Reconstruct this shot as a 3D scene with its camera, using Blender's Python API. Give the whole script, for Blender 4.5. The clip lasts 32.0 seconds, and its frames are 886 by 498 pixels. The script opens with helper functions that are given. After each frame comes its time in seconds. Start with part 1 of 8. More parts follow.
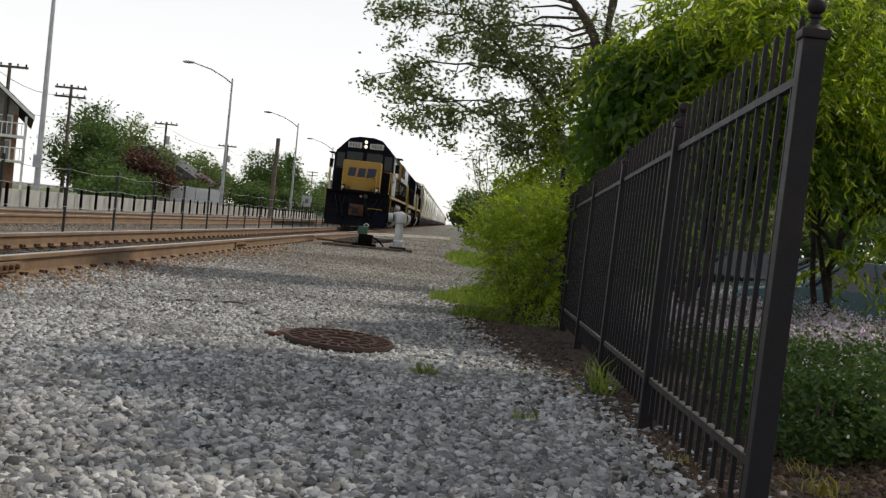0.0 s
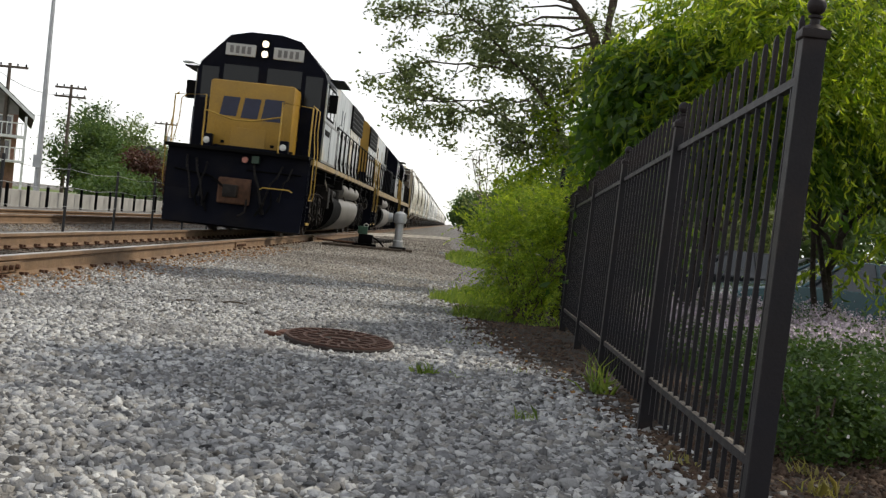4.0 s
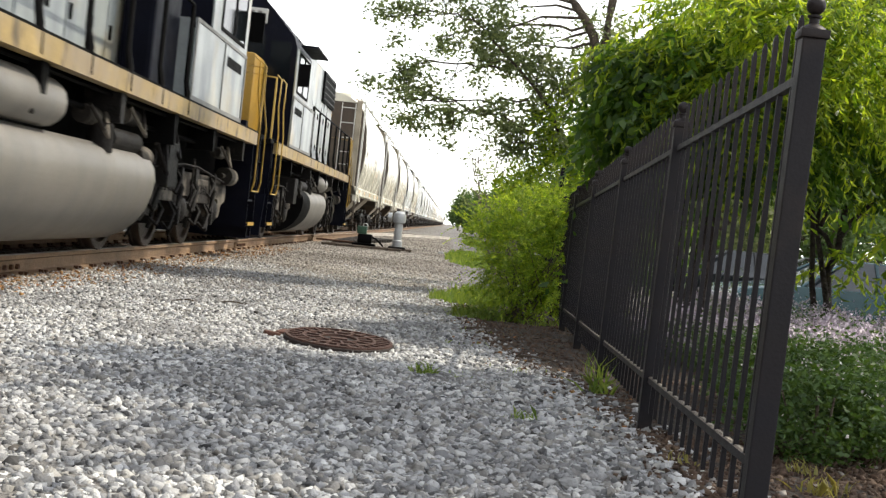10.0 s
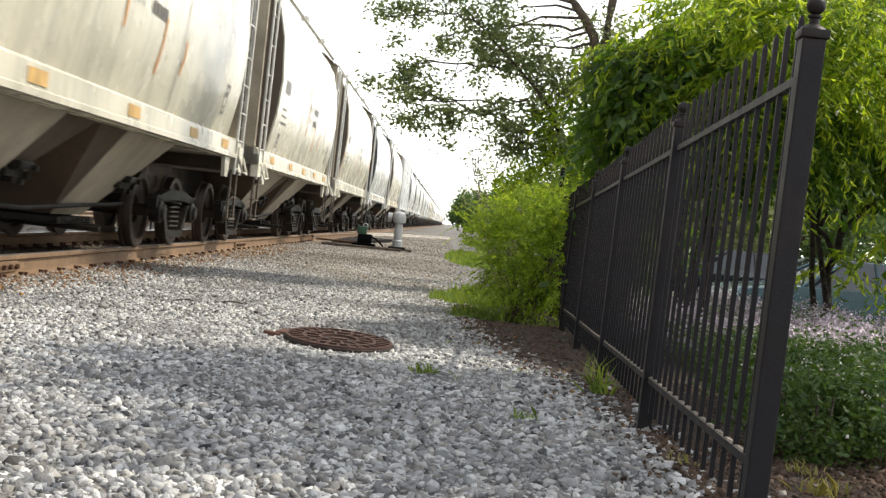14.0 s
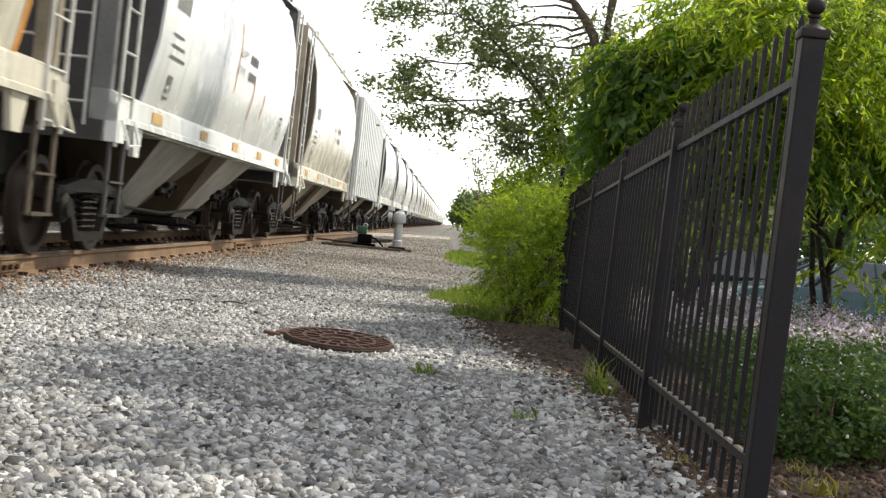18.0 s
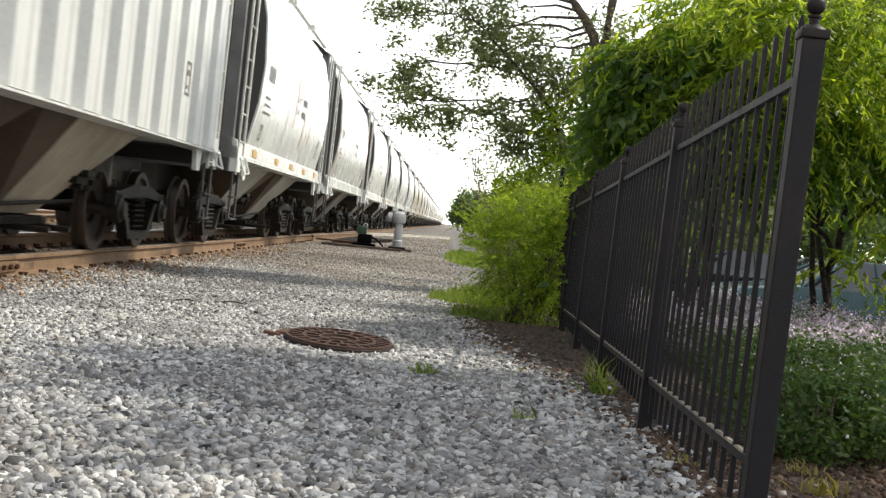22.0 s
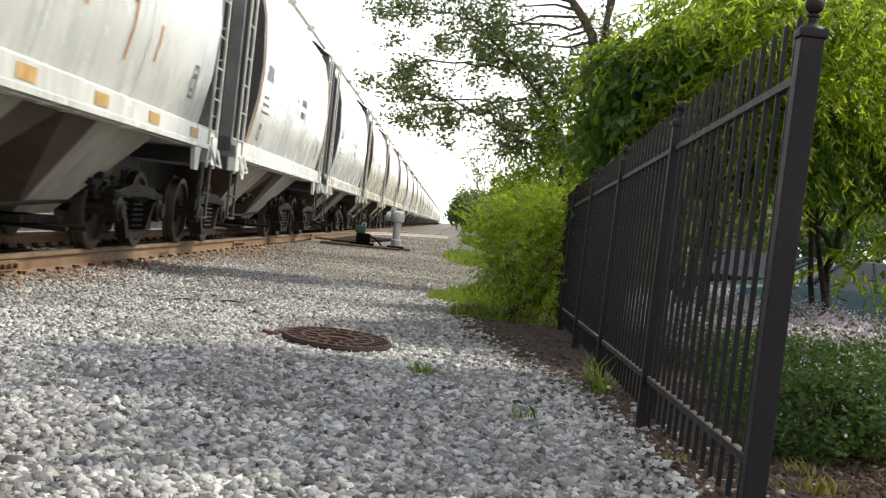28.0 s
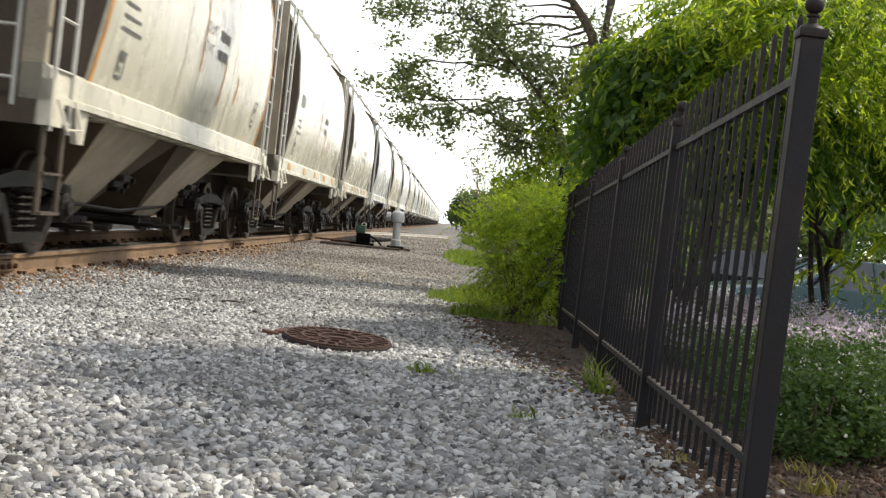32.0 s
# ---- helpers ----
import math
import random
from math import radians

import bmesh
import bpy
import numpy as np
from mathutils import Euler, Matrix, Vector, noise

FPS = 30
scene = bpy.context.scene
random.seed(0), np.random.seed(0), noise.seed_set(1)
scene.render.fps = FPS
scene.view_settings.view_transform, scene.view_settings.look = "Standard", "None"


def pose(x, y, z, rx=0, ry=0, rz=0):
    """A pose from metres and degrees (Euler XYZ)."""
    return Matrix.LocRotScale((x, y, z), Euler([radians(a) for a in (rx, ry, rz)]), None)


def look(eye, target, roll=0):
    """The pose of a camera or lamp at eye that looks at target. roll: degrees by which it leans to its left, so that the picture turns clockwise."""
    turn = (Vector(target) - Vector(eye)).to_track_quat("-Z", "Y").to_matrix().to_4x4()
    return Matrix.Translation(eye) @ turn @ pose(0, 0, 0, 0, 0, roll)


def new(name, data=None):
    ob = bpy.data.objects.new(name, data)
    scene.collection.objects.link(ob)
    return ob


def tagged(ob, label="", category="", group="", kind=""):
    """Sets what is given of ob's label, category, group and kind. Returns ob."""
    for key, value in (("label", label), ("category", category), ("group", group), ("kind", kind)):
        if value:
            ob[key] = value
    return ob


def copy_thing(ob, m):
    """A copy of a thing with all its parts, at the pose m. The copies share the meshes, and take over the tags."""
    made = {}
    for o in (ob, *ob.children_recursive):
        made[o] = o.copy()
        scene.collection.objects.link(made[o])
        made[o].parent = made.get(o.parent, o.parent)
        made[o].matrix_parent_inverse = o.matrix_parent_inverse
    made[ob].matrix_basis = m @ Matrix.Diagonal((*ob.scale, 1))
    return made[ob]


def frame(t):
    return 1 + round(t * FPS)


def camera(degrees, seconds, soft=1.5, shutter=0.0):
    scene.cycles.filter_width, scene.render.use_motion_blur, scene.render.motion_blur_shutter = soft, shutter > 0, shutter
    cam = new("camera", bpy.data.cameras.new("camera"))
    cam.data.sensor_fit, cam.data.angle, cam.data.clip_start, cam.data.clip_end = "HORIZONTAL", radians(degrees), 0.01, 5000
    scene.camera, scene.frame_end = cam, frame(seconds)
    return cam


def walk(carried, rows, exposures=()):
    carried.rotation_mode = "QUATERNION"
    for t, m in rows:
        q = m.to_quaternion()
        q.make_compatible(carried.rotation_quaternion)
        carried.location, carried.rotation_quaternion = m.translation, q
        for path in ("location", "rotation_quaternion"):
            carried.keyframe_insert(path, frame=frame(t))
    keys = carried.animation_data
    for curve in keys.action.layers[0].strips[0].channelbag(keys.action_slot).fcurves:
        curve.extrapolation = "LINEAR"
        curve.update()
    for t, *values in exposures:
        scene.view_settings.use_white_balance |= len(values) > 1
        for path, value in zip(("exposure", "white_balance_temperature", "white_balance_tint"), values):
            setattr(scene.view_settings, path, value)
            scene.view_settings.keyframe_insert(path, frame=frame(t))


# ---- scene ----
# camera: a phone on a low stand, 0.7 m over the gravel
EYE_Z = 0.71
cam = camera(39.76, 32.0, soft=1.35, shutter=0.35)


def aim(dx, dy):
    """The camera's pose, nudged by dx, dy hundredths of a degree."""
    return pose(0, 0, EYE_Z, 90 - 1.17 + dy * 0.01, 0, 0.0 + dx * 0.01) @ pose(0, 0, 0, 0, 0, 5.7)


walk(cam, [(0, aim(0, 0)), (6.2, aim(0, 0)), (7.5, aim(-3, -1)), (25.0, aim(-3, -1)), (26.3, aim(-10, -4)), (32, aim(-10, -4))],
     exposures=[(0, -1.26), (3.2, -1.15), (5.5, -0.35), (7.5, 0.0), (11, -0.02), (17, -0.19), (32, -0.26)])

# daylight: hazy sky, sun ahead and to the side
world = bpy.data.worlds.new("sky")
scene.world = world
world.use_nodes = True
wn = world.node_tree
sky = wn.nodes.new("ShaderNodeTexSky")
sky.sky_type = "NISHITA"
sky.sun_disc = False
SUN_DIR = Vector((0.60, 0.22, 0.77)).normalized()
sky.sun_elevation = math.asin(SUN_DIR.z)
sky.sun_rotation = math.atan2(SUN_DIR.x, SUN_DIR.y)
sky.air_density, sky.dust_density, sky.ozone_density = 1.0, 1.0, 1.0
bg = wn.nodes["Background"]
haze = wn.nodes.new("ShaderNodeMix")        # thin white overcast in front of the blue
haze.data_type = "RGBA"
haze.inputs["Factor"].default_value = 0.7
veil = wn.nodes.new("ShaderNodeValToRGB")   # the haze is whitest towards the horizon
veil.color_ramp.elements[0].color = (1.0, 0.99, 0.97, 1)
veil.color_ramp.elements[1].color = (0.40, 0.41, 0.42, 1)
veil.color_ramp.elements[1].position = 0.6
gain = wn.nodes.new("ShaderNodeVectorMath")
gain.operation = "SCALE"
gain.inputs["Scale"].default_value = 24.0
up = wn.nodes.new("ShaderNodeTexCoord")
sep = wn.nodes.new("ShaderNodeSeparateXYZ")
wn.links.new(up.outputs["Generated"], sep.inputs[0])
wn.links.new(sep.outputs["Z"], veil.inputs["Fac"])
wn.links.new(veil.outputs["Color"], gain.inputs[0])
wn.links.new(gain.outputs[0], haze.inputs["B"])
wn.links.new(sky.outputs[0], haze.inputs["A"])
wn.links.new(haze.outputs["Result"], bg.inputs["Color"])
bg.inputs["Strength"].default_value = 0.15
sun = new("sun", bpy.data.lights.new("sun", "SUN"))
sun.data.energy = 5.0
sun.data.angle = radians(0.6)
sun.data.color = (1.0, 0.92, 0.76)
sun.matrix_world = look(SUN_DIR * 50, (0, 0, 0))

# plan
TRACK_X = -4.5      # centre of the track in use
TRACK2_X = -9.16
RAIL_Z = 0.067       # top of the rails
GAUGE = 0.753        # half, between railhead centres
SLANT = 0.0047       # the line bears slightly to the right of the view
TRACK_YAW = -math.degrees(math.atan(SLANT))


def lane(y):
    """How far the track in use lies from TRACK_X at the distance y."""
    return SLANT * y - 0.07


# ---- building helpers ----
class Shape:
    """Vertices and faces of one mesh."""

    def __init__(self):
        self.v, self.f, self.smooth = [], [], False

    def add(self, verts, faces, m=None):
        n = len(self.v)
        self.v += [tuple(m @ Vector(p)) for p in verts] if m else [tuple(p) for p in verts]
        self.f += [tuple(n + i for i in f) for f in faces]
        return self

    def box(self, x0, x1, y0, y1, z0, z1, m=None, bev=0.0):
        if bev <= 0:
            vs = [(x, y, z) for z in (z0, z1) for y in (y0, y1) for x in (x0, x1)]
            fs = [(0, 2, 3, 1), (4, 5, 7, 6), (0, 1, 5, 4), (2, 6, 7, 3), (0, 4, 6, 2), (1, 3, 7, 5)]
            return self.add(vs, fs, m)
        bm = bmesh.new()
        bmesh.ops.create_cube(bm, size=1)
        for v in bm.verts:
            v.co = Vector(((x0 + x1) / 2 + v.co.x * (x1 - x0), (y0 + y1) / 2 + v.co.y * (y1 - y0), (z0 + z1) / 2 + v.co.z * (z1 - z0)))
        bmesh.ops.bevel(bm, geom=bm.edges[:], offset=bev, segments=2, affect="EDGES", profile=0.6)
        bm.verts.index_update()
        self.add([v.co.copy() for v in bm.verts], [[v.index for v in f.verts] for f in bm.faces], m)
        bm.free()
        return self

    def prism(self, prof, axis, a, b, m=None):
        """Extrudes a closed profile along an axis from a to b. Profile pairs are the other two axes in order."""
        n = len(prof)

        def p3(u, w, s):
            return (s, u, w) if axis == "x" else (u, s, w) if axis == "y" else (u, w, s)
        vs = [p3(u, w, a) for u, w in prof] + [p3(u, w, b) for u, w in prof]
        fs = [(i, (i + 1) % n, n + (i + 1) % n, n + i) for i in range(n)] + [tuple(range(n - 1, -1, -1)), tuple(range(n, 2 * n))]
        return self.add(vs, fs, m)

    def loft(self, rings, caps=True, m=None):
        n = len(rings[0])
        vs = [p for r in rings for p in r]
        fs = []
        for k in range(len(rings) - 1):
            for i in range(n):
                j = (i + 1) % n
                fs.append((k * n + i, k * n + j, (k + 1) * n + j, (k + 1) * n + i))
        if caps:
            fs += [tuple(range(n - 1, -1, -1)), tuple((len(rings) - 1) * n + i for i in range(n))]
        return self.add(vs, fs, m)

    def tube(self, pts, r, n=6, caps=True):
        """A round bar along a line of points; r is one radius or one for each point."""
        pts = [Vector(p) for p in pts]
        rs = r if isinstance(r, (list, tuple)) else [r] * len(pts)
        rings = []
        ref = None
        for i, p in enumerate(pts):
            d = (pts[min(i + 1, len(pts) - 1)] - pts[max(i - 1, 0)])
            d = d.normalized() if d.length > 1e-9 else Vector((0, 0, 1))
            if ref is None:
                ref = Vector((0, 0, 1)) if abs(d.z) < 0.9 else Vector((1, 0, 0))
            a = d.cross(ref)
            if a.length < 1e-6:
                ref = Vector((0, 1, 0))
                a = d.cross(ref)
            a.normalize()
            b = d.cross(a)
            rings.append([p + rs[i] * (math.cos(2 * math.pi * k / n) * a + math.sin(2 * math.pi * k / n) * b) for k in range(n)])
        return self.loft(rings, caps)

    def cyl(self, p0, p1, r, n=12, r1=None):
        return self.tube([p0, p1], [r, r if r1 is None else r1], n)

    def lathe(self, prof, c, axis="z", n=16):
        """Turns (radius, height) pairs round an axis through c."""
        rings = []
        for r, h in prof:
            ring = []
            for k in range(n):
                a = 2 * math.pi * k / n
                u, w = r * math.cos(a), r * math.sin(a)
                q = (u, w, h) if axis == "z" else (h, u, w) if axis == "x" else (u, h, w)
                ring.append(Vector(c) + Vector(q))
            rings.append(ring)
        return self.loft(rings)


def mesh_of(shape, name, mat, smooth=0):
    me = bpy.data.meshes.new(name)
    me.from_pydata(shape.v, [], shape.f)
    me.update()
    bm = bmesh.new()
    bm.from_mesh(me)
    bmesh.ops.recalc_face_normals(bm, faces=bm.faces[:])
    bm.to_mesh(me)
    bm.free()
    if smooth:
        me.polygons.foreach_set("use_smooth", [True] * len(me.polygons))
        me.set_sharp_from_angle(angle=radians(smooth))
    if mat:
        me.materials.append(mat)
    return me


def part(name, shape, mat, parent=None, label="", smooth=0, at=None):
    """One mesh object, under a thing or a part of it."""
    ob = new(name, mesh_of(shape, name, mat, smooth))
    if parent:
        ob.parent = parent
    if at is not None:
        ob.matrix_basis = at
    if label:
        ob["label"] = label
    return ob


def twin(ob, m, parent=None):
    """One more piece that shares ob's mesh."""
    o = new(ob.name.split(".")[0], ob.data)
    o.parent = parent if parent else ob.parent
    o.matrix_basis = m
    return o


def empty(name, m=None):
    ob = new(name)
    ob.empty_display_size = 0.2
    if m is not None:
        ob.matrix_basis = m
    return ob
# ---- materials ----
def mat(name, color, rough=0.6, metal=0.0, var=0.25, scale=6.0, bump=0.15, fine=60.0, color2=None, spread=0.5, obj_rand=0.0, spec=0.5, streak=None, dirt=None, coat=0.0, object_space=True):
    """A surface with variation at two scales, fine relief, streaks and dirt."""
    m = bpy.data.materials.new(name)
    m.use_nodes = True
    nt = m.node_tree
    N, L = nt.nodes, nt.links
    b = N["Principled BSDF"]
    b.inputs["Roughness"].default_value = rough
    b.inputs["Metallic"].default_value = metal
    b.inputs["Specular IOR Level"].default_value = spec
    b.inputs["Coat Weight"].default_value = coat
    tc = N.new("ShaderNodeTexCoord")
    src = tc.outputs["Object"]

    def nz(sc, det=4.0, stretch=None):
        t = N.new("ShaderNodeTexNoise")
        t.inputs["Scale"].default_value = sc
        t.inputs["Detail"].default_value = det
        if stretch:
            mp = N.new("ShaderNodeMapping")
            mp.inputs["Scale"].default_value = stretch
            L.new(src, mp.inputs["Vector"])
            L.new(mp.outputs[0], t.inputs["Vector"])
        else:
            L.new(src, t.inputs["Vector"])
        return t.outputs["Fac"]

    def ramp(fac, lo, hi):
        r = N.new("ShaderNodeMapRange")
        r.inputs["From Min"].default_value, r.inputs["From Max"].default_value = lo, hi
        L.new(fac, r.inputs["Value"])
        return r.outputs[0]

    def mix(fac, a, c, kind="MIX"):
        x = N.new("ShaderNodeMix")
        x.data_type, x.blend_type = "RGBA", kind
        if isinstance(fac, (int, float)):
            x.inputs["Factor"].default_value = fac
        else:
            L.new(fac, x.inputs["Factor"])
        for sock, val in ((x.inputs["A"], a), (x.inputs["B"], c)):
            if isinstance(val, tuple):
                sock.default_value = (*val[:3], 1)
            else:
                L.new(val, sock)
        return x.outputs["Result"]

    c2 = color2 if color2 else tuple(max(0, c * (1 - var)) for c in color)
    c1 = color if color2 else tuple(min(1, c * (1 + var * 0.5)) for c in color)
    col = mix(ramp(nz(scale), 0.5 - spread * 0.4, 0.5 + spread * 0.4), c1, c2)
    fn = ramp(nz(fine, 3.0), 0.25, 0.75)
    shade = N.new("ShaderNodeMapRange")
    shade.inputs["To Min"].default_value, shade.inputs["To Max"].default_value = 1 - var * 0.5, 1 + var * 0.35
    L.new(fn, shade.inputs["Value"])
    cc = N.new("ShaderNodeCombineColor")
    for i in range(3):
        L.new(shade.outputs[0], cc.inputs[i])
    col = mix(1.0, col, cc.outputs[0], "MULTIPLY")
    if streak:
        sc, stretch, amount, tint, lo, hi = streak
        sf = ramp(nz(sc, 5.0, stretch), lo, hi)
        am = N.new("ShaderNodeMath")
        am.operation = "MULTIPLY"
        am.inputs[1].default_value = amount
        L.new(sf, am.inputs[0])
        col = mix(am.outputs[0], col, tint)
    if dirt:
        sc, amount, tint, lo, hi = dirt
        sf = ramp(nz(sc, 6.0), lo, hi)
        am = N.new("ShaderNodeMath")
        am.operation = "MULTIPLY"
        am.inputs[1].default_value = amount
        L.new(sf, am.inputs[0])
        col = mix(am.outputs[0], col, tint)
    if obj_rand:
        oi = N.new("ShaderNodeObjectInfo")
        rr = N.new("ShaderNodeMapRange")
        rr.inputs["To Min"].default_value, rr.inputs["To Max"].default_value = 1 - obj_rand, 1 + obj_rand
        L.new(oi.outputs["Random"], rr.inputs["Value"])
        c3 = N.new("ShaderNodeCombineColor")
        for i in range(3):
            L.new(rr.outputs[0], c3.inputs[i])
        col = mix(1.0, col, c3.outputs[0], "MULTIPLY")
    L.new(col, b.inputs["Base Color"])
    if bump:
        bp = N.new("ShaderNodeBump")
        bp.inputs["Strength"].default_value = bump
        bp.inputs["Distance"].default_value = 0.02
        L.new(fn, bp.inputs["Height"])
        L.new(bp.outputs[0], b.inputs["Normal"])
        rv = N.new("ShaderNodeMapRange")
        rv.inputs["To Min"].default_value, rv.inputs["To Max"].default_value = max(0.03, rough - 0.12), min(1, rough + 0.12)
        L.new(nz(scale * 3), rv.inputs["Value"])
        L.new(rv.outputs[0], b.inputs["Roughness"])
    return m


def island_mat(name, colors, rough=0.7, bump=0.2, fine=60.0, trans=0.0, spec=0.4, patch=None, through_tint=(2.3, 2.1, 0.85)):
    """Colours that differ from piece to piece of one joined mesh; trans lets light through leaves."""
    m = bpy.data.materials.new(name)
    m.use_nodes = True
    nt = m.node_tree
    N, L = nt.nodes, nt.links
    b = N["Principled BSDF"]
    b.inputs["Roughness"].default_value = rough
    b.inputs["Specular IOR Level"].default_value = spec
    g = N.new("ShaderNodeNewGeometry")
    cr = N.new("ShaderNodeValToRGB")
    els = cr.color_ramp.elements
    while len(els) < len(colors):
        els.new(0.5)
    for i, c in enumerate(colors):
        els[i].position = i / max(1, len(colors) - 1)
        els[i].color = (*c, 1)
    L.new(g.outputs["Random Per Island"], cr.inputs["Fac"])
    col = cr.outputs["Color"]
    tc = N.new("ShaderNodeTexCoord")
    if patch:
        sc, tint, amount = patch
        t = N.new("ShaderNodeTexNoise")
        t.inputs["Scale"].default_value = sc
        L.new(tc.outputs["Object"], t.inputs["Vector"])
        mr = N.new("ShaderNodeMapRange")
        mr.inputs["From Min"].default_value, mr.inputs["From Max"].default_value = 0.42, 0.62
        mr.inputs["To Max"].default_value = amount
        L.new(t.outputs["Fac"], mr.inputs["Value"])
        x = N.new("ShaderNodeMix")
        x.data_type = "RGBA"
        L.new(mr.outputs[0], x.inputs["Factor"])
        L.new(col, x.inputs["A"])
        x.inputs["B"].default_value = (*tint, 1)
        col = x.outputs["Result"]
    L.new(col, b.inputs["Base Color"])
    if bump:
        t = N.new("ShaderNodeTexNoise")
        t.inputs["Scale"].default_value = fine
        L.new(tc.outputs["Object"], t.inputs["Vector"])
        bp = N.new("ShaderNodeBump")
        bp.inputs["Strength"].default_value = bump
        bp.inputs["Distance"].default_value = 0.01
        L.new(t.outputs["Fac"], bp.inputs["Height"])
        L.new(bp.outputs[0], b.inputs["Normal"])
    if trans:
        tr = N.new("ShaderNodeBsdfTranslucent")
        br = N.new("ShaderNodeMix")
        br.data_type, br.blend_type = "RGBA", "MULTIPLY"
        br.inputs["Factor"].default_value = 1.0
        L.new(col, br.inputs["A"])
        br.inputs["B"].default_value = (*through_tint, 1)
        L.new(br.outputs["Result"], tr.inputs["Color"])
        ms = N.new("ShaderNodeMixShader")
        ms.inputs[0].default_value = trans
        L.new(b.outputs[0], ms.inputs[1])
        L.new(tr.outputs[0], ms.inputs[2])
        L.new(ms.outputs[0], N["Material Output"].inputs["Surface"])
    return m


def glow(name, color, strength):
    m = bpy.data.materials.new(name)
    m.use_nodes = True
    b = m.node_tree.nodes["Principled BSDF"]
    b.inputs["Base Color"].default_value = (*color, 1)
    b.inputs["Emission Color"].default_value = (*color, 1)
    b.inputs["Emission Strength"].default_value = strength
    return m


M = {}
M["rail_side"] = mat("rusty rail steel", (0.28, 0.18, 0.105), 0.75, 0.1, 0.35, 3.0, 0.25, 40.0, color2=(0.18, 0.115, 0.07))
M["rail_top"] = mat("worn railhead steel", (0.50, 0.47, 0.43), 0.35, 0.9, 0.2, 2.0, 0.1, 30.0)
M["tie"] = mat("weathered tie wood", (0.10, 0.075, 0.055), 0.9, 0, 0.5, 8.0, 0.5, 50.0)
M["spike"] = mat("rust brown iron", (0.12, 0.06, 0.035), 0.85, 0.3, 0.4, 10.0, 0.3)
M["lid"] = mat("rusted cast iron", (0.085, 0.042, 0.032), 0.8, 0.3, 0.4, 14.0, 0.35, 90.0, color2=(0.07, 0.038, 0.03))
M["fence"] = mat("black powder coat", (0.0105, 0.0100, 0.0140), 0.5, 0.0, 0.3, 5.0, 0.06, 120.0, spec=0.2, color2=(0.014, 0.0115, 0.0125), dirt=(3.0, 0.5, (0.06, 0.040, 0.028), 0.54, 0.74))
M["dust"] = mat("pale settled dust", (0.22, 0.19, 0.155), 0.95, 0, 0.4, 30.0, 0.4, 120.0)
M["concrete"] = mat("pale concrete", (0.42, 0.41, 0.39), 0.9, 0, 0.25, 1.5, 0.2, 25.0)
M["asphalt"] = mat("asphalt", (0.06, 0.06, 0.062), 0.9, 0, 0.3, 0.5, 0.3, 40.0)
M["soil"] = mat("mulch soil", (0.036, 0.025, 0.019), 0.95, 0, 0.5, 6.0, 0.8, 40.0)
M["galv"] = mat("galvanised steel", (0.42, 0.43, 0.44), 0.5, 0.6, 0.2, 3.0, 0.05)
M["wood_pole"] = mat("grey pole wood", (0.14, 0.11, 0.09), 0.9, 0, 0.35, 4.0, 0.3, 30.0)
M["dark_metal"] = mat("dark painted metal", (0.018, 0.018, 0.02), 0.6, 0.2, 0.3, 6.0, 0.1)
M["bark"] = mat("tree bark", (0.10, 0.075, 0.055), 0.95, 0, 0.45, 12.0, 0.8, 40.0)
M["bark_pale"] = mat("pale grey twigs", (0.22, 0.19, 0.16), 0.95, 0, 0.3, 12.0, 0.4, 40.0)
M["tie_dark"] = mat("black creosoted wood", (0.03, 0.024, 0.02), 0.9, 0, 0.5, 8.0, 0.5, 50.0)
M["bark_dark"] = mat("dark damp bark", (0.04, 0.03, 0.025), 0.95, 0, 0.45, 12.0, 0.8, 40.0)
# ---- the ground: one gravel sheet out to the horizon ----
def ground_z(x, y):
    """Height of the ground: a slight fall away from the eye, then level with the tie tops; a lower car park by the garden."""
    g = max(-0.128, min(0.065, 0.0867 - 0.0195 * y))
    g -= 0.03 * math.exp(-((x + 0.5) / 0.6) ** 2 - ((y - 6.9) / 0.55) ** 2)      # a shallow rut by the iron cover
    if x < -2.8:
        g = -0.128 + (g + 0.128) * max(0.0, min(1.0, (x + 3.6) / 0.8))
    if x > 4.4:
        k = min(1.0, (x - 4.4) / 1.0)
        g = g * (1 - k) - 0.72 * k
    return g


def make_ground():
    xs = [-2500, -900, -300, -120, -60, -30, -20, -14, -11, -10, -9, -7, -6, -5] + list(np.arange(-4.0, 3.01, 0.25)) + [3.5, 4, 4.4, 4.9, 5.4, 6, 9, 14, 25, 60, 200, 900, 2500]
    ys = [-300, -60, -20, -6] + list(np.arange(-2, 14.1, 0.25)) + list(np.arange(15, 60, 2.0)) + [70, 90, 120, 170, 250, 400, 700, 1300, 2600, 4500]
    s = Shape()
    nx = len(xs)
    for y in ys:
        for x in xs:
            s.v.append((x, y, ground_z(x, y) + 0.012 * noise.noise((x * 1.3, y * 1.3, 0)) * (1 if abs(x) < 4 and y < 60 else 0)))
    for j in range(len(ys) - 1):
        for i in range(nx - 1):
            a = j * nx + i
            s.f.append((a, a + 1, a + nx + 1, a + nx))
    m = mat("grey crushed stone ground", (0.22, 0.21, 0.20), 0.95, 0, 0.6, 0.6, 1.0, 42.0, color2=(0.13, 0.118, 0.105), spread=0.4)
    g = part("ground", s, m)
    tagged(g, "grey crushed limestone gravel beside the tracks", "ground", kind="structure")
    return g


ground = make_ground()


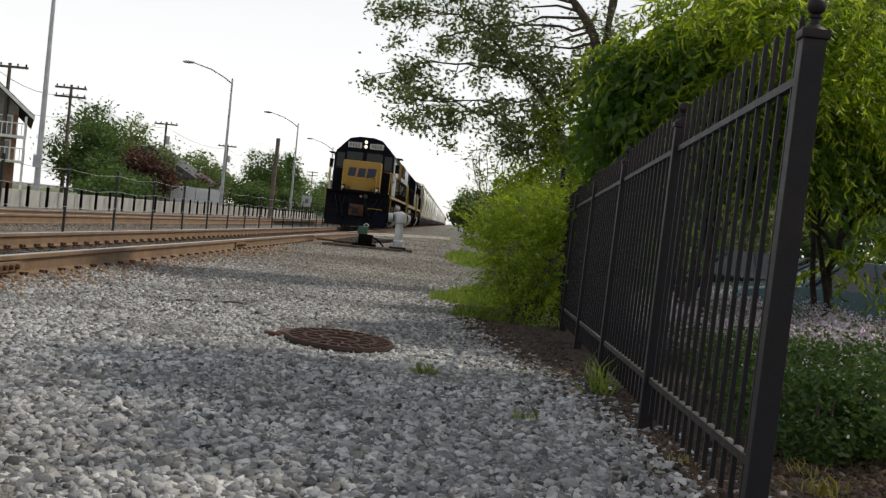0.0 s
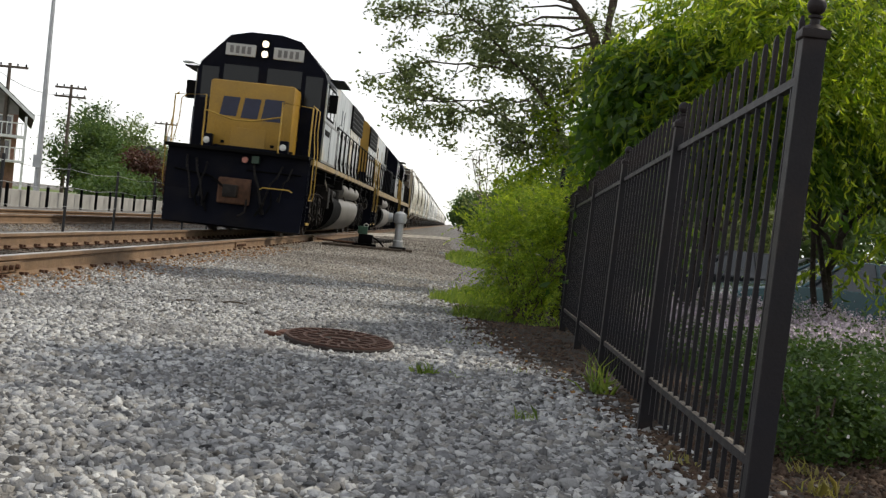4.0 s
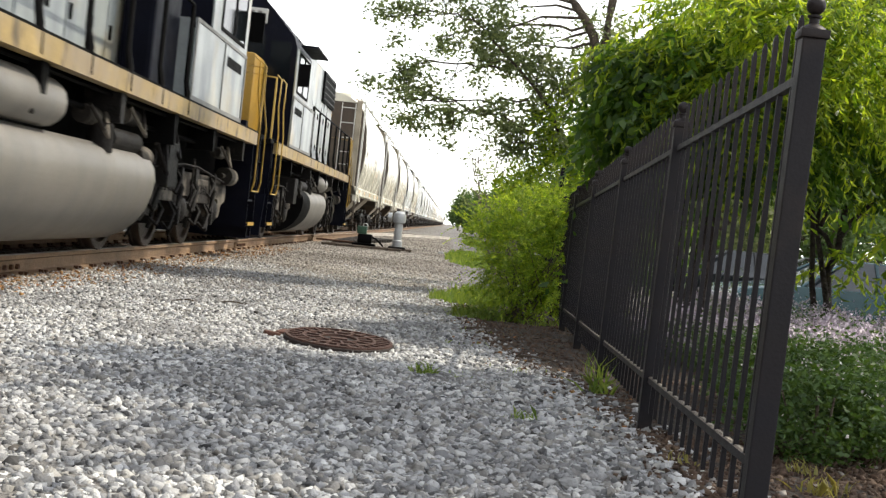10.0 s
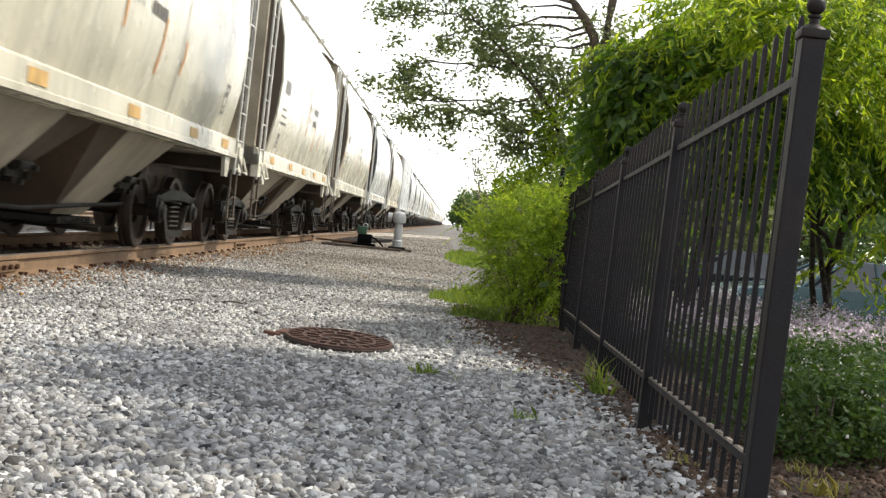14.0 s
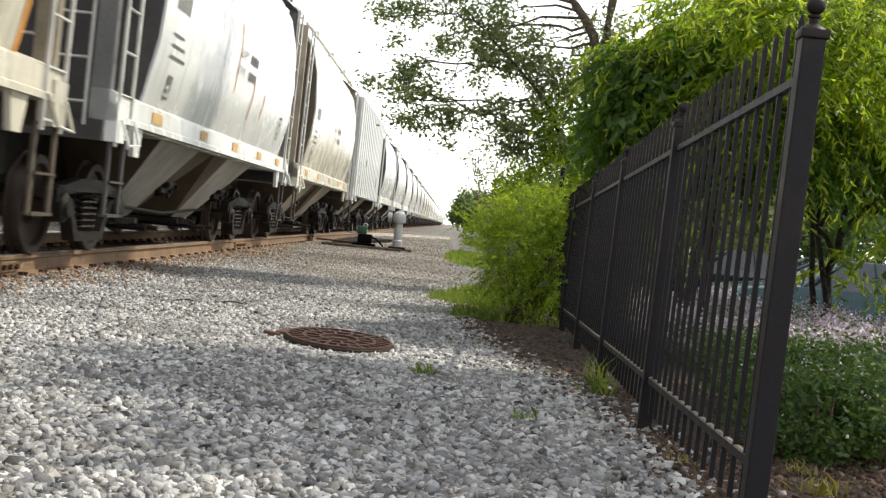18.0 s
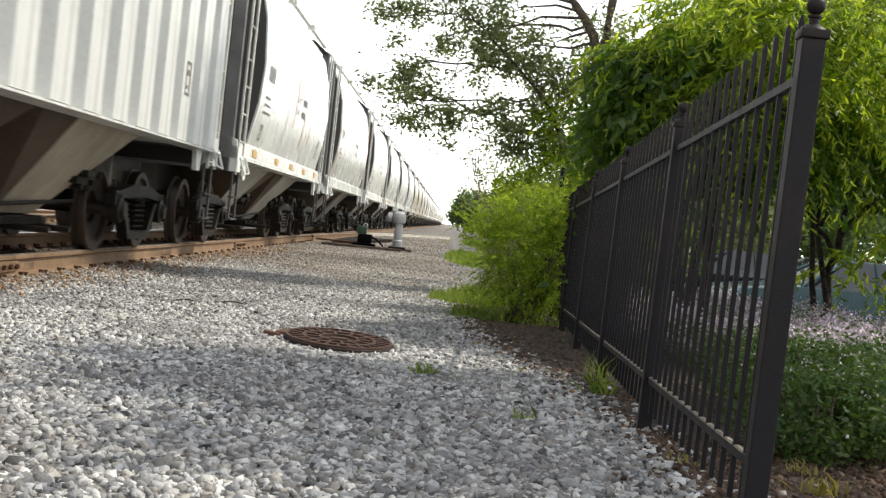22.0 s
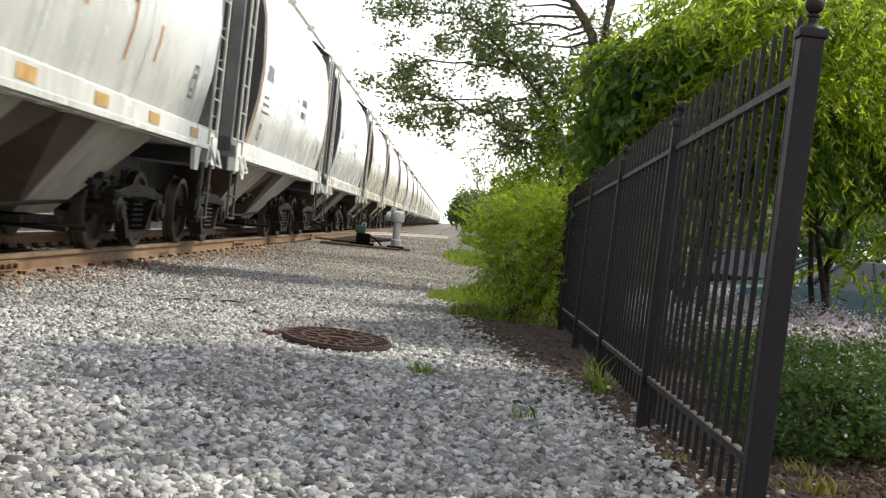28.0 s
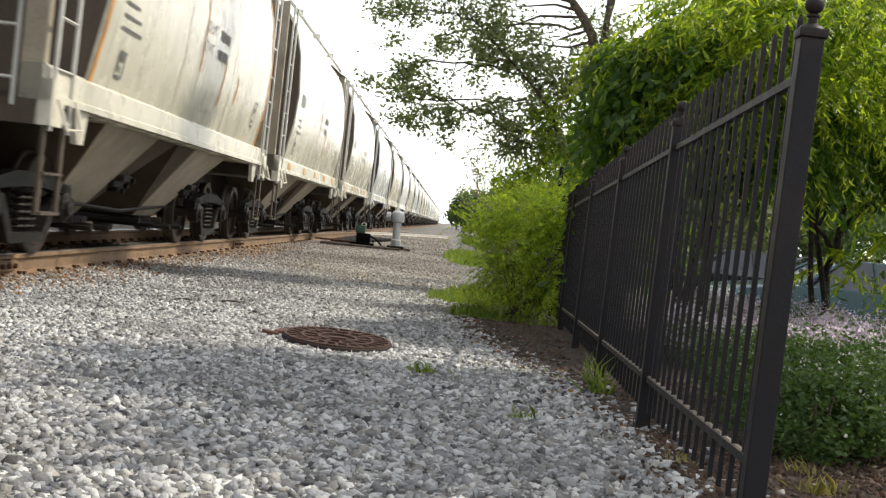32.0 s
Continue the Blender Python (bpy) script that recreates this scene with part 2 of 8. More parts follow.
# ---- tracks ----
def rail_profile(x):
    return [(x - 0.076, -0.18), (x + 0.076, -0.18), (x + 0.076, -0.168), (x + 0.012, -0.15), (x + 0.009, -0.05), (x + 0.037, -0.035), (x + 0.037, -0.006),
            (x + 0.028, 0), (x - 0.028, 0), (x - 0.037, -0.006), (x - 0.037, -0.035), (x - 0.009, -0.05), (x - 0.012, -0.15), (x - 0.076, -0.168)]


def make_track(cx, label):
    tr = empty("railway_track", pose(cx + lane(0 if cx > -6 else -15), 0, RAIL_Z, 0, 0.5 if cx > -6 else 0, TRACK_YAW))
    tagged(tr, label, "track", kind="structure")
    for sx in (-1, 1):
        s = Shape().prism(rail_profile(sx * GAUGE), "y", -120, 900)
        r = part("rail", s, M["rail_side"], tr)
        c = Shape().box(sx * GAUGE - 0.03, sx * GAUGE + 0.03, -120, 900, 0.0005, 0.004)
        part("railhead", c, M["rail_top"], r, "bright worn railhead")
    tie0 = part("tie", Shape().box(-1.3, 1.3, -0.11, 0.11, -0.36, -0.185, bev=0.012), M["tie"], tr, at=pose(0, 4, 0))
    y = 4.53
    while y < 110:
        twin(tie0, pose(random.uniform(-0.03, 0.03), y, random.uniform(-0.008, 0.004), 0, 0, random.uniform(-0.8, 0.8)))
        y += 0.53
    return tr


track_a = make_track(TRACK_X, "near railway track with rusty rails on worn ties")
track_b = make_track(TRACK2_X, "far railway track with rusty rails on worn ties")


# ---- the black ornamental fence ----
FENCE_YAW = -2.475
PITCH = 1.943         # from post to post
FALL = 0.0197         # it follows the fall of the ground


def make_fence():
    fe = empty("metal_fence", pose(0.759, 2.78, 0.059, 0, 1.26, FENCE_YAW))
    tagged(fe, "black powder-coated ornamental steel picket fence with ball caps", "fence")
    n = 14
    h = 0.0265
    post = Shape().box(-h, h, -h, h, -0.06, 1.148, bev=0.004)
    cap = Shape().box(-h - 0.006, h + 0.006, -h - 0.006, h + 0.006, 1.148, 1.168, bev=0.003)
    cap.lathe([(0.031, 1.1685), (0.026, 1.175), (0.012, 1.182), (0.011, 1.194), (0.016, 1.197), (0.016, 1.202), (0.008, 1.204)], (0, 0, 0), n=16)
    ball = Shape().lathe([(0.022 * math.sin(a), 1.225 - 0.022 * math.cos(a)) for a in [0.05 + i * (math.pi - 0.1) / 10 for i in range(11)]], (0, 0, 0), n=18)
    z = 0.0
    tilt = -FALL
    q = 0.010
    rail = Shape().loft([[(-q, h, 0), (q, h, 0), (q, h, 0.021), (-q, h, 0.021)], [(-q, PITCH - h, tilt * PITCH), (q, PITCH - h, tilt * PITCH), (q, PITCH - h, tilt * PITCH + 0.021), (-q, PITCH - h, tilt * PITCH + 0.021)]])
    g = 0.0065
    picket = Shape().box(-g, g, -g, g, 0.05, 1.212, bev=0.0012)
    picket.loft([[(-g, -g, 1.212), (g, -g, 1.212), (g, g, 1.212), (-g, g, 1.212)],
                 [(-0.0025, -0.0025, 1.228), (0.0025, -0.0025, 1.228), (0.0025, 0.0025, 1.228), (-0.0025, 0.0025, 1.228)]])
    p0 = b0 = r0 = k0 = c0 = None
    for i in range(8):
        y = i * PITCH
        at = pose(0, y, tilt * y)
        if p0 is None:
            p0 = part("post", post, M["fence"], fe, at=at)
            c0 = part("post_cap", cap, M["fence"], p0, smooth=40)
            b0 = part("ball_finial", ball, M["fence"], p0, smooth=50)
        else:
            p = twin(p0, at)
            twin(c0, pose(0, 0, 0), p)
            twin(b0, pose(0, 0, 0), p)
        if i == 7:
            break
        for z in (0.159, 1.054):
            if r0 is None:
                r0 = part("rail", rail, M["fence"], fe, at=pose(0, y, tilt * y + z))
            else:
                twin(r0, pose(0, y, tilt * y + z))
        for k in range(n):
            yy = y + (k + 1) * PITCH / (n + 1)
            at = pose(0, yy, tilt * yy)
            if k0 is None:
                k0 = part("picket", picket, M["fence"], fe, at=at)
            else:
                twin(k0, at)
        # blown dust and crumbs lying on the lower rail, between the pickets
        crumbs = Shape()
        for k in range(n + 1):
            y0 = y + k * PITCH / (n + 1) + (0.04 if k == 0 else 0.012)
            y1 = y + (k + 1) * PITCH / (n + 1) - (0.04 if k == n else 0.012)
            q = random.uniform(0.0, 0.3) * (y1 - y0)
            za, zb = tilt * (y0 + q) + 0.1803, tilt * y1 + 0.1803
            crumbs.loft([[(-0.0095, y0 + q, za), (0.0095, y0 + q, za), (0.004, y0 + q + 0.01, za + 0.005), (-0.005, y0 + q + 0.01, za + 0.005)],
                         [(-0.0095, y1, zb), (0.0095, y1, zb), (0.005, y1 - 0.01, zb + 0.005), (-0.006, y1 - 0.01, zb + 0.005)]])
        part("rail_dust", crumbs, M["dust"], fe, "pale dust caught on the lower rail")["kind"] = "stuff"
    return fe


fence = make_fence()
# ---- train materials ----
# body streaks: grime, strengthened to paint in dark reflections of the trees
M["tan"] = mat("cream hopper paint", (0.66, 0.62, 0.51), 0.26, 0, 0.12, 0.7, 0.03, 30.0, streak=(2.2, (1.0, 4.0, 0.5), 0.65, (0.36, 0.34, 0.29), 0.48, 0.72), dirt=(0.7, 0.6, (0.34, 0.32, 0.26), 0.5, 0.74))
M["white"] = mat("pale grey hopper paint", (0.72, 0.73, 0.71), 0.25, 0, 0.10, 0.7, 0.03, 30.0, streak=(2.2, (1.0, 4.2, 0.5), 0.65, (0.40, 0.42, 0.43), 0.48, 0.74), dirt=(0.6, 0.6, (0.40, 0.41, 0.39), 0.5, 0.74))
M["white_b"] = mat("chalky white hopper paint", (0.78, 0.78, 0.76), 0.3, 0, 0.10, 0.6, 0.03, 30.0, streak=(2.4, (1.0, 4.2, 0.5), 0.6, (0.44, 0.46, 0.46), 0.5, 0.74))
M["rib_grey"] = mat("grey ribbed car paint", (0.68, 0.69, 0.68), 0.45, 0, 0.15, 1.2, 0.05, 30.0, streak=(2.0, (1.0, 5.0, 0.3), 0.6, (0.27, 0.27, 0.26), 0.5, 0.72))
M["slope"] = mat("dusty hopper chute paint", (0.38, 0.36, 0.32), 0.7, 0, 0.25, 2.0, 0.1, 30.0, streak=(2.5, (1.0, 3.0, 0.5), 0.6, (0.23, 0.19, 0.14), 0.45, 0.7))
M["slope_tan"] = mat("dusty tan chute paint", (0.42, 0.37, 0.29), 0.7, 0, 0.25, 2.0, 0.1, 30.0, streak=(2.5, (1.0, 3.0, 0.5), 0.6, (0.28, 0.23, 0.17), 0.45, 0.7))
M["post_tan"] = mat("grimy tan post paint", (0.36, 0.31, 0.23), 0.7, 0, 0.3, 2.0, 0.08, 30.0)
# brown stain made darker to carry the shade under the sloping sheets
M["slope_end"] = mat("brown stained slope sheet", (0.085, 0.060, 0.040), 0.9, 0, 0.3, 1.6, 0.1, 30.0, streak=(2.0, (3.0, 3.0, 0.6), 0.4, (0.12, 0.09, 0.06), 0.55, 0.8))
# car ends: grime, plus the shade between cars put into the base colour
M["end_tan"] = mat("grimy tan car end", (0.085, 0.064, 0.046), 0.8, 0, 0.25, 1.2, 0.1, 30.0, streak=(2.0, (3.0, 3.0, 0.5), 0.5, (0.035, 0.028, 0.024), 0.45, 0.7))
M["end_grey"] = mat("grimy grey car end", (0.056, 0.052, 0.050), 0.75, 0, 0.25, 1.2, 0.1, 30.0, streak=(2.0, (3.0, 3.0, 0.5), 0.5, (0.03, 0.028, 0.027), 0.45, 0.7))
M["truck"] = mat("grimy truck casting", (0.014, 0.0115, 0.010), 0.5, 0.0, 0.4, 5.0, 0.3, 40.0, spec=0.18, dirt=(4.0, 0.6, (0.05, 0.04, 0.032), 0.57, 0.7))
M["truck_loco"] = mat("dusty grey truck casting", (0.17, 0.15, 0.125), 0.8, 0.0, 0.4, 4.0, 0.3, 40.0, spec=0.2, dirt=(2.4, 0.95, (0.016, 0.0135, 0.012), 0.40, 0.52))
M["truck_black"] = mat("greasy black running gear", (0.012, 0.0105, 0.01), 0.6, 0.0, 0.5, 5.0, 0.3, 40.0, spec=0.15, dirt=(5.0, 0.5, (0.045, 0.037, 0.03), 0.58, 0.7))
M["wheel"] = mat("dark rolled wheel steel", (0.036, 0.022, 0.015), 0.5, 0.15, 0.35, 7.0, 0.15)
M["loco_blue"] = mat("dark blue locomotive paint", (0.0035, 0.0042, 0.0095), 0.5, 0, 0.35, 2.0, 0.05, 30.0, spec=0.06, dirt=(1.6, 0.4, (0.02, 0.017, 0.015), 0.5, 0.72))
M["loco_grey"] = mat("weathered light grey locomotive paint", (0.31, 0.335, 0.335), 0.35, 0, 0.2, 1.2, 0.05, 30.0, streak=(1.1, (1.0, 2.2, 0.45), 0.8, (0.085, 0.105, 0.125), 0.40, 0.66), dirt=(0.55, 0.6, (0.42, 0.31, 0.12), 0.53, 0.64))
M["loco_yellow"] = mat("yellow locomotive paint", (0.33, 0.185, 0.014), 0.5, 0, 0.25, 1.5, 0.05, 30.0, dirt=(1.3, 0.45, (0.22, 0.13, 0.03), 0.5, 0.75))
M["sill_yellow"] = mat("faded yellow sill stripe", (0.36, 0.255, 0.10), 0.6, 0, 0.3, 2.5, 0.08, 30.0, streak=(2.0, (1.0, 3.0, 1.0), 0.8, (0.05, 0.038, 0.028), 0.54, 0.64), dirt=(1.6, 0.85, (0.27, 0.21, 0.14), 0.42, 0.6))
M["rail_yellow"] = mat("yellow handrail paint", (0.36, 0.22, 0.025), 0.5, 0, 0.2, 6.0, 0.05)
M["black"] = mat("sooty black paint", (0.005, 0.0048, 0.005), 0.7, 0, 0.4, 3.0, 0.1, spec=0.04)
M["tank"] = mat("dusty grey fuel tank", (0.19, 0.175, 0.155), 0.5, 0.1, 0.25, 0.9, 0.05, 30.0, streak=(1.5, (1.0, 3.0, 0.4), 0.7, (0.13, 0.125, 0.12), 0.47, 0.7))
M["glass"] = mat("dark cab glass", (0.02, 0.025, 0.03), 0.06, 0, 0.1, 2.0, 0.0, spec=0.9)
M["cab_glass"] = mat("dark tinted cab glass", (0.006, 0.008, 0.010), 0.12, 0, 0.1, 2.0, 0.0, spec=0.25)
M["mark_dark"] = mat("dark stencil paint", (0.16, 0.155, 0.15), 0.7, 0, 0.2, 5.0, 0.0)
M["mark_blue"] = mat("dark blue emblem paint", (0.012, 0.016, 0.045), 0.5, 0, 0.2, 5.0, 0.0)
M["mark_orange"] = mat("faded orange marking", (0.60, 0.27, 0.05), 0.6, 0, 0.25, 5.0, 0.0)
M["post_grey"] = mat("weathered grey post paint", (0.17, 0.168, 0.165), 0.6, 0, 0.3, 2.0, 0.08, 30.0)
M["mark_tan"] = mat("faded reflector tape", (0.58, 0.36, 0.12), 0.5, 0, 0.3, 8.0, 0.0)
M["mark_red"] = mat("faded red marking", (0.45, 0.18, 0.14), 0.7, 0, 0.3, 5.0, 0.0)
M["mark_white"] = mat("white board paint", (0.42, 0.42, 0.40), 0.5, 0, 0.1, 5.0, 0.0)
M["grab"] = mat("pale grab iron paint", (0.55, 0.54, 0.50), 0.5, 0.1, 0.2, 6.0, 0.05)
M["receptacle_green"] = mat("dull green enamel", (0.02, 0.06, 0.035), 0.5, 0, 0.3, 8.0, 0.1)
M["lamp_on"] = glow("lit headlight", (1.0, 0.85, 0.62), 4.0)
M["lamp_dim"] = mat("lamp lens", (0.6, 0.6, 0.58), 0.15, 0.3, 0.1, 6.0, 0.0)
SPEED = 8.15
SPIN = []            # wheelsets that turn: object, home pose, radius, train position


# ---- running gear ----
def wheelset(parent, y, r, half=0.70):
    """An axle with two wheels, turning about its own centre."""
    s = Shape()
    s.cyl((-1.0, 0, 0), (1.0, 0, 0), 0.075, 10)
    for sx in (-1, 1):
        pr = [(0.09, sx * 0.70), (0.16, sx * 0.70), (0.18, sx * 0.745), (r * 0.80, sx * 0.765), (r * 0.84, sx * 0.815), (r * 0.99, sx * 0.815), (r, sx * 0.805), (r, sx * 0.715), (r + 0.027, sx * 0.705), (r + 0.027, sx * 0.68), (r * 0.82, sx * 0.68), (r * 0.78, sx * 0.73), (0.09, sx * 0.68)]
        s.lathe(pr, (0, 0, 0), "x", 28)
    return part("wheelset", s, M["wheel"], parent, "dark steel wheels with worn bright rims", 35, at=pose(0, y, r))


def freight_truck(car, y, spin_s):
    tk = part("truck", Shape().box(-0.95, 0.95, -0.2, 0.2, 0.36, 0.62, bev=0.02), M["truck"], car, "grimy cast steel freight truck", at=pose(0, y, 0))
    for sx in (-1, 1):
        x0, x1 = sorted((sx * 0.93, sx * 1.05))
        s = Shape()
        ring = [(-1.08, 0.50), (-0.72, 0.52), (-0.44, 0.14), (0.44, 0.14), (0.72, 0.52), (1.08, 0.50), (1.08, 0.62), (0.75, 0.68), (0.35, 0.74), (-0.35, 0.74), (-0.75, 0.68), (-1.08, 0.62)]
        hole = [(-0.80, 0.56), (-0.62, 0.54), (-0.36, 0.23), (0.36, 0.23), (0.62, 0.54), (0.80, 0.56), (0.80, 0.58), (0.60, 0.59), (0.33, 0.61), (-0.33, 0.61), (-0.60, 0.59), (-0.80, 0.58)]
        s.loft([[(xx, u, w) for u, w in pts] for xx, pts in ((x0, ring), (x1, ring), (x1, hole), (x0, hole), (x0, ring))], caps=False)
        part("sideframe", s, M["truck"], tk, smooth=30)
        for q in (-0.15, 0.0, 0.15):
            pts = [(sx * 0.99 + 0.055 * math.cos(a), q + 0.055 * math.sin(a), 0.22 + 0.36 * a / (2 * math.pi * 6)) for a in np.linspace(0, 12 * math.pi, 50)]
            part("spring", Shape().tube(pts, 0.015, 4), M["truck"], tk, smooth=60)
        for q in (-0.889, 0.889):
            s = Shape().lathe([(0.02, sx * 0.95), (0.14, sx * 0.95), (0.14, sx * 1.07), (0.10, sx * 1.09), (0.085, sx * 1.12), (0.02, sx * 1.12)], (0, q, 0.457), "x", 14)
            s.box(x0, x1, q - 0.17, q + 0.17, 0.585, 0.66, bev=0.01)
            part("roller_bearing", s, M["truck"], tk, smooth=35)
    for q in (-0.889, 0.889):
        w = wheelset(tk, q, 0.457)
        SPIN.append((w, 0.457, spin_s + y, q))
    return tk


def coupler(car, y, sy, z=0.85, m=None):
    s = Shape().box(-0.09, 0.09, min(y - sy * 0.08, y - sy * 0.9), max(y - sy * 0.08, y - sy * 0.9), z - 0.09, z + 0.09, bev=0.015)
    s.box(-0.16, 0.13, min(y + sy * 0.02, y - sy * 0.24), max(y + sy * 0.02, y - sy * 0.24), z - 0.13, z + 0.13, bev=0.03)
    s.tube([(0.28, y - sy * 0.5, z - 0.05), (0.3, y - sy * 0.25, z - 0.4), (0.2, y, z - 0.5)], 0.022, 6)
    return part("coupler", s, M["truck"], car, smooth=40)


# ---- covered hopper cars ----
def shell_half(z):
    """Half width of the hopper shell at height z."""
    pts = [(1.25, 1.40), (1.6, 1.47), (2.1, 1.55), (2.67, 1.585), (3.23, 1.55), (3.63, 1.46), (3.86, 1.32), (4.0, 1.10), (4.09, 0.8)]
    for (z0, w0), (z1, w1) in zip(pts, pts[1:]):
        if z <= z1:
            k = (z - z0) / (z1 - z0)
            return w0 + (w1 - w0) * k
    return 0.8


def patch(y0, y1, z0, z1, off=0.006, sx=1, n=4):
    """A thin mark that follows the shell."""
    s = Shape()
    zs = [z0 + (z1 - z0) * i / n for i in range(n + 1)]
    for y in (y0, y1):
        s.v += [(sx * (shell_half(z) + off), y, z) for z in zs]
    k = n + 1
    s.f = [(i, i + 1, k + i + 1, k + i) for i in range(n)]
    return s


def lean_patch(y0, z0, y1, z1, w, off=0.007, n=6):
    s = Shape()
    for k in range(n + 1):
        t = k / n
        z, y = z0 + (z1 - z0) * t, y0 + (y1 - y0) * t
        s.v += [(shell_half(z) + off, y - w / 2, z), (shell_half(z) + off, y + w / 2, z)]
    s.f = [(2 * i, 2 * i + 1, 2 * i + 3, 2 * i + 2) for i in range(n)]
    return s


def proportion(ob, x0=9.0, kx=0.0, z0=9.0, kz=0.0):
    """Brings a body out to its full loading gauge: wider beyond x0, taller above z0."""
    done = set()
    for o in ob.children_recursive:
        if o.data.name in done:
            continue
        done.add(o.data.name)
        co = np.empty(len(o.data.vertices) * 3)
        o.data.vertices.foreach_get("co", co)
        x, z = co[0::3], co[2::3]
        co[0::3] = x + np.sign(x) * kx * np.maximum(0, np.abs(x) - x0)
        co[2::3] = z + kz * np.maximum(0, z - z0)
        o.data.vertices.foreach_set("co", co)
        o.data.update()


def hopper(L, paint, end_paint, style, spin_s, marks):
    """A two-bay covered hopper car of length L over its couplers."""
    car = empty("hopper_car")
    a, b = 1.68, L - 1.68
    if style == "ribbed":
        s = Shape().prism([(-1.30, 1.262), (-1.30, 3.9), (-1.1, 4.08), (1.1, 4.08), (1.30, 3.9), (1.30, 1.262)], "y", a - 0.5, b + 0.5)
        body = part("body", s, M[paint], car, "flat-sided grey body")
        n = 14
        rib = Shape().prism([(1.29, -0.27), (1.53, -0.225), (1.53, 0.225), (1.29, 0.27)], "z", 1.266, 3.92)
        r0 = None
        for i in range(n):
            y = a - 0.4 + (b - a + 0.8) * i / (n - 1)
            for rz in (0, 180):
                if r0 is None:
                    r0 = part("rib", rib, M[paint], body, at=pose(0, y, 0, 0, 0, rz))
                else:
                    twin(r0, pose(0, y, 0, 0, 0, rz))
        sill_z0, sill_z1 = 1.238, 1.258
    else:
        zs = [1.25, 1.4, 1.6, 1.85, 2.1, 2.38, 2.67, 2.95, 3.23, 3.43, 3.63, 3.75, 3.86, 3.94, 4.0, 4.09]
        rings = []
        for i in range(13):
            t = i / 12
            y = a + (b - a) * t
            ring = [(shell_half(z), y, z) for z in zs] + [(0.4, y, 4.14), (-0.4, y, 4.14)] + [(-shell_half(z), y, z) for z in reversed(zs)]
            rings.append(ring)
        body = part("body", Shape().loft(rings), M[paint], car, "smooth bulged body streaked with grime and painted reflections", smooth=35)
        for t in (0.34, 0.66):
            y = a + (b - a) * t
            part("weld_seam", patch(y - 0.02, y + 0.02, 1.3, 3.98, 0.004, 1, 10), M[paint], body)
        sill_z0, sill_z1 = 1.26, 1.53
    # ends
    for yy, sy in ((a, -1), (b, 1)):
        e = Shape()
        w = 1.30 if style == "ribbed" else None
        zs2 = [1.25, 1.6, 2.15, 2.67, 3.23, 3.63, 3.9]
        e0 = yy + sy * (0.504 if style == "ribbed" else 0.004)
        e.v = [(-(w or shell_half(z)) + 0.02, e0, z) for z in zs2] + [((w or shell_half(z)) - 0.02, e0, z) for z in zs2]
        e.f = [(i, i + 1, 8 + i, 7 + i) for i in range(6)]
        part("end_sheet", e, M[end_paint], car, "grimy flat end sheet darkened for shade")
        s = Shape()
        ye = yy + sy * 0.98
        s.box(-1.42, 1.42, min(ye, ye - sy * 0.14), max(ye, ye - sy * 0.14), 1.08, 1.34)
        s.box(-0.3, 0.3, min(yy, ye), max(yy, ye), 0.7, 1.1)
        s.prism([(yy, 1.26), (ye, 1.26), (ye, 1.3), (yy, 1.3)], "x", -1.35, 1.35)
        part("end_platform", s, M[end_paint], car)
        for sx in (-1, 1):
            s = Shape()
            x0, x1 = sorted((sx * 1.30, sx * 1.43))
            s.box(x0, x1, min(ye, ye - sy * 0.12), max(ye, ye - sy * 0.12), 1.34, 3.88)
            s.loft([[(x0, ye, 3.88), (x1, ye, 3.88), (x1, ye - sy * 0.12, 3.88), (x0, ye - sy * 0.12, 3.88)], [(x0 - 0.2 * sx, yy, 4.02), (x1 - 0.2 * sx, yy, 4.02), (x1 - 0.2 * sx, yy - sy * 0.1, 4.02), (x0 - 0.2 * sx, yy - sy * 0.1, 4.02)]])
            part("corner_post", s, M["post_tan" if paint == "tan" else "post_grey"], car)
            s = Shape()
            for q in (0.05, 0.47):
                y = ye - sy * q
                s.tube([(sx * 1.49, y, 1.04), (sx * 1.50, y, 3.84), (sx * 1.40, y, 3.9)], 0.016, 5)
            for k in range(8):
                z = 1.12 + k * 0.38
                s.tube([(sx * 1.49, ye - sy * 0.05, z), (sx * 1.49, ye - sy * 0.47, z)], 0.013, 5)
            part("side_ladder", s, M["grab"], car, "pale steel side ladder", smooth=60)
            s = Shape()
            for q in (0.9, 1.28):
                s.tube([(sx * q, ye + sy * 0.05, 1.2), (sx * q, ye + sy * 0.05, 3.8)], 0.014, 5)
            for k in range(7):
                z = 1.4 + k * 0.38
                s.tube([(sx * 0.9, ye + sy * 0.05, z), (sx * 1.28, ye + sy * 0.05, z)], 0.012, 5)
            part("end_ladder", s, M["grab"], car, "pale steel end ladder", smooth=60)
            s = Shape()
            y0, y1 = ye - sy * 0.04, ye - sy * 0.48
            for q in (y0, y1):
                s.box(sx * 1.46 - 0.01, sx * 1.46 + 0.01, q - 0.035, q + 0.035, 0.42, 1.1)
            s.box(sx * 1.46 - 0.03, sx * 1.46 + 0.03, min(y0, y1), max(y0, y1), 0.42, 0.445)
            s.box(sx * 1.46 - 0.03, sx * 1.46 + 0.03, min(y0, y1), max(y0, y1), 0.72, 0.74)
            part("stirrup_step", s, M[end_paint], car)
            # bent end bracket of the sill with its jacking lug
            s = Shape().prism([(ye - sy * 0.98, 0.99), (ye - sy * 0.80, 0.99), (ye - sy * 0.70, 1.27), (ye - sy * 1.06, 1.27)], "x", *sorted((sx * 1.43, sx * 1.47)))
            part("jacking_pad", s, M[paint], car)
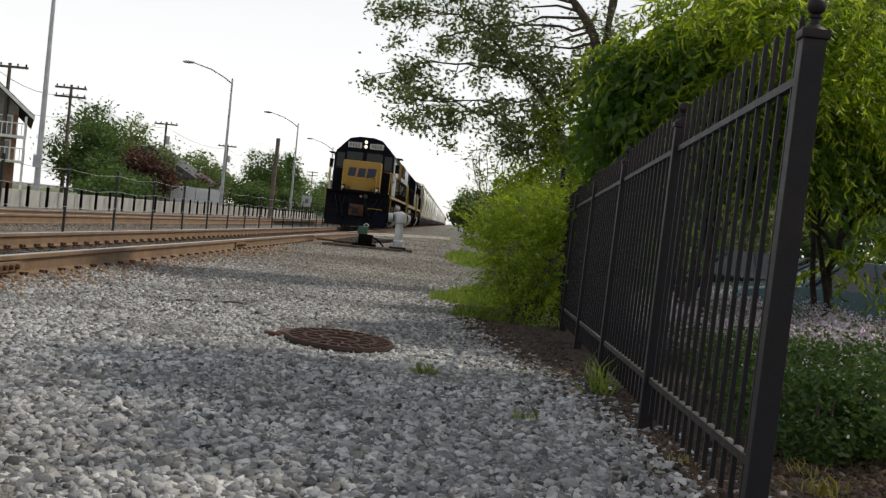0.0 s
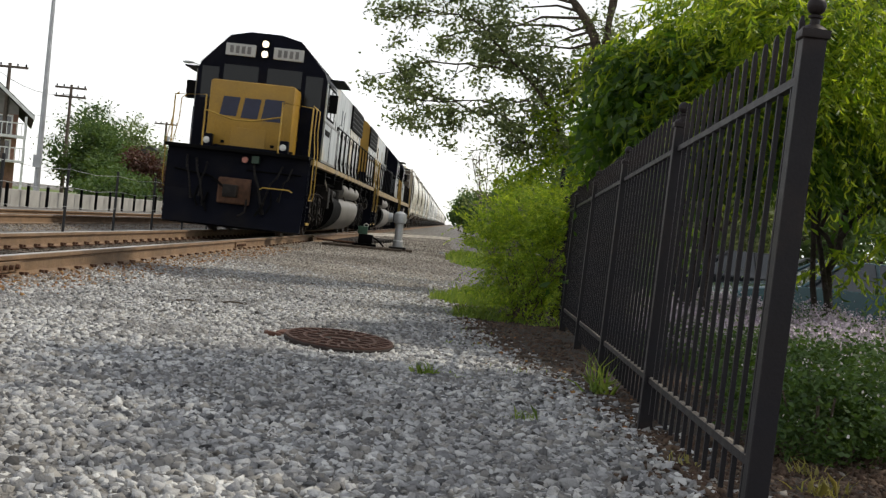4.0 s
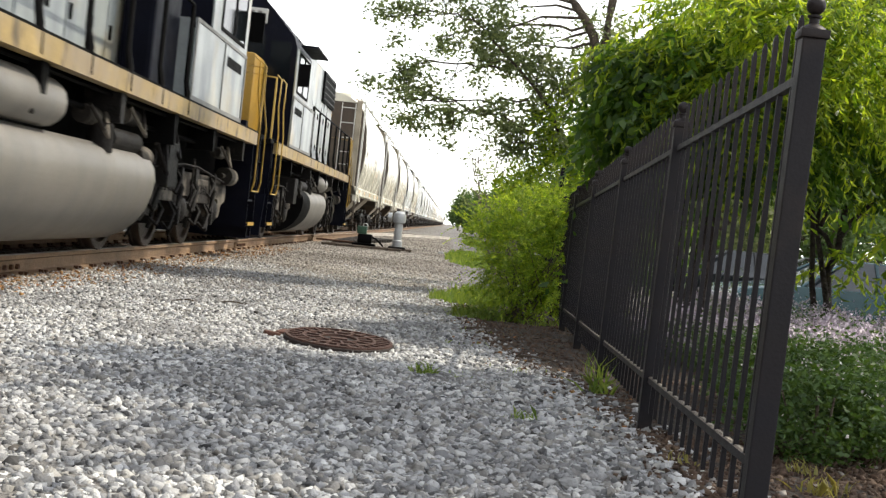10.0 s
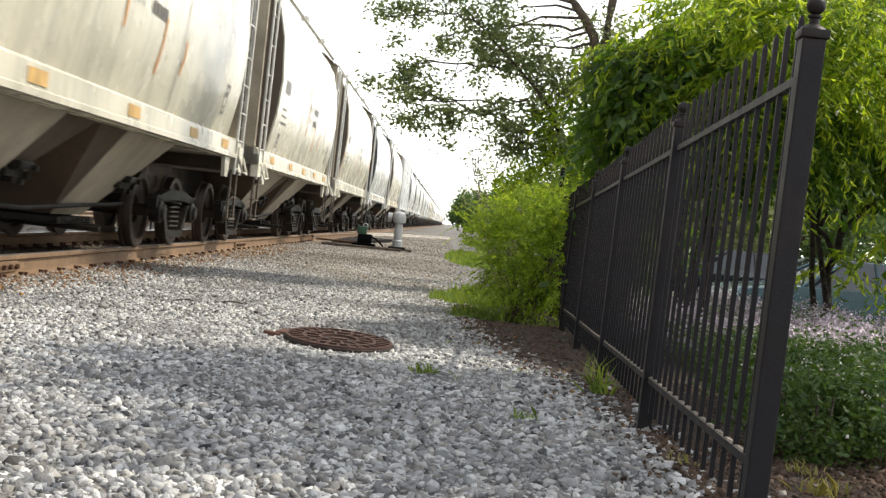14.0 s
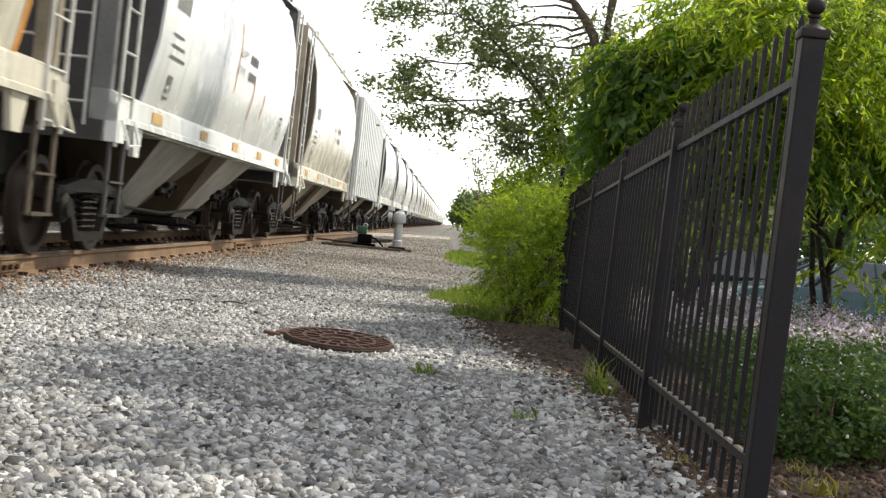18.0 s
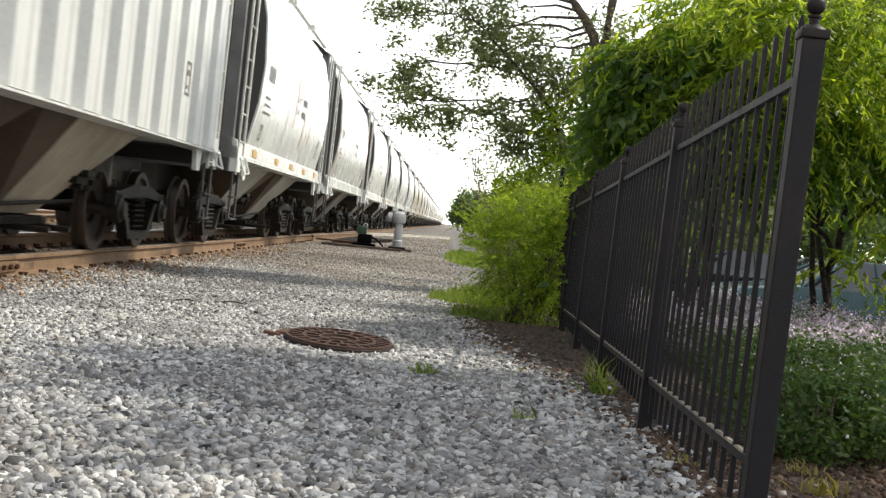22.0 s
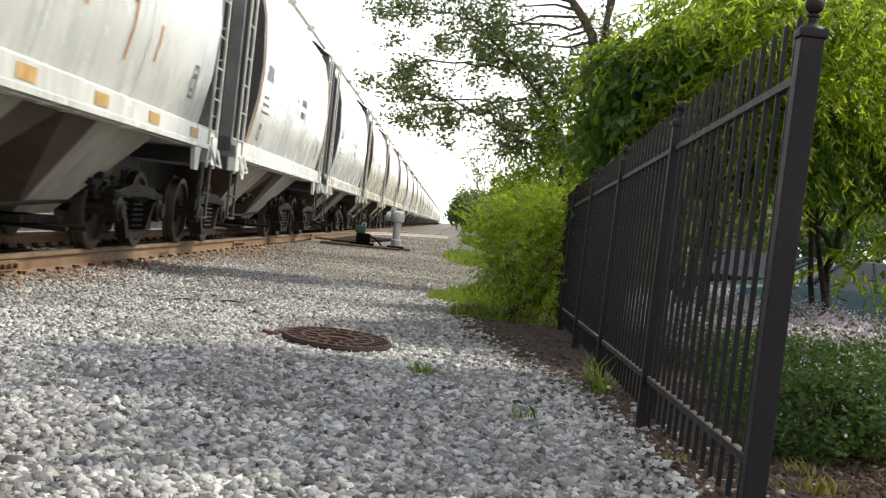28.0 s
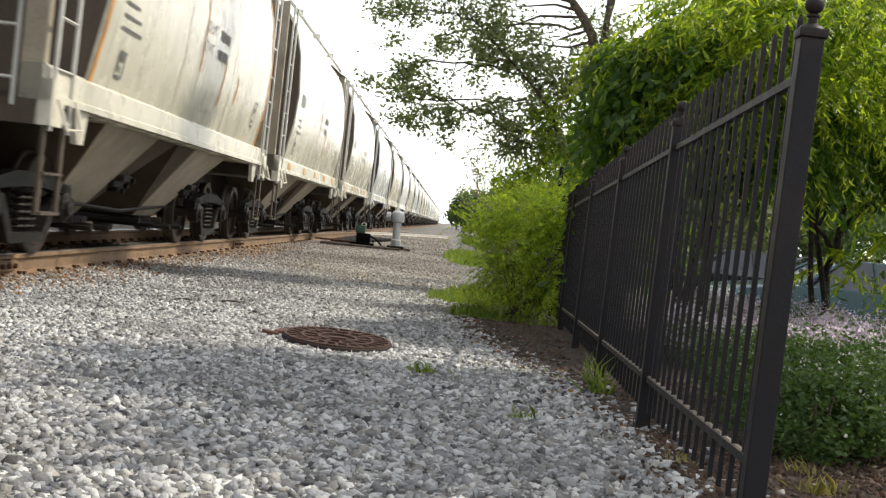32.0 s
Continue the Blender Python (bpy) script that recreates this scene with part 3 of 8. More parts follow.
            s = Shape().prism([(ye, 1.08), (ye - sy * 0.26, 1.08), (ye - sy * 0.3, 1.42), (ye, 1.42)], "x", *sorted((sx * 1.40, sx * 1.505)))
            s.tube([(sx * 1.52, ye - sy * 0.5, 1.3), (sx * 1.58, ye - sy * 0.45, 1.08), (sx * 1.58, ye - sy * 0.1, 1.06), (sx * 1.52, ye - sy * 0.08, 1.28)], 0.013, 5)
            part("corner_bracket", s, M[paint], car, smooth=40)
        coupler(car, 0 if sy < 0 else L, sy)
    # side sills with shallow channel
    for sx in (-1, 1):
        x0, x1 = sorted((sx * 1.30, sx * 1.535))
        s = Shape().prism([(x0, sill_z0), (x1, sill_z0), (x1, sill_z1), (x0, sill_z1)] if style == "ribbed" else
                          [(sx * 1.30, sill_z0), (sx * 1.50, sill_z0), (sx * 1.50, sill_z0 + 0.05), (sx * 1.485, sill_z0 + 0.06), (sx * 1.485, sill_z1 - 0.04), (sx * 1.44, sill_z1), (sx * 1.30, sill_z1)], "y", a - 0.98, b + 0.98)
        part("side_sill", s, M[paint], car)
    # two bays: pale side sheets, brown sloping sheets with shade in their colour, outlets
    mid = L / 2
    for k in (-1, 1):
        o0, o1 = sorted((mid + k * 1.2, mid + k * 2.2))
        tin, tout, oin, oout = mid + k * 0.95, mid + k * 3.0, mid + k * 1.2, mid + k * 2.2
        top = [(-1.35, tin, 1.29), (1.35, tin, 1.29), (1.35, tout, 1.29), (-1.35, tout, 1.29)]
        low = [(-0.61, oin, 0.36), (0.61, oin, 0.36), (0.61, oout, 0.36), (-0.61, oout, 0.36)]
        s = Shape().loft([low, top])
        bay = part("hopper_bay", s, M["slope" if paint.startswith("white") else "slope_tan"], car, "dusty tapered discharge hopper")
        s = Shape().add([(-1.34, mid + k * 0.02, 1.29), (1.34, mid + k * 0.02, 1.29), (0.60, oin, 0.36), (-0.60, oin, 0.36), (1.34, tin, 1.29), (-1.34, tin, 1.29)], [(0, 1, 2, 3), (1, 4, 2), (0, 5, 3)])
        part("slope_sheet", s, M["slope_end"], bay, "brown stained inner sloping sheet darkened for shade")
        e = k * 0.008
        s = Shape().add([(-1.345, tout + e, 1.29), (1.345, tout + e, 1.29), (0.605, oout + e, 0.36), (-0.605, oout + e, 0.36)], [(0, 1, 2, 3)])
        part("slope_sheet", s, M["slope_end"], bay, "brown stained outer sloping sheet darkened for shade")
        s = Shape().box(-0.72, 0.72, o0 - 0.12, o1 + 0.12, 0.27, 0.34, bev=0.01)
        for k in range(9):
            s.box(0.72, 0.735, o0 + k * 0.11, o0 + k * 0.11 + 0.05, 0.28, 0.35)
        s.cyl((-1.0, o0 + 0.2, 0.25), (1.05, o0 + 0.2, 0.25), 0.03, 8)
        s.cyl((-1.0, o1 - 0.2, 0.25), (1.05, o1 - 0.2, 0.25), 0.03, 8)
        part("outlet_gate", s, M["truck"], bay)
        ym = (o0 + o1) / 2 + k * 0.1
        for f, u0, u1, w in ((0.42, -0.22, 0.24, 0.05), (0.50, -0.14, 0.20, 0.07), (0.36, -0.05, 0.12, 0.09)):
            xx, zz = 0.62 + f * 0.74, 0.36 + f * 0.86
            s = Shape().box(xx - 0.03, xx + w, ym + u0, ym + u1, zz - 0.035, zz + 0.035, bev=0.012)
            s.cyl((xx, ym + u1 - 0.05, zz), (xx + w + 0.04, ym + u1 - 0.05, zz - 0.02), 0.03, 8)
            part("vibrator_bracket", s, M["truck"], bay, smooth=40)
    s = Shape().box(-0.25, 0.25, 0.8, L - 0.8, 0.72, 1.15)
    s.tube([(0.7, 1.9, 0.55), (0.75, mid, 0.42), (0.7, L - 1.9, 0.55)], 0.022, 6)
    s.tube([(-0.6, 1.9, 0.6), (-0.6, L - 1.9, 0.6)], 0.03, 6)
    s.cyl((-0.9, mid - 0.35, 0.75), (-0.9, mid + 0.35, 0.75), 0.17, 12)
    part("centre_sill", s, M["truck"], car, smooth=40)
    # roof walk, hatches and their edge rail
    s = Shape()
    for x in (-0.3, 0.3):
        s.box(x - 0.02, x + 0.02, a - 0.5, b + 0.5, 4.24, 4.28)
    n = int((b - a + 1.0) / 0.18)
    for k in range(n):
        y = a - 0.5 + k * (b - a + 1.0) / n
        s.box(-0.3, 0.3, y, y + 0.05, 4.25, 4.275)
    for k in range(8):
        y = a + (b - a) * (k + 0.5) / 8
        s.box(-0.28, 0.28, y - 0.02, y + 0.02, 4.12, 4.24)
    part("running_board", s, M["grab"], car, "open steel grating roof walk")
    s = Shape()
    for sx in (-1, 1):
        s.tube([(sx * 1.36, a - 0.5, 3.97), (sx * 1.36, b + 0.5, 3.97)], 0.028, 6)
        for k in range(3):
            y = a + (b - a) * (k + 0.5) / 3
            s.box(sx * 1.3 - 0.06, sx * 1.3 + 0.06, y - 0.15, y + 0.02, 4.02, 4.10, bev=0.01)
    part("roof_edge_rail", s, M["grab"], car, smooth=60)
    for k in range(3):
        y = a + (b - a) * (k + 0.5) / 3
        part("roof_hatch", Shape().lathe([(0.02, 4.26), (0.26, 4.25), (0.30, 4.21), (0.30, 4.12), (0.02, 4.12)], (0.62, y, 0.0), "z", 14), M[paint], car, smooth=40)
    # lettering and marks on the side that the camera meets
    off = 1.527 if style == "ribbed" else None

    def on_rib(y):
        step = (b - a + 0.8) / 13
        return a - 0.4 + step * round((y - a + 0.4) / step)

    def mark(name, y0, y1, z0, z1, m, lab=""):
        if off:
            c = on_rib((y0 + y1) / 2)
            sh = Shape().box(off + 0.002, off + 0.007, c - min(0.17, (y1 - y0) / 2), c + min(0.17, (y1 - y0) / 2), z0, z1)
        else:
            sh = patch(y0, y1, z0, z1)
        part(name, sh, M[m], body, lab)
    if off:
        c = on_rib(a + 3.1)
        for k in range(2):
            mark_y = c - 0.1 + 0.16 * k
            part("lettering_bar", Shape().box(off + 0.002, off + 0.007, mark_y, mark_y + 0.07, 2.24, 2.48), M["mark_dark"], body)
        part("edge_stripe", Shape().box(off + 0.002, off + 0.007, c - 1.13, c - 1.07, 1.30, 1.78), M["mark_orange"], body, "short orange stripe on a rib")
    if "number" in marks:
        for k in range(5 if not off else 0):
            mark("lettering_bar", a + 0.42 + k * 0.12, a + 0.48 + k * 0.12, 2.5, 2.72, "mark_dark")
    if "row" in marks:
        for k in range(3):
            mark("lettering_bar", a + 0.45, a + 0.9 + 0.1 * k, 2.24 - k * 0.11, 2.27 - k * 0.11, "mark_dark")
    if "red" in marks:
        for k in range(3):
            mark("lettering_bar", mid - 0.9, mid - 0.1 - 0.15 * k, 2.85 - k * 0.22, 2.97 - k * 0.22, "mark_red")
    for y0, y1, z0, z1 in ((b - 0.95, b - 0.72, 1.74, 2.10), (a + 0.62, a + 0.84, 1.62, 1.86)):
        if off:
            y0, y1 = on_rib(y0) - 0.1, on_rib(y0) + 0.1
        sh = Shape()
        for q0, q1, r0_, r1_ in ((y0, y1, z1 - 0.03, z1), (y0, y1, z0, z0 + 0.03), (y0, y0 + 0.025, z0 + 0.03, z1 - 0.03), (y1 - 0.025, y1, z0 + 0.03, z1 - 0.03), (y0 + 0.05, y1 - 0.06, (z0 + z1) / 2 + 0.03, (z0 + z1) / 2 + 0.09), (y0 + 0.05, y1 - 0.09, z0 + 0.07, z0 + 0.11)):
            pc = patch(q0, q1, r0_, r1_, 0.006, 1, 2) if not off else Shape().box(off + 0.002, off + 0.007, q0, q1, r0_, r1_)
            sh.add(pc.v, pc.f)
        part("stencil_panel", sh, M["mark_dark"], body, "dark stencilled data panel")
    if not off:
        for words, z in (("LD LMT", 2.52), ("LT WT", 2.30)):
            cu = bpy.data.curves.new("stencil_text", "FONT")
            cu.body, cu.size, cu.extrude = words, 0.17, 0.0
            ob = bpy.data.objects.new("stencil_text", cu)
            scene.collection.objects.link(ob)
            me = bpy.data.meshes.new_from_object(ob)
            bpy.data.objects.remove(ob)
            for v in me.vertices:
                y, zz = v.co.x, z + v.co.y
                v.co = (shell_half(zz) + 0.008, mid - 0.6 + y, zz)
            me.materials.append(M["mark_dark"])
            o = new("stencil_text", me)
            o.parent = body
            o["label"] = "dark stencilled load lettering"
            for k in range(5):
                part("lettering_bar", patch(mid + 0.2 + k * 0.12, mid + 0.28 + k * 0.12, z, z + 0.12), M["mark_dark"], body)
    if "orange" in marks:
        part("edge_stripe", patch(a + 0.01, a + 0.09, 1.5, 3.7, 0.006, 1, 10), M["mark_orange"], body, "orange stripe along the end edge")
        part("edge_stripe", patch(b - 0.09, b - 0.01, 1.5, 3.7, 0.006, 1, 10), M["mark_orange"], body, "orange stripe along the end edge")
    if "slash" in marks:
        for y, z, h in ((mid - 0.6, 2.05, 0.85), (mid + 0.75, 1.8, 0.55), (mid + 1.7, 1.9, 0.36)):
            part("slash_mark", lean_patch(y, z, y + 0.04, z + h, 0.055), M["mark_orange"], body, "faded orange stroke")
    if "rust" in marks:
        for k in range(5):
            y = random.uniform(a + 1.5, b - 1)
            h = random.uniform(0.3, 0.8)
            part("rust_run", lean_patch(y, 1.75, y + 0.03, 1.75 + h, 0.03), M["rail_side"], body, "brown rust run")
    if "reflect" in marks:
        for y in (a + 0.3, a + 2.6, mid + 0.1, b - 2.4, b - 0.5):
            part("reflector", Shape().box(1.487, 1.492, y, y + 0.40, 1.345, 1.455), M["mark_tan"], car, "faded yellow reflector strip")
    proportion(car, 1.15, 0.25, 2.67, 0.20)
    freight_truck(car, 2.05, spin_s)
    freight_truck(car, L - 2.05, spin_s)
    return car


CARS = [(117.8, 131.4, "A"), (131.4, 143.6, "A"), (143.6, 156.2, "B"), (156.2, 168.7, "C"), (168.7, 181.7, "A"), (181.7, 194.8, "R"), (194.8, 206.9, "C"),
        (206.9, 219.65, "D"), (219.65, 231.7, "E"), (231.7, 243.7, "C"), (243.7, 256.05, "D"), (256.05, 268.6, "C"), (268.6, 280.4, "B"), (280.4, 292.7, "A")]
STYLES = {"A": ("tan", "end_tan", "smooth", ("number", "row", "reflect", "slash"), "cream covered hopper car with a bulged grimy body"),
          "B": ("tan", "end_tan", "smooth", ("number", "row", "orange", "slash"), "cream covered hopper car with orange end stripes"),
          "C": ("white", "end_grey", "smooth", ("number", "row", "slash", "reflect"), "pale grey covered hopper car with weather streaks and painted reflections"),
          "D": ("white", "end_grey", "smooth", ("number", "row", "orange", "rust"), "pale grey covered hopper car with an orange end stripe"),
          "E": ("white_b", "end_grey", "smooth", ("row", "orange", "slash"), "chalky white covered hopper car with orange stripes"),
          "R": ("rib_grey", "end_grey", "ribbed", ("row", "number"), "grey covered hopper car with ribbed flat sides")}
CARS = [(a + 0.45, b + 0.45, c) for a, b, c in CARS]
TRAIN = []
k = 0
while CARS[-1][1] < 640:
    e = CARS[-1][1]
    CARS.append((e, e + 12.4, "ACBEADCB"[k % 8]))
    k += 1
PROTO = {}
for s0, s1, st in CARS:
    paint, endp, style, marks, label = STYLES[st]
    key = (st, round(s1 - s0, 1))
    if s0 > 300 and (st, 12.4) in PROTO:
        key = (st, 12.4)
    n0 = len(SPIN)
    if key in PROTO:
        c = copy_thing(PROTO[key][0], pose(0, 0, 0))
        if s0 < 300:
            sets = [o for o in c.children_recursive if o.name.startswith("wheelset")]
            SPIN += [(o, 0.457, s0 + o.parent.matrix_basis.translation.y, o.matrix_basis.translation.y) for o in sets]
    else:
        c = hopper(s1 - s0, paint, endp, style, s0, marks)
        PROTO[key] = (c, s0)
        if s0 > 300:
            del SPIN[n0:]
    tagged(c, label, "hopper car", "hopper cars of the train")
    TRAIN.append((c, s0))
# ---- locomotives ----
def loco_truck(loco, y, axles, spin_s, sgn):
    """A road locomotive truck: frame with equaliser pockets, journals, brake gear."""
    r = 0.508
    gap = 2.03 if axles == 3 else 2.74
    ys = [(k - (axles - 1) / 2) * gap for k in range(axles)]
    half = ys[-1] + 0.75
    tk = part("truck", Shape().box(-0.85, 0.85, -half + 0.3, half - 0.3, 0.5, 0.8, bev=0.03), M["truck_black"], loco, "dusty cast steel locomotive truck", at=pose(0, y, 0))
    for sx in (-1, 1):
        x0, x1 = sorted((sx * 1.08, sx * 1.22))
        s = Shape()
        top = [(-half, 0.66), (-half, 0.86), (-half + 0.35, 0.98), (half - 0.35, 0.98), (half, 0.86), (half, 0.66)]
        low = []
        for q in reversed(ys):
            low += [(q + 0.48, 0.60), (q + 0.36, 0.42), (q + 0.24, 0.42), (q + 0.22, 0.68), (q - 0.22, 0.68), (q - 0.24, 0.42), (q - 0.36, 0.42), (q - 0.48, 0.60)]
        s.prism(top + low, "x", x0, x1)
        fr = part("truck_frame", s, M["truck_loco"], tk, "dusty grey truck side frame", smooth=30)
        for q in ys:
            s = Shape().box(sx * 1.05 - 0.09, sx * 1.05 + 0.09, q - 0.19, q + 0.19, 0.34, 0.68, bev=0.02)
            s.lathe([(0.02, sx * 1.13), (0.15, sx * 1.13), (0.15, sx * 1.22), (0.09, sx * 1.26), (0.02, sx * 1.26)], (0, q, r), "x", 14)
            part("journal_box", s, M["truck_black"], tk, smooth=35)
            for e in (-0.42, 0.42):
                s = Shape().tube([(sx * 1.0, q + e * 1.25, 0.95), (sx * 1.0, q + e * 1.35, 0.5), (sx * 0.95, q + e * 1.3, 0.25)], 0.03, 6)
                s.box(sx * 0.9 - 0.07, sx * 0.9 + 0.07, q + e * 1.28 - 0.05, q + e * 1.28 + 0.05, 0.3, 0.62)
                part("brake_shoe", s, M["truck_black"], tk, smooth=40)
        mids = [(p + q) / 2 for p, q in zip(ys, ys[1:])]
        for q in mids:
            for e in (-0.14, 0.14):
                pts = [(sx * 1.0 + 0.085 * math.cos(a), q + e + 0.085 * math.sin(a), 0.45 + 0.3 * a / (2 * math.pi * 5)) for a in np.linspace(0, 10 * math.pi, 46)]
                part("coil_spring", Shape().tube(pts, 0.02, 5), M["truck"], tk, smooth=60)
            s = Shape().box(x0 + sx * 0.02, x1 + sx * 0.02, q - 0.36, q + 0.36, 0.60, 0.92, bev=0.02)
            pp = part("pedestal_plate", s, M["truck_loco"], tk)
            for e in (-0.22, -0.07, 0.08, 0.23):
                part("slot", Shape().box(*sorted((sx * 1.241, sx * 1.246)), q + e - 0.03, q + e + 0.03, 0.72, 0.84), M["black"], pp)
            # hoses, hangers and a chain in front of the frame
            for e, z0, dz, rr in ((-0.62, 0.95, 0.45, 0.028), (-0.5, 1.0, 0.30, 0.022), (0.55, 0.98, 0.5, 0.03), (0.7, 0.9, 0.35, 0.02), (0.3, 0.62, 0.3, 0.022), (-0.3, 0.6, 0.34, 0.022)):
                h = Shape().tube([(sx * 1.2, q + e, z0), (sx * 1.30, q + e + 0.05, z0 - dz * 0.4), (sx * 1.27, q + e + 0.16, z0 - dz), (sx * 1.2, q + e + 0.24, z0 - dz * 0.75)], rr, 6)
                part("hose", h, M["truck_black"], tk, smooth=60)
            part("brake_lever", Shape().box(*sorted((sx * 1.24, sx * 1.29)), q - 0.62, q - 0.54, 0.32, 1.02, bev=0.01), M["truck_black"], tk)
            part("hanger", Shape().prism([(q + 0.42, 1.05), (q + 0.62, 1.05), (q + 0.56, 0.5), (q + 0.48, 0.5)], "x", *sorted((sx * 1.23, sx * 1.27))), M["truck_black"], tk)
            part("sand_pipe", Shape().tube([(sx * 1.28, q + 0.85, 1.15), (sx * 1.26, q + 0.8, 0.7), (sx * 1.0, q + 0.72, 0.16)], 0.018, 6), M["truck_black"], tk, smooth=60)
        for q in (ys[0] - 0.55, ys[-1] + 0.5):
            s = Shape().cyl((sx * 1.25, q - 0.24, 1.02), (sx * 1.25, q + 0.24, 1.02), 0.13, 14)
            s.cyl((sx * 1.25, q + 0.24, 1.02), (sx * 1.25, q + 0.42, 1.02), 0.035, 8)
            part("brake_cylinder", s, M["truck_loco"], tk, smooth=40)
        s = Shape().tube([(sx * 1.26, -half, 0.9), (sx * 1.28, -0.4, 1.06), (sx * 1.28, 0.4, 1.06), (sx * 1.26, half, 0.9)], 0.014, 6)
        s.tube([(sx * 1.2, ys[0] + 0.3, 0.62), (sx * 1.27, ys[0] + 0.7, 0.24), (sx * 1.2, ys[0] + 1.1, 0.62)], 0.02, 6)
        part("brake_rigging", s, M["truck_black"], tk, smooth=60)
    for q in ys:
        w = wheelset(tk, q, r)
        SPIN.append((w, r, spin_s, (y, q, sgn)))
    return tk


def locomotive(L, axles, tank, flare, cab_grey, spin_s, sgn, nose_light, label, dark_to):
    """A hood locomotive with its short nose at y = 0; sgn -1 when it runs long hood first."""
    lo = empty("locomotive")
    tagged(lo, label, "locomotive", "locomotives of the train")
    DECK = 1.77
    body_c = M["loco_grey"]
    # frame, sill stripe, deck
    part("frame", Shape().box(-0.85, 0.85, 0.75, L - 0.75, 1.05, 1.74), M["black"], lo)
    for sx in (-1, 1):
        x0, x1 = sorted((sx * 1.40, sx * 1.52))
        part("sill_stripe", Shape().box(x0, x1, 1.15, L - 1.15, 1.63 if nose_light else 1.555, 1.74), M["sill_yellow"], lo, "faded yellow frame edge")
    part("walkway", Shape().box(-1.5, 1.5, 0.85, L - 0.85, 1.745, DECK), M["black"], lo)
    # pilots and steps at both ends
    for ye, sy in ((0, -1), (L, 1)):
        s = Shape()
        y0 = ye - sy * 0.62
        if sy < 0 or axles == 3:
            s.prism([(-1.42, 0.12), (1.42, 0.12), (1.44, 0.95), (-1.44, 0.95)], "y", min(y0, y0 - sy * 0.06), max(y0, y0 - sy * 0.06))
            s.loft([[(-1.44, y0 + sy * 0.02, 0.12), (1.44, y0 + sy * 0.02, 0.12), (1.44, y0 - sy * 0.02, 0.12), (-1.44, y0 - sy * 0.02, 0.12)],
                    [(-1.44, y0 + sy * 0.20, 0.16), (1.44, y0 + sy * 0.20, 0.16), (1.44, y0 + sy * 0.16, 0.16), (-1.44, y0 + sy * 0.16, 0.16)],
                    [(-1.46, y0 + sy * 0.03, 0.85), (1.46, y0 + sy * 0.03, 0.85), (1.46, y0 - sy * 0.01, 0.85), (-1.46, y0 - sy * 0.01, 0.85)]])
        s.box(-1.48, 1.48, min(y0, y0 - sy * 0.08), max(y0, y0 - sy * 0.08), 0.95, 1.76)
        pl = part("pilot", s, M["loco_blue"], lo, "dark snowplow pilot plate")
        coupler(lo, ye, sy, 0.88)
        for sx in (-1, 1):
            st = None
            for k in range(4):
                z = 0.34 + k * 0.36
                yy = y0 - sy * 0.35
                s = Shape().box(*sorted((sx * (1.52 - k * 0.05), sx * (1.25 - k * 0.05))), yy - 0.28, yy + 0.28, z, z + 0.03)
                tread = part("step_tread", s, M["loco_blue"], lo)
                st = st or tread
            for q in (-0.30, 0.30):
                s = Shape().box(*sorted((sx * 1.02, sx * 1.50)), y0 - sy * 0.35 + q - 0.012, y0 - sy * 0.35 + q + 0.012, 0.3, 1.76)
                part("step_side", s, M["loco_blue"], lo)
            part("step_edge", Shape().box(*sorted((sx * 1.525, sx * 1.50)), y0 - sy * 0.35 - 0.27, y0 - sy * 0.35 + 0.27, 0.335, 0.385), M["rail_yellow"], st, "yellow step edge")
            s = Shape()
            for q in (-0.30, 0.30):
                y = y0 - sy * 0.35 + q
                s.tube([(sx * 1.53, y, 0.85), (sx * 1.56, y, 1.0), (sx * 1.56, y, 1.85), (sx * 1.50, y - sy * 0.12, 2.3), (sx * 1.50, y - sy * 0.18, 2.75), (sx * 1.42, y - sy * 0.2, 2.82)], 0.0125, 6)
            s.tube([(sx * 1.53, y0 - sy * 0.65, 0.86), (sx * 1.53, y0 - sy * 0.05, 0.86)], 0.0125, 6)
            part("grab_rail", s, M["rail_yellow"], lo, "yellow step grab rail", smooth=60)
            s = Shape().tube([(sx * 0.55, y0 + sy * 0.1, 0.8), (sx * 0.6, y0 + sy * 0.28, 0.6), (sx * 0.5, y0 + sy * 0.34, 0.42)], 0.028, 6)
            s.tube([(sx * 0.75, y0 + sy * 0.08, 0.95), (sx * 0.8, y0 + sy * 0.22, 0.7), (sx * 0.72, y0 + sy * 0.25, 0.5)], 0.02, 6)
            part("air_hose", s, M["black"], lo, smooth=60)
        s = Shape().tube([(-1.45, y0, 1.76), (-1.45, y0, 2.75), (-0.8, y0, 2.8), (-0.8, y0, 1.76)], 0.02, 6)
        s.tube([(1.45, y0, 1.76), (1.45, y0, 2.75), (0.8, y0, 2.8), (0.8, y0, 1.76)], 0.02, 6)
        s.tube([(-0.8, y0, 2.5), (-0.2, y0 + sy * 0.1, 2.35), (0.2, y0 + sy * 0.1, 2.35), (0.8, y0, 2.5)], 0.018, 6)
        part("end_rail", s, M["rail_yellow"], lo, "yellow end platform railing", smooth=60)
        s = Shape().tube([(-1.3, y0 + sy * 0.05, 1.25), (-0.5, y0 + sy * 0.12, 1.15), (-0.2, y0 + sy * 0.3, 0.95)], 0.025, 6)
        s.tube([(0.2, y0 + sy * 0.06, 1.35), (1.35, y0 + sy * 0.06, 1.35)], 0.018, 6)
        part("uncoupling_lever", s, M["black"], lo, smooth=60)
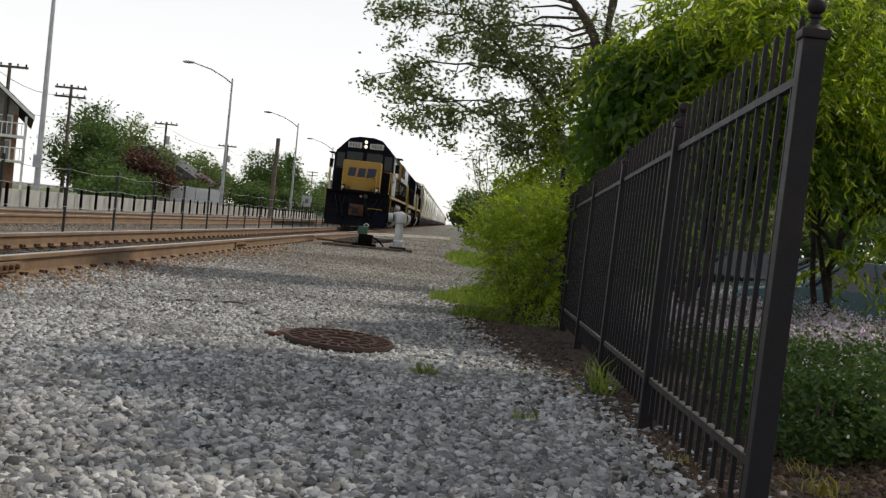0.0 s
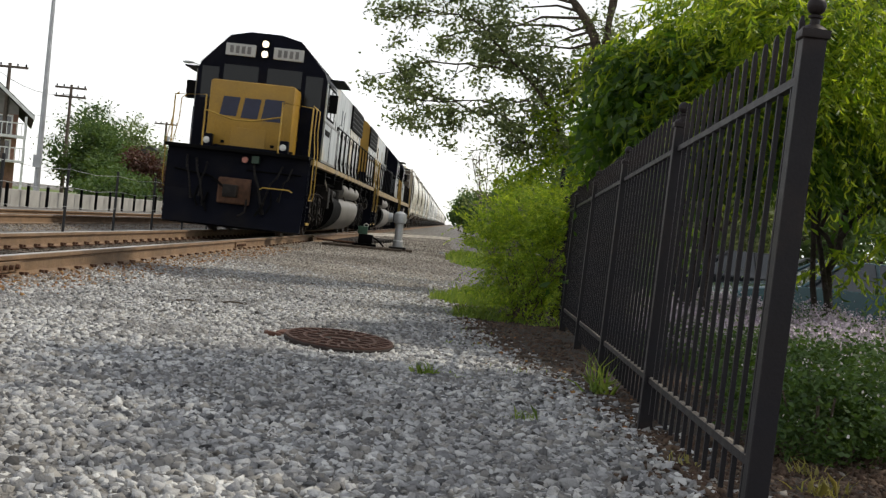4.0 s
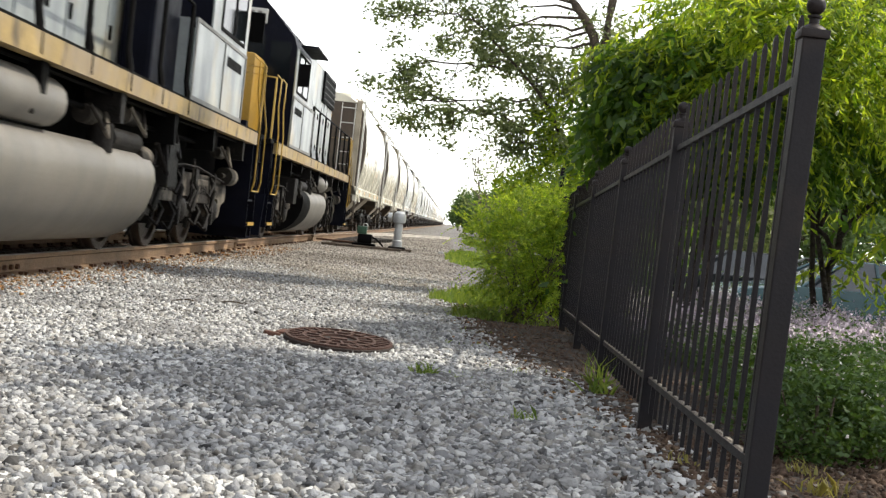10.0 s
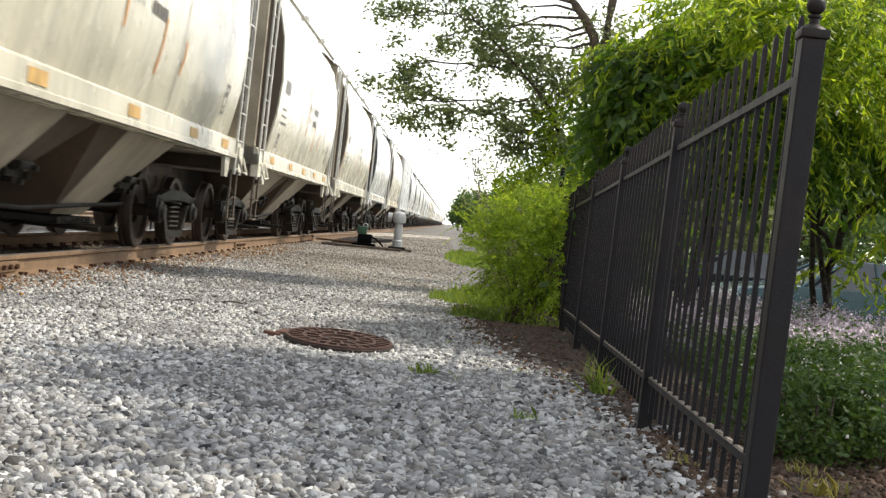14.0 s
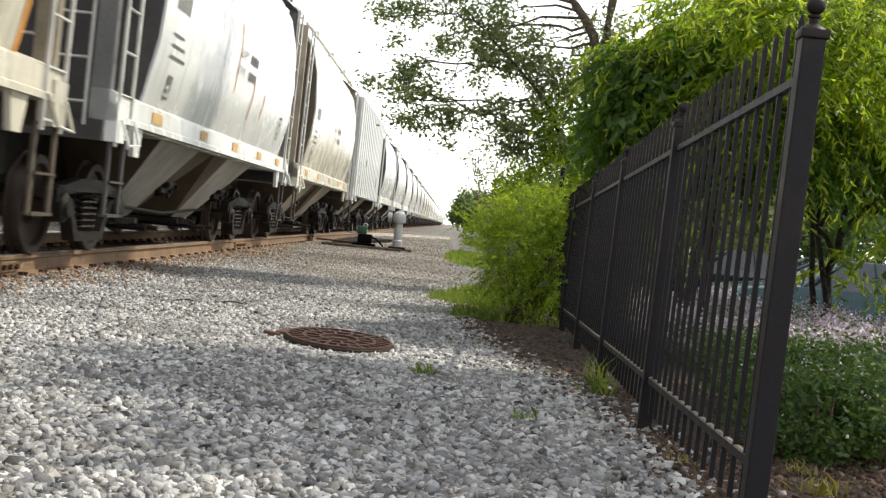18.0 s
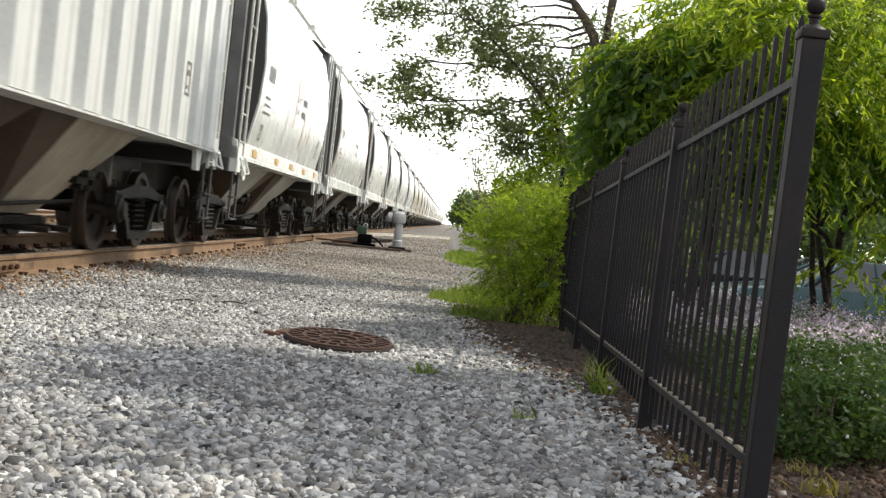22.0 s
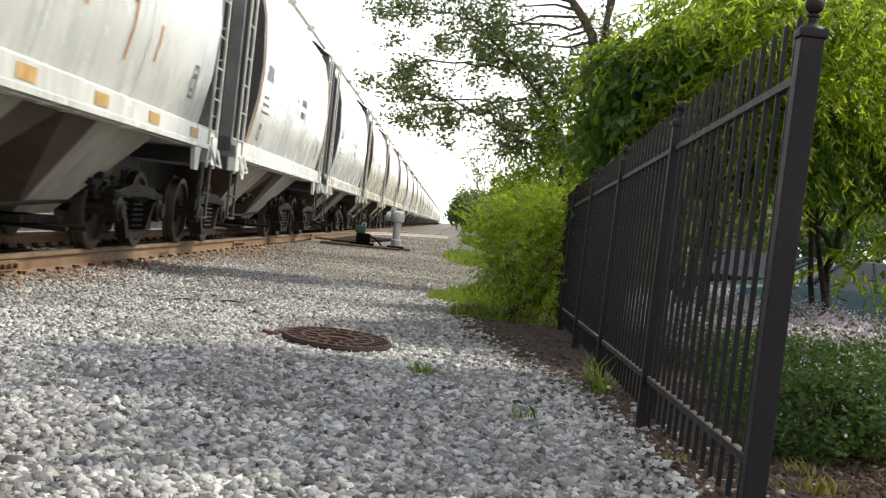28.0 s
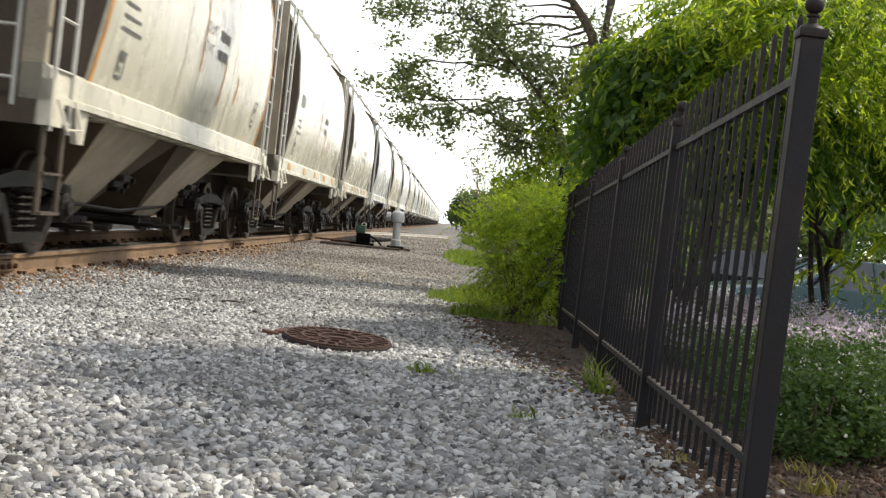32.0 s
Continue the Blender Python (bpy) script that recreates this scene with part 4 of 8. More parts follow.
        # hoses, glad-hands and receptacles on the pilot face
        for x_, dx, z1, z2, rr in ((-1.05, 0.10, 1.55, 0.75, 0.022), (-0.85, 0.14, 1.5, 0.62, 0.026), (-0.62, -0.05, 1.45, 0.8, 0.02), (0.35, 0.16, 1.5, 0.55, 0.028), (0.95, -0.2, 1.5, 0.7, 0.022), (1.15, -0.12, 1.48, 0.85, 0.02)):
            h = Shape().tube([(x_, y0 + sy * 0.09, z1), (x_ + dx * 0.4, y0 + sy * 0.22, z1 - 0.25), (x_ + dx, y0 + sy * 0.27, (z1 + z2) / 2), (x_ + dx * 1.6, y0 + sy * 0.20, z2)], rr, 6)
            h.cyl((x_ + dx * 1.6, y0 + sy * 0.20, z2), (x_ + dx * 1.8, y0 + sy * 0.20, z2 - 0.09), rr * 1.7, 8)
            part("air_hose", h, M["truck_black"], lo, smooth=60)
        part("receptacle", Shape().box(0.30, 0.46, *sorted((y0 + sy * 0.08, y0 + sy * 0.18)), 1.50, 1.66, bev=0.015), M["receptacle_green"], lo, "small green cable receptacle")
        part("marker_cap", Shape().lathe([(0.01, 0.16), (0.06, 0.15), (0.065, 0.08), (0.01, 0.08)], (0.16, y0 + (0.0 if sy > 0 else -0.24), 1.56), "y", 12), M["mark_red"], lo, "faded red round cap", smooth=40)
        part("coupler_pocket", Shape().box(-0.34, 0.34, *sorted((y0 + sy * 0.085, y0 + sy * 0.20)), 0.62, 1.16, bev=0.03), M["spike"], lo, "rusty coupler pocket casting")
        part("platform_edge", Shape().box(-1.5, 1.5, *sorted((y0 + sy * 0.02, y0 + sy * 0.30)), 1.69, 1.765, bev=0.01), M["black"], lo, "black platform edge")
        part("foot_rail", Shape().tube([(0.55, y0 + sy * 0.3, 0.98), (0.62, y0 + sy * 0.34, 1.02), (1.15, y0 + sy * 0.34, 1.02), (1.22, y0 + sy * 0.3, 0.98)], 0.014, 6), M["rail_yellow"], lo, "yellow bent foot rail", smooth=60)
    # short nose
    NF, CF, CB = 1.45, 2.55, 5.0
    s = Shape().box(-0.92, 0.92, NF, CF, DECK, 3.22, bev=0.07)
    nose = part("nose", s, M["loco_yellow"], lo, "yellow nose with a dark emblem", smooth=40)
    for prof in ([(-0.66, 2.48), (-0.30, 2.48), (-0.24, 2.88), (-0.60, 2.88)],
                 [(-0.20, 2.46), (0.16, 2.46), (0.22, 2.88), (-0.14, 2.88)],
                 [(0.24, 2.44), (0.66, 2.44), (0.72, 2.90), (0.30, 2.90)]):
        part("emblem_block", Shape().prism(prof, "y", NF - 0.012, NF - 0.006), M["mark_blue"], nose)
    for sx in (-1, 1):
        part("nose_edge", Shape().box(*sorted((sx * 0.74, sx * 0.762)), NF - 0.014, NF - 0.004, 1.95, 2.4, bev=0.003), M["loco_yellow"], nose)
        part("nose_bolt_plate", Shape().box(*sorted((sx * 0.5, sx * 0.58)), NF - 0.014, NF - 0.004, 1.9, 1.96), M["black"], nose)
    part("nose_door", Shape().box(-0.38, 0.38, NF - 0.022, NF - 0.002, 1.85, 2.25, bev=0.006), M["loco_yellow"], nose)
    part("headlight_sill", Shape().box(-1.0, 1.0, NF - 0.1, NF + 0.02, 1.775, 1.86, bev=0.01), M["loco_blue"], lo)
    for sx in (-1, 1):
        s = Shape().box(sx * 0.82 - 0.11, sx * 0.82 + 0.11, NF - 0.32, NF - 0.11, 1.775, 2.06, bev=0.02)
        d = part("ditch_light", s, M["loco_blue"], lo, smooth=40)
        part("lens", Shape().lathe([(0.005, NF - 0.345), (0.065, NF - 0.34), (0.072, NF - 0.32), (0.005, NF - 0.32)], (sx * 0.82, 0, 1.92), "y", 16), M["lamp_dim"], d, "round ditch light lens")
    # cab with angled roof
    prof = [(-1.46, DECK), (-1.46, 3.50), (-1.40, 3.68), (-0.80, 4.30), (-0.35, 4.40), (0.35, 4.40), (0.80, 4.30), (1.40, 3.68), (1.46, 3.50), (1.46, DECK)]
    cab = part("cab", Shape().prism(prof, "y", CF, CB), M["loco_blue"], lo, "dark blue cab")
    for sx in (-1, 1):
        part("cab_side_panel", Shape().box(*sorted((sx * 1.462, sx * 1.485)), CF + 0.02, CB + 0.85, DECK, 2.66, bev=0.006), M["loco_grey"], lo, "pale grey lower cab side with a louvre")
        fr = Shape()
        xa, xb = sorted((sx * 1.486, sx * 1.496))
        fr.box(xa, xb, CF + 0.02, CB + 0.85, 2.63, 2.67)
        fr.box(xa, xb, CF + 0.02, CF + 0.09, DECK, 2.629)
        fr.box(xa, xb, CF + 1.55, CF + 1.58, DECK, 2.629)
        fr.box(xa, xb, CB + 0.78, CB + 0.85, DECK, 2.629)
        fr.box(xa, xb, CF + 0.1, CB + 0.77, DECK, DECK + 0.05)
        part("panel_trim", fr, M["post_grey"], lo, "worn grey panel edges")
        part("louvre", Shape().box(*sorted((sx * 1.486, sx * 1.492)), CF + 0.35, CF + 1.35, 2.38, 2.5), M["black"], lo)
        if cab_grey:
            part("cab_side", Shape().box(*sorted((sx * 1.462, sx * 1.482)), CF + 0.02, CB - 0.02, 2.665, 3.5), M["loco_grey"], cab, "pale grey upper cab side")
        for k, (y0, y1) in enumerate(((CF + 0.35, CF + 1.05), (CF + 1.15, CF + 1.9))):
            w = part("side_window", Shape().box(*sorted((sx * 1.484, sx * 1.492)), y0, y1, 2.78, 3.42, bev=0.004), M["cab_glass"], cab, "dark sliding cab window")
            fr = Shape()
            for a0, a1, b0, b1 in ((y0 - 0.04, y1 + 0.04, 3.42, 3.46), (y0 - 0.04, y1 + 0.04, 2.74, 2.78), (y0 - 0.04, y0, 2.78, 3.42), (y1, y1 + 0.04, 2.78, 3.42)):
                fr.box(*sorted((sx * 1.484, sx * 1.50)), a0, a1, b0, b1)
            part("window_frame", fr, M["black"], w)
        s = Shape().box(*sorted((sx * 1.5, sx * 1.82)), CF + 0.25, CF + 2.0, 3.56, 3.59)
        part("sun_visor", s, M["loco_blue"], cab)
        s = Shape().box(*sorted((sx * 1.52, sx * 1.72)), CF + 0.18, CF + 0.21, 2.85, 3.25)
        part("mirror", s, M["black"], cab)
        # box behind the cab
        x0, x1 = sorted((sx * 0.95, sx * 1.44))
        part("equipment_box", Shape().box(x0, x1, CB + 0.02, CB + 0.85, DECK, 2.655, bev=0.01), M["loco_grey"], lo)
        # front corner windows and number boards
        x0, x1 = sorted((sx * 0.98, sx * 1.36))
        part("front_window", Shape().box(x0, x1, CF - 0.008, CF - 0.002, 2.9, 3.58), M["cab_glass"], cab, "cab front window")
        x0, x1 = sorted((sx * 0.10, sx * 0.88))
        part("windscreen", Shape().box(x0, x1, CF - 0.008, CF - 0.002, 3.28, 3.66, bev=0.0), M["cab_glass"], cab, "cab windscreen")
        x0, x1 = sorted((sx * 0.20, sx * 0.88))
        nb = part("number_board", Shape().box(x0, x1, CF - 0.05, CF - 0.002, 3.86, 4.12, bev=0.02), M["mark_white"], cab, "lit white number board")
        for k in range(4):
            xx = x0 + 0.10 + k * 0.13
            part("lettering_bar", Shape().box(xx, xx + 0.08, CF - 0.056, CF - 0.051, 3.91, 4.07), M["mark_dark"], nb)
    for z in (3.95, 4.17):
        s = Shape().lathe([(0.01, CF - 0.03), (0.10, CF - 0.03), (0.115, CF - 0.05), (0.115, CF), (0.01, CF)], (0, 0, z), "y", 16)
        h = part("headlight", s, M["black"], cab, smooth=40)
        part("lens", Shape().lathe([(0.005, CF - 0.045), (0.07, CF - 0.04), (0.075, CF - 0.031), (0.005, CF - 0.031)], (0, 0, z), "y", 16), M["lamp_on"] if nose_light else M["lamp_dim"], h, "round headlight lens")
    s = Shape()
    for k, ln in enumerate((0.3, 0.42, 0.55)):
        s.lathe([(0.02, -ln), (0.03, -ln * 0.4), (0.09, 0.06), (0.08, 0.06)], (-0.1 + k * 0.14, CB + 3.0, 4.56), "y", 10)
    s.box(-0.15, 0.25, CB + 2.7, CB + 2.76, 4.3, 4.52)
    part("horn", s, M["black"], lo, smooth=40)
    # long hood
    HE = L - (2.2 if axles == 3 else 1.8)
    top = 4.36
    pr = [(-0.90, DECK), (-0.90, top - 0.16), (-0.72, top), (0.72, top), (0.90, top - 0.16), (0.90, DECK)]
    hood = part("long_hood", Shape().prism(pr, "y", CB + 0.005, HE), body_c, lo, "weathered light grey hood")
    part("hood_end", Shape().prism([(-0.905, DECK), (-0.905, top - 0.16), (-0.72, top + 0.004), (0.72, top + 0.004), (0.905, top - 0.16), (0.905, DECK)], "y", HE, HE + 0.06), M["loco_yellow"], lo, "yellow hood end")
    part("hood_end_band", Shape().box(-0.907, 0.907, HE + 0.061, HE + 0.066, DECK + 0.02, 2.4), M["loco_blue"], lo, "dark blue band")
    nb = part("number_board", Shape().box(0.2, 0.86, HE + 0.062, HE + 0.10, 3.7, 3.95, bev=0.015), M["mark_white"], lo, "white number board")
    for k in range(4):
        part("lettering_bar", Shape().box(0.27 + k * 0.145, 0.36 + k * 0.145, HE + 0.101, HE + 0.106, 3.75, 3.90), M["mark_dark"], nb)
    if dark_to:
        for sx in (-1, 1):
            part("hood_panel", Shape().box(*sorted((sx * 0.9005, sx * 0.9015)), CB + 0.01, dark_to, DECK + 0.01, top - 0.17), M["loco_blue"], lo, "dark blue hood panel")
    nd = int((HE - CB - 1.4) / 0.62)
    for sx in (-1, 1):
        for k in range(nd):
            y0 = CB + 1.1 + k * (HE - CB - 1.2) / nd
            y1 = y0 + (HE - CB - 1.2) / nd - 0.035
            tall = 3.25 if k % 5 else 3.7
            sh = Shape().box(*sorted((sx * 0.902, sx * 0.922)), y0, y1, DECK + 0.1, tall, bev=0.006)
            dr = part("hood_door", sh, M["loco_blue"] if dark_to and y0 < dark_to else body_c, lo)
            if k % 2 == 0:
                part("door_post", Shape().box(*sorted((sx * 0.903, sx * 0.930)), y1 + 0.004, y1 + 0.031, DECK + 0.1, tall), M["black"], dr)
            for z in (2.15, 2.9):
                part("latch", Shape().box(*sorted((sx * 0.923, sx * 0.945)), y1 - 0.09, y1 - 0.05, z, z + 0.14), M["black"], dr)
    # dark upper air intakes and radiators
    fa, fb = flare
    for sx in (-1, 1):
        x = sx * 0.903
        rd = part("radiator", Shape().box(*sorted((x, sx * 0.955)), fa, fb, 3.42, 4.19, bev=0.015), M["black"], lo, "dark radiator grille")
        for k in range(5):
            part("grille_bar", Shape().box(*sorted((sx * 0.956, sx * 0.972)), fa + 0.05, fb - 0.05, 3.5 + k * 0.15, 3.53 + k * 0.15), M["dark_metal"], rd)
        part("inertial_screen", Shape().box(*sorted((x, sx * 0.96)), CB + 0.9, CB + 2.3, 3.3, 4.15, bev=0.01), M["black"], lo, "dark air intake screen")
        part("blower_duct", Shape().box(*sorted((sx * 0.96, sx * 1.30)), CB + 0.86, CB + 2.0, DECK, 3.0 if sx < 0 else 2.8, bev=0.05), M["loco_blue"], lo, "dark blower duct")
    for k in range(3):
        y = fa + (fb - fa) * (k + 0.5) / 3
        part("roof_fan", Shape().lathe([(0.02, top + 0.14), (0.5, top + 0.12), (0.56, top + 0.02), (0.56, top - 0.02), (0.02, top - 0.02)], (0, y, 0), "z", 20), M["black"], lo, smooth=40)
    part("exhaust_stack", Shape().box(-0.35, 0.35, L * 0.5 - 0.5, L * 0.5 + 0.3, top, top + 0.18, bev=0.03), M["black"], lo)
    part("roof_edge", Shape().prism([(-0.74, top), (0.74, top), (0.6, top + 0.09), (-0.6, top + 0.09)], "y", CB + 0.5, HE - 0.4), M["black"], lo)
    # handrails
    for sx in (-1, 1):
        x = sx * 1.46
        n = int((L - 1.6 - (CB + 1.0)) / 1.15)
        st0 = None
        for k in range(n + 1):
            y = CB + 1.0 + k * (L - 1.7 - (CB + 1.0)) / n
            if st0 is None:
                st0 = part("stanchion", Shape().tube([(x + sx * 0.03, 0, 1.58), (x + sx * 0.03, 0, 1.8), (x, 0, 1.95), (x, 0, 2.78)], [0.04, 0.036, 0.027, 0.024], 6), M["black"], lo, smooth=60, at=pose(0, y, 0))
            else:
                twin(st0, pose(0, y, 0))
        s = Shape().tube([(x, CB + 0.9, 2.55), (x, CB + 1.0, 2.78), (x, L - 1.7, 2.78), (x, L - 1.2, 2.5), (x, L - 1.05, 1.8)], 0.02, 6)
        part("handrail", s, M["black"], lo, smooth=60)
    # fuel tank, air reservoirs, underframe clutter
    t0, t1 = tank
    half = [(0.85, 0.14), (1.02, 0.17), (1.17, 0.25), (1.29, 0.36), (1.38, 0.50), (1.43, 0.65), (1.45, 0.80), (1.43, 0.92), (1.37, 1.02), (1.26, 1.08)]
    pr = [(-x, z) for x, z in reversed(half)] + half
    part("fuel_tank", Shape().prism(pr, "y", t0, t1), M["tank"], lo, "dusty grey fuel tank", smooth=40)
    # black band with a curved edge over the tank's leading end
    band_pr = [(x * 1.003, z if abs(x) > 1.1 else z - 0.004) for x, z in pr]
    near, reach = (t0 - 0.003, (t1 - t0) * 0.30) if sgn > 0 else (t1 + 0.003, -(t1 - t0) * 0.22)
    edge = [near + reach * (1.0 - 0.42 * min(1.0, abs(z - 0.62) / 0.5) ** 2) for x, z in band_pr]
    part("oil_stain", Shape().loft([[(x, near, z) for x, z in band_pr], [(x, y, z) for (x, z), y in zip(band_pr, edge)]]), M["black"], lo, "black curved band over the leading tank end", smooth=40)
    for sx in (-1, 1):
        s = Shape()
        s.lathe([(0.02, t0 + 3.0), (0.15, t0 + 3.02), (0.20, t0 + 3.12), (0.20, t1 - 0.12), (0.15, t1 - 0.02), (0.02, t1)], (sx * 1.26, 0, 1.30), "y", 16)
        part("air_reservoir", s, M["tank"], lo, "dusty grey air reservoir", smooth=40)
        part("tank_end", Shape().prism(pr, "y", t0 - 0.012, t0 - 0.004), M["black"], lo) if sx > 0 else None
        part("equipment_case", Shape().box(*sorted((sx * 1.0, sx * 1.4)), t0 - 1.2, t0 - 0.75, 0.75, 1.26, bev=0.02), M["truck_black"], lo)
        part("filter", Shape().cyl((sx * 1.25, t0 + 0.3, 1.15), (sx * 1.25, t0 + 1.3, 1.15), 0.11, 12), M["truck_black"], lo, smooth=40)
        part("strainer", Shape().cyl((sx * 1.3, t0 + 1.6, 1.0), (sx * 1.3, t0 + 1.6, 1.26), 0.12, 12), M["truck_black"], lo, smooth=40)
        part("hose", Shape().tube([(sx * 1.35, t0 - 0.7, 1.24), (sx * 1.44, t0 - 0.5, 0.9), (sx * 1.38, t0 - 0.2, 1.2)], 0.03, 6), M["truck_black"], lo, smooth=60)
    for sx in (-1, 1):
        rng = np.random.default_rng(900 + int(L * 10))
        s = Shape()
        for x_, z_, r_ in ((1.36, 1.54, 0.020), (1.22, 1.38, 0.030)):
            s.tube([(sx * x_, 1.6, z_), (sx * x_, L * 0.35, z_ - 0.02), (sx * x_, L * 0.7, z_ + 0.01), (sx * x_, L - 1.6, z_)], r_, 6)
        part("brake_pipe", s, M["black"], lo, "grimy pipes under the frame edge", smooth=60)
        for k in range(9):
            y = 1.9 + k * (L - 3.8) / 8
            h = 0.16 + 0.2 * rng.random()
            s = Shape().prism([(y - 0.10, 1.60), (y + 0.10, 1.60), (y + 0.04, 1.55 - h), (y - 0.05, 1.55 - h)], "x", *sorted((sx * 1.12, sx * 1.46)))
            part("frame_bracket", s, M["truck_black"] if k % 3 == 0 else M["black"], lo)
        for k in range(6):
            y = 2.2 + (L - 4.4) * rng.random()
            z = 1.42 - 0.2 * rng.random()
            s = Shape().cyl((sx * 1.22, y - 0.2, z), (sx * 1.22, y + 0.2, z), 0.07 + 0.05 * rng.random(), 10)
            s.tube([(sx * 1.3, y - 0.25, z + 0.1), (sx * 1.42, y, z - 0.18), (sx * 1.32, y + 0.3, z + 0.08)], 0.02, 6)
            part("valve", s, M["truck_loco"] if k % 2 else M["truck_black"], lo, smooth=40)
    proportion(lo, z0=1.8, kz=0.035)
    tc = 4.45 if axles == 3 else 3.5
    loco_truck(lo, tc, axles, spin_s, sgn)
    loco_truck(lo, L - tc, axles, spin_s, sgn)
    return lo


LOCOS = [(57.6, 22.4, 3, (7.1, 15.2), (15.6, 20.2), True, 1, True, "dark blue and yellow six-axle diesel locomotive leading the train"),
         (80.0, 21.2, 3, (6.9, 14.4), (14.6, 19.2), True, -1, False, "weathered grey six-axle diesel locomotive running long hood first"),
         (101.2, 16.6, 2, (5.9, 10.6), (12.0, 14.8), True, 1, False, "dark blue and grey four-axle diesel locomotive")]
for s0, L, ax, tank, flare, grey, sgn, lit, label in LOCOS:
    lo = locomotive(L, ax, tank, flare, grey, s0 if sgn > 0 else s0 + L, sgn, lit, label, 9.4 if lit else 0)
    TRAIN.append((lo, s0 if sgn > 0 else (s0 + L, "turned")))
# ---- foliage helpers ----
def quads_mesh(name, verts, nq, mat_, smooth=True):
    me = bpy.data.meshes.new(name)
    n = len(verts)
    me.vertices.add(n)
    me.vertices.foreach_set("co", verts.astype(np.float32).ravel())
    me.loops.add(n)
    me.loops.foreach_set("vertex_index", np.arange(n, dtype=np.int32))
    me.polygons.add(nq)
    me.polygons.foreach_set("loop_start", np.arange(0, n, n // nq, dtype=np.int32))
    me.update(calc_edges=True)
    me.materials.append(mat_)
    return me


def leaf_cloud(rng, blobs, n, size, slim=0.35, droop=0.4, clumps=60, clump_r=0.35, hollow=0.5, floor=None, six=False, tail=0.0):
    """Leaves gathered in clumps through a set of ellipsoids; each leaf is a slim blade of four or six corners; tail lets clumps hang down."""
    vol = np.array([b[3] * b[4] * b[5] for b in blobs]) ** 0.75
    pick = rng.choice(len(blobs), clumps, p=vol / vol.sum())
    B = np.array(blobs)[pick]
    d = rng.normal(size=(clumps, 3))
    d /= np.linalg.norm(d, axis=1)[:, None]
    rad = (hollow + (1 - hollow) * rng.random(clumps)) ** 0.6
    cc = B[:, :3] + d * B[:, 3:6] * rad[:, None]
    k = rng.integers(0, clumps, n)
    sp = rng.normal(size=(n, 3)) * clump_r * (0.5 + rng.random(n)[:, None])
    sp[:, 2] *= 0.7
    if tail:
        hang = rng.random(n) ** 1.3
        sp[:, :2] *= (1.15 - 0.75 * hang)[:, None]
        sp[:, 2] -= tail * hang
    p = cc[k] + sp
    if floor is not None:
        keep = p[:, 2] > floor
        p = p[keep]
        n = len(p)
    u = rng.normal(size=(n, 3))
    u[:, 2] = u[:, 2] * 0.5 - droop
    u /= np.linalg.norm(u, axis=1)[:, None]
    w = np.cross(u, rng.normal(size=(n, 3)))
    w /= np.linalg.norm(w, axis=1)[:, None] + 1e-9
    ln = size * (0.6 + 0.8 * rng.random(n))[:, None]
    up = np.cross(u, w) * ln * 0.12
    if six:
        h = w * ln * slim * 0.5
        v = np.stack([p, p + u * ln * 0.25 + h * 0.8 + up, p + u * ln * 0.6 + h + up * 1.5, p + u * ln, p + u * ln * 0.6 - h + up * 1.5, p + u * ln * 0.25 - h * 0.8 + up], axis=1)
        return v.reshape(-1, 3), n, cc
    v = np.stack([p, p + u * ln * 0.45 + w * ln * slim * 0.5 + up, p + u * ln, p + u * ln * 0.45 - w * ln * slim * 0.5 + up], axis=1)
    return v.reshape(-1, 3), n, cc


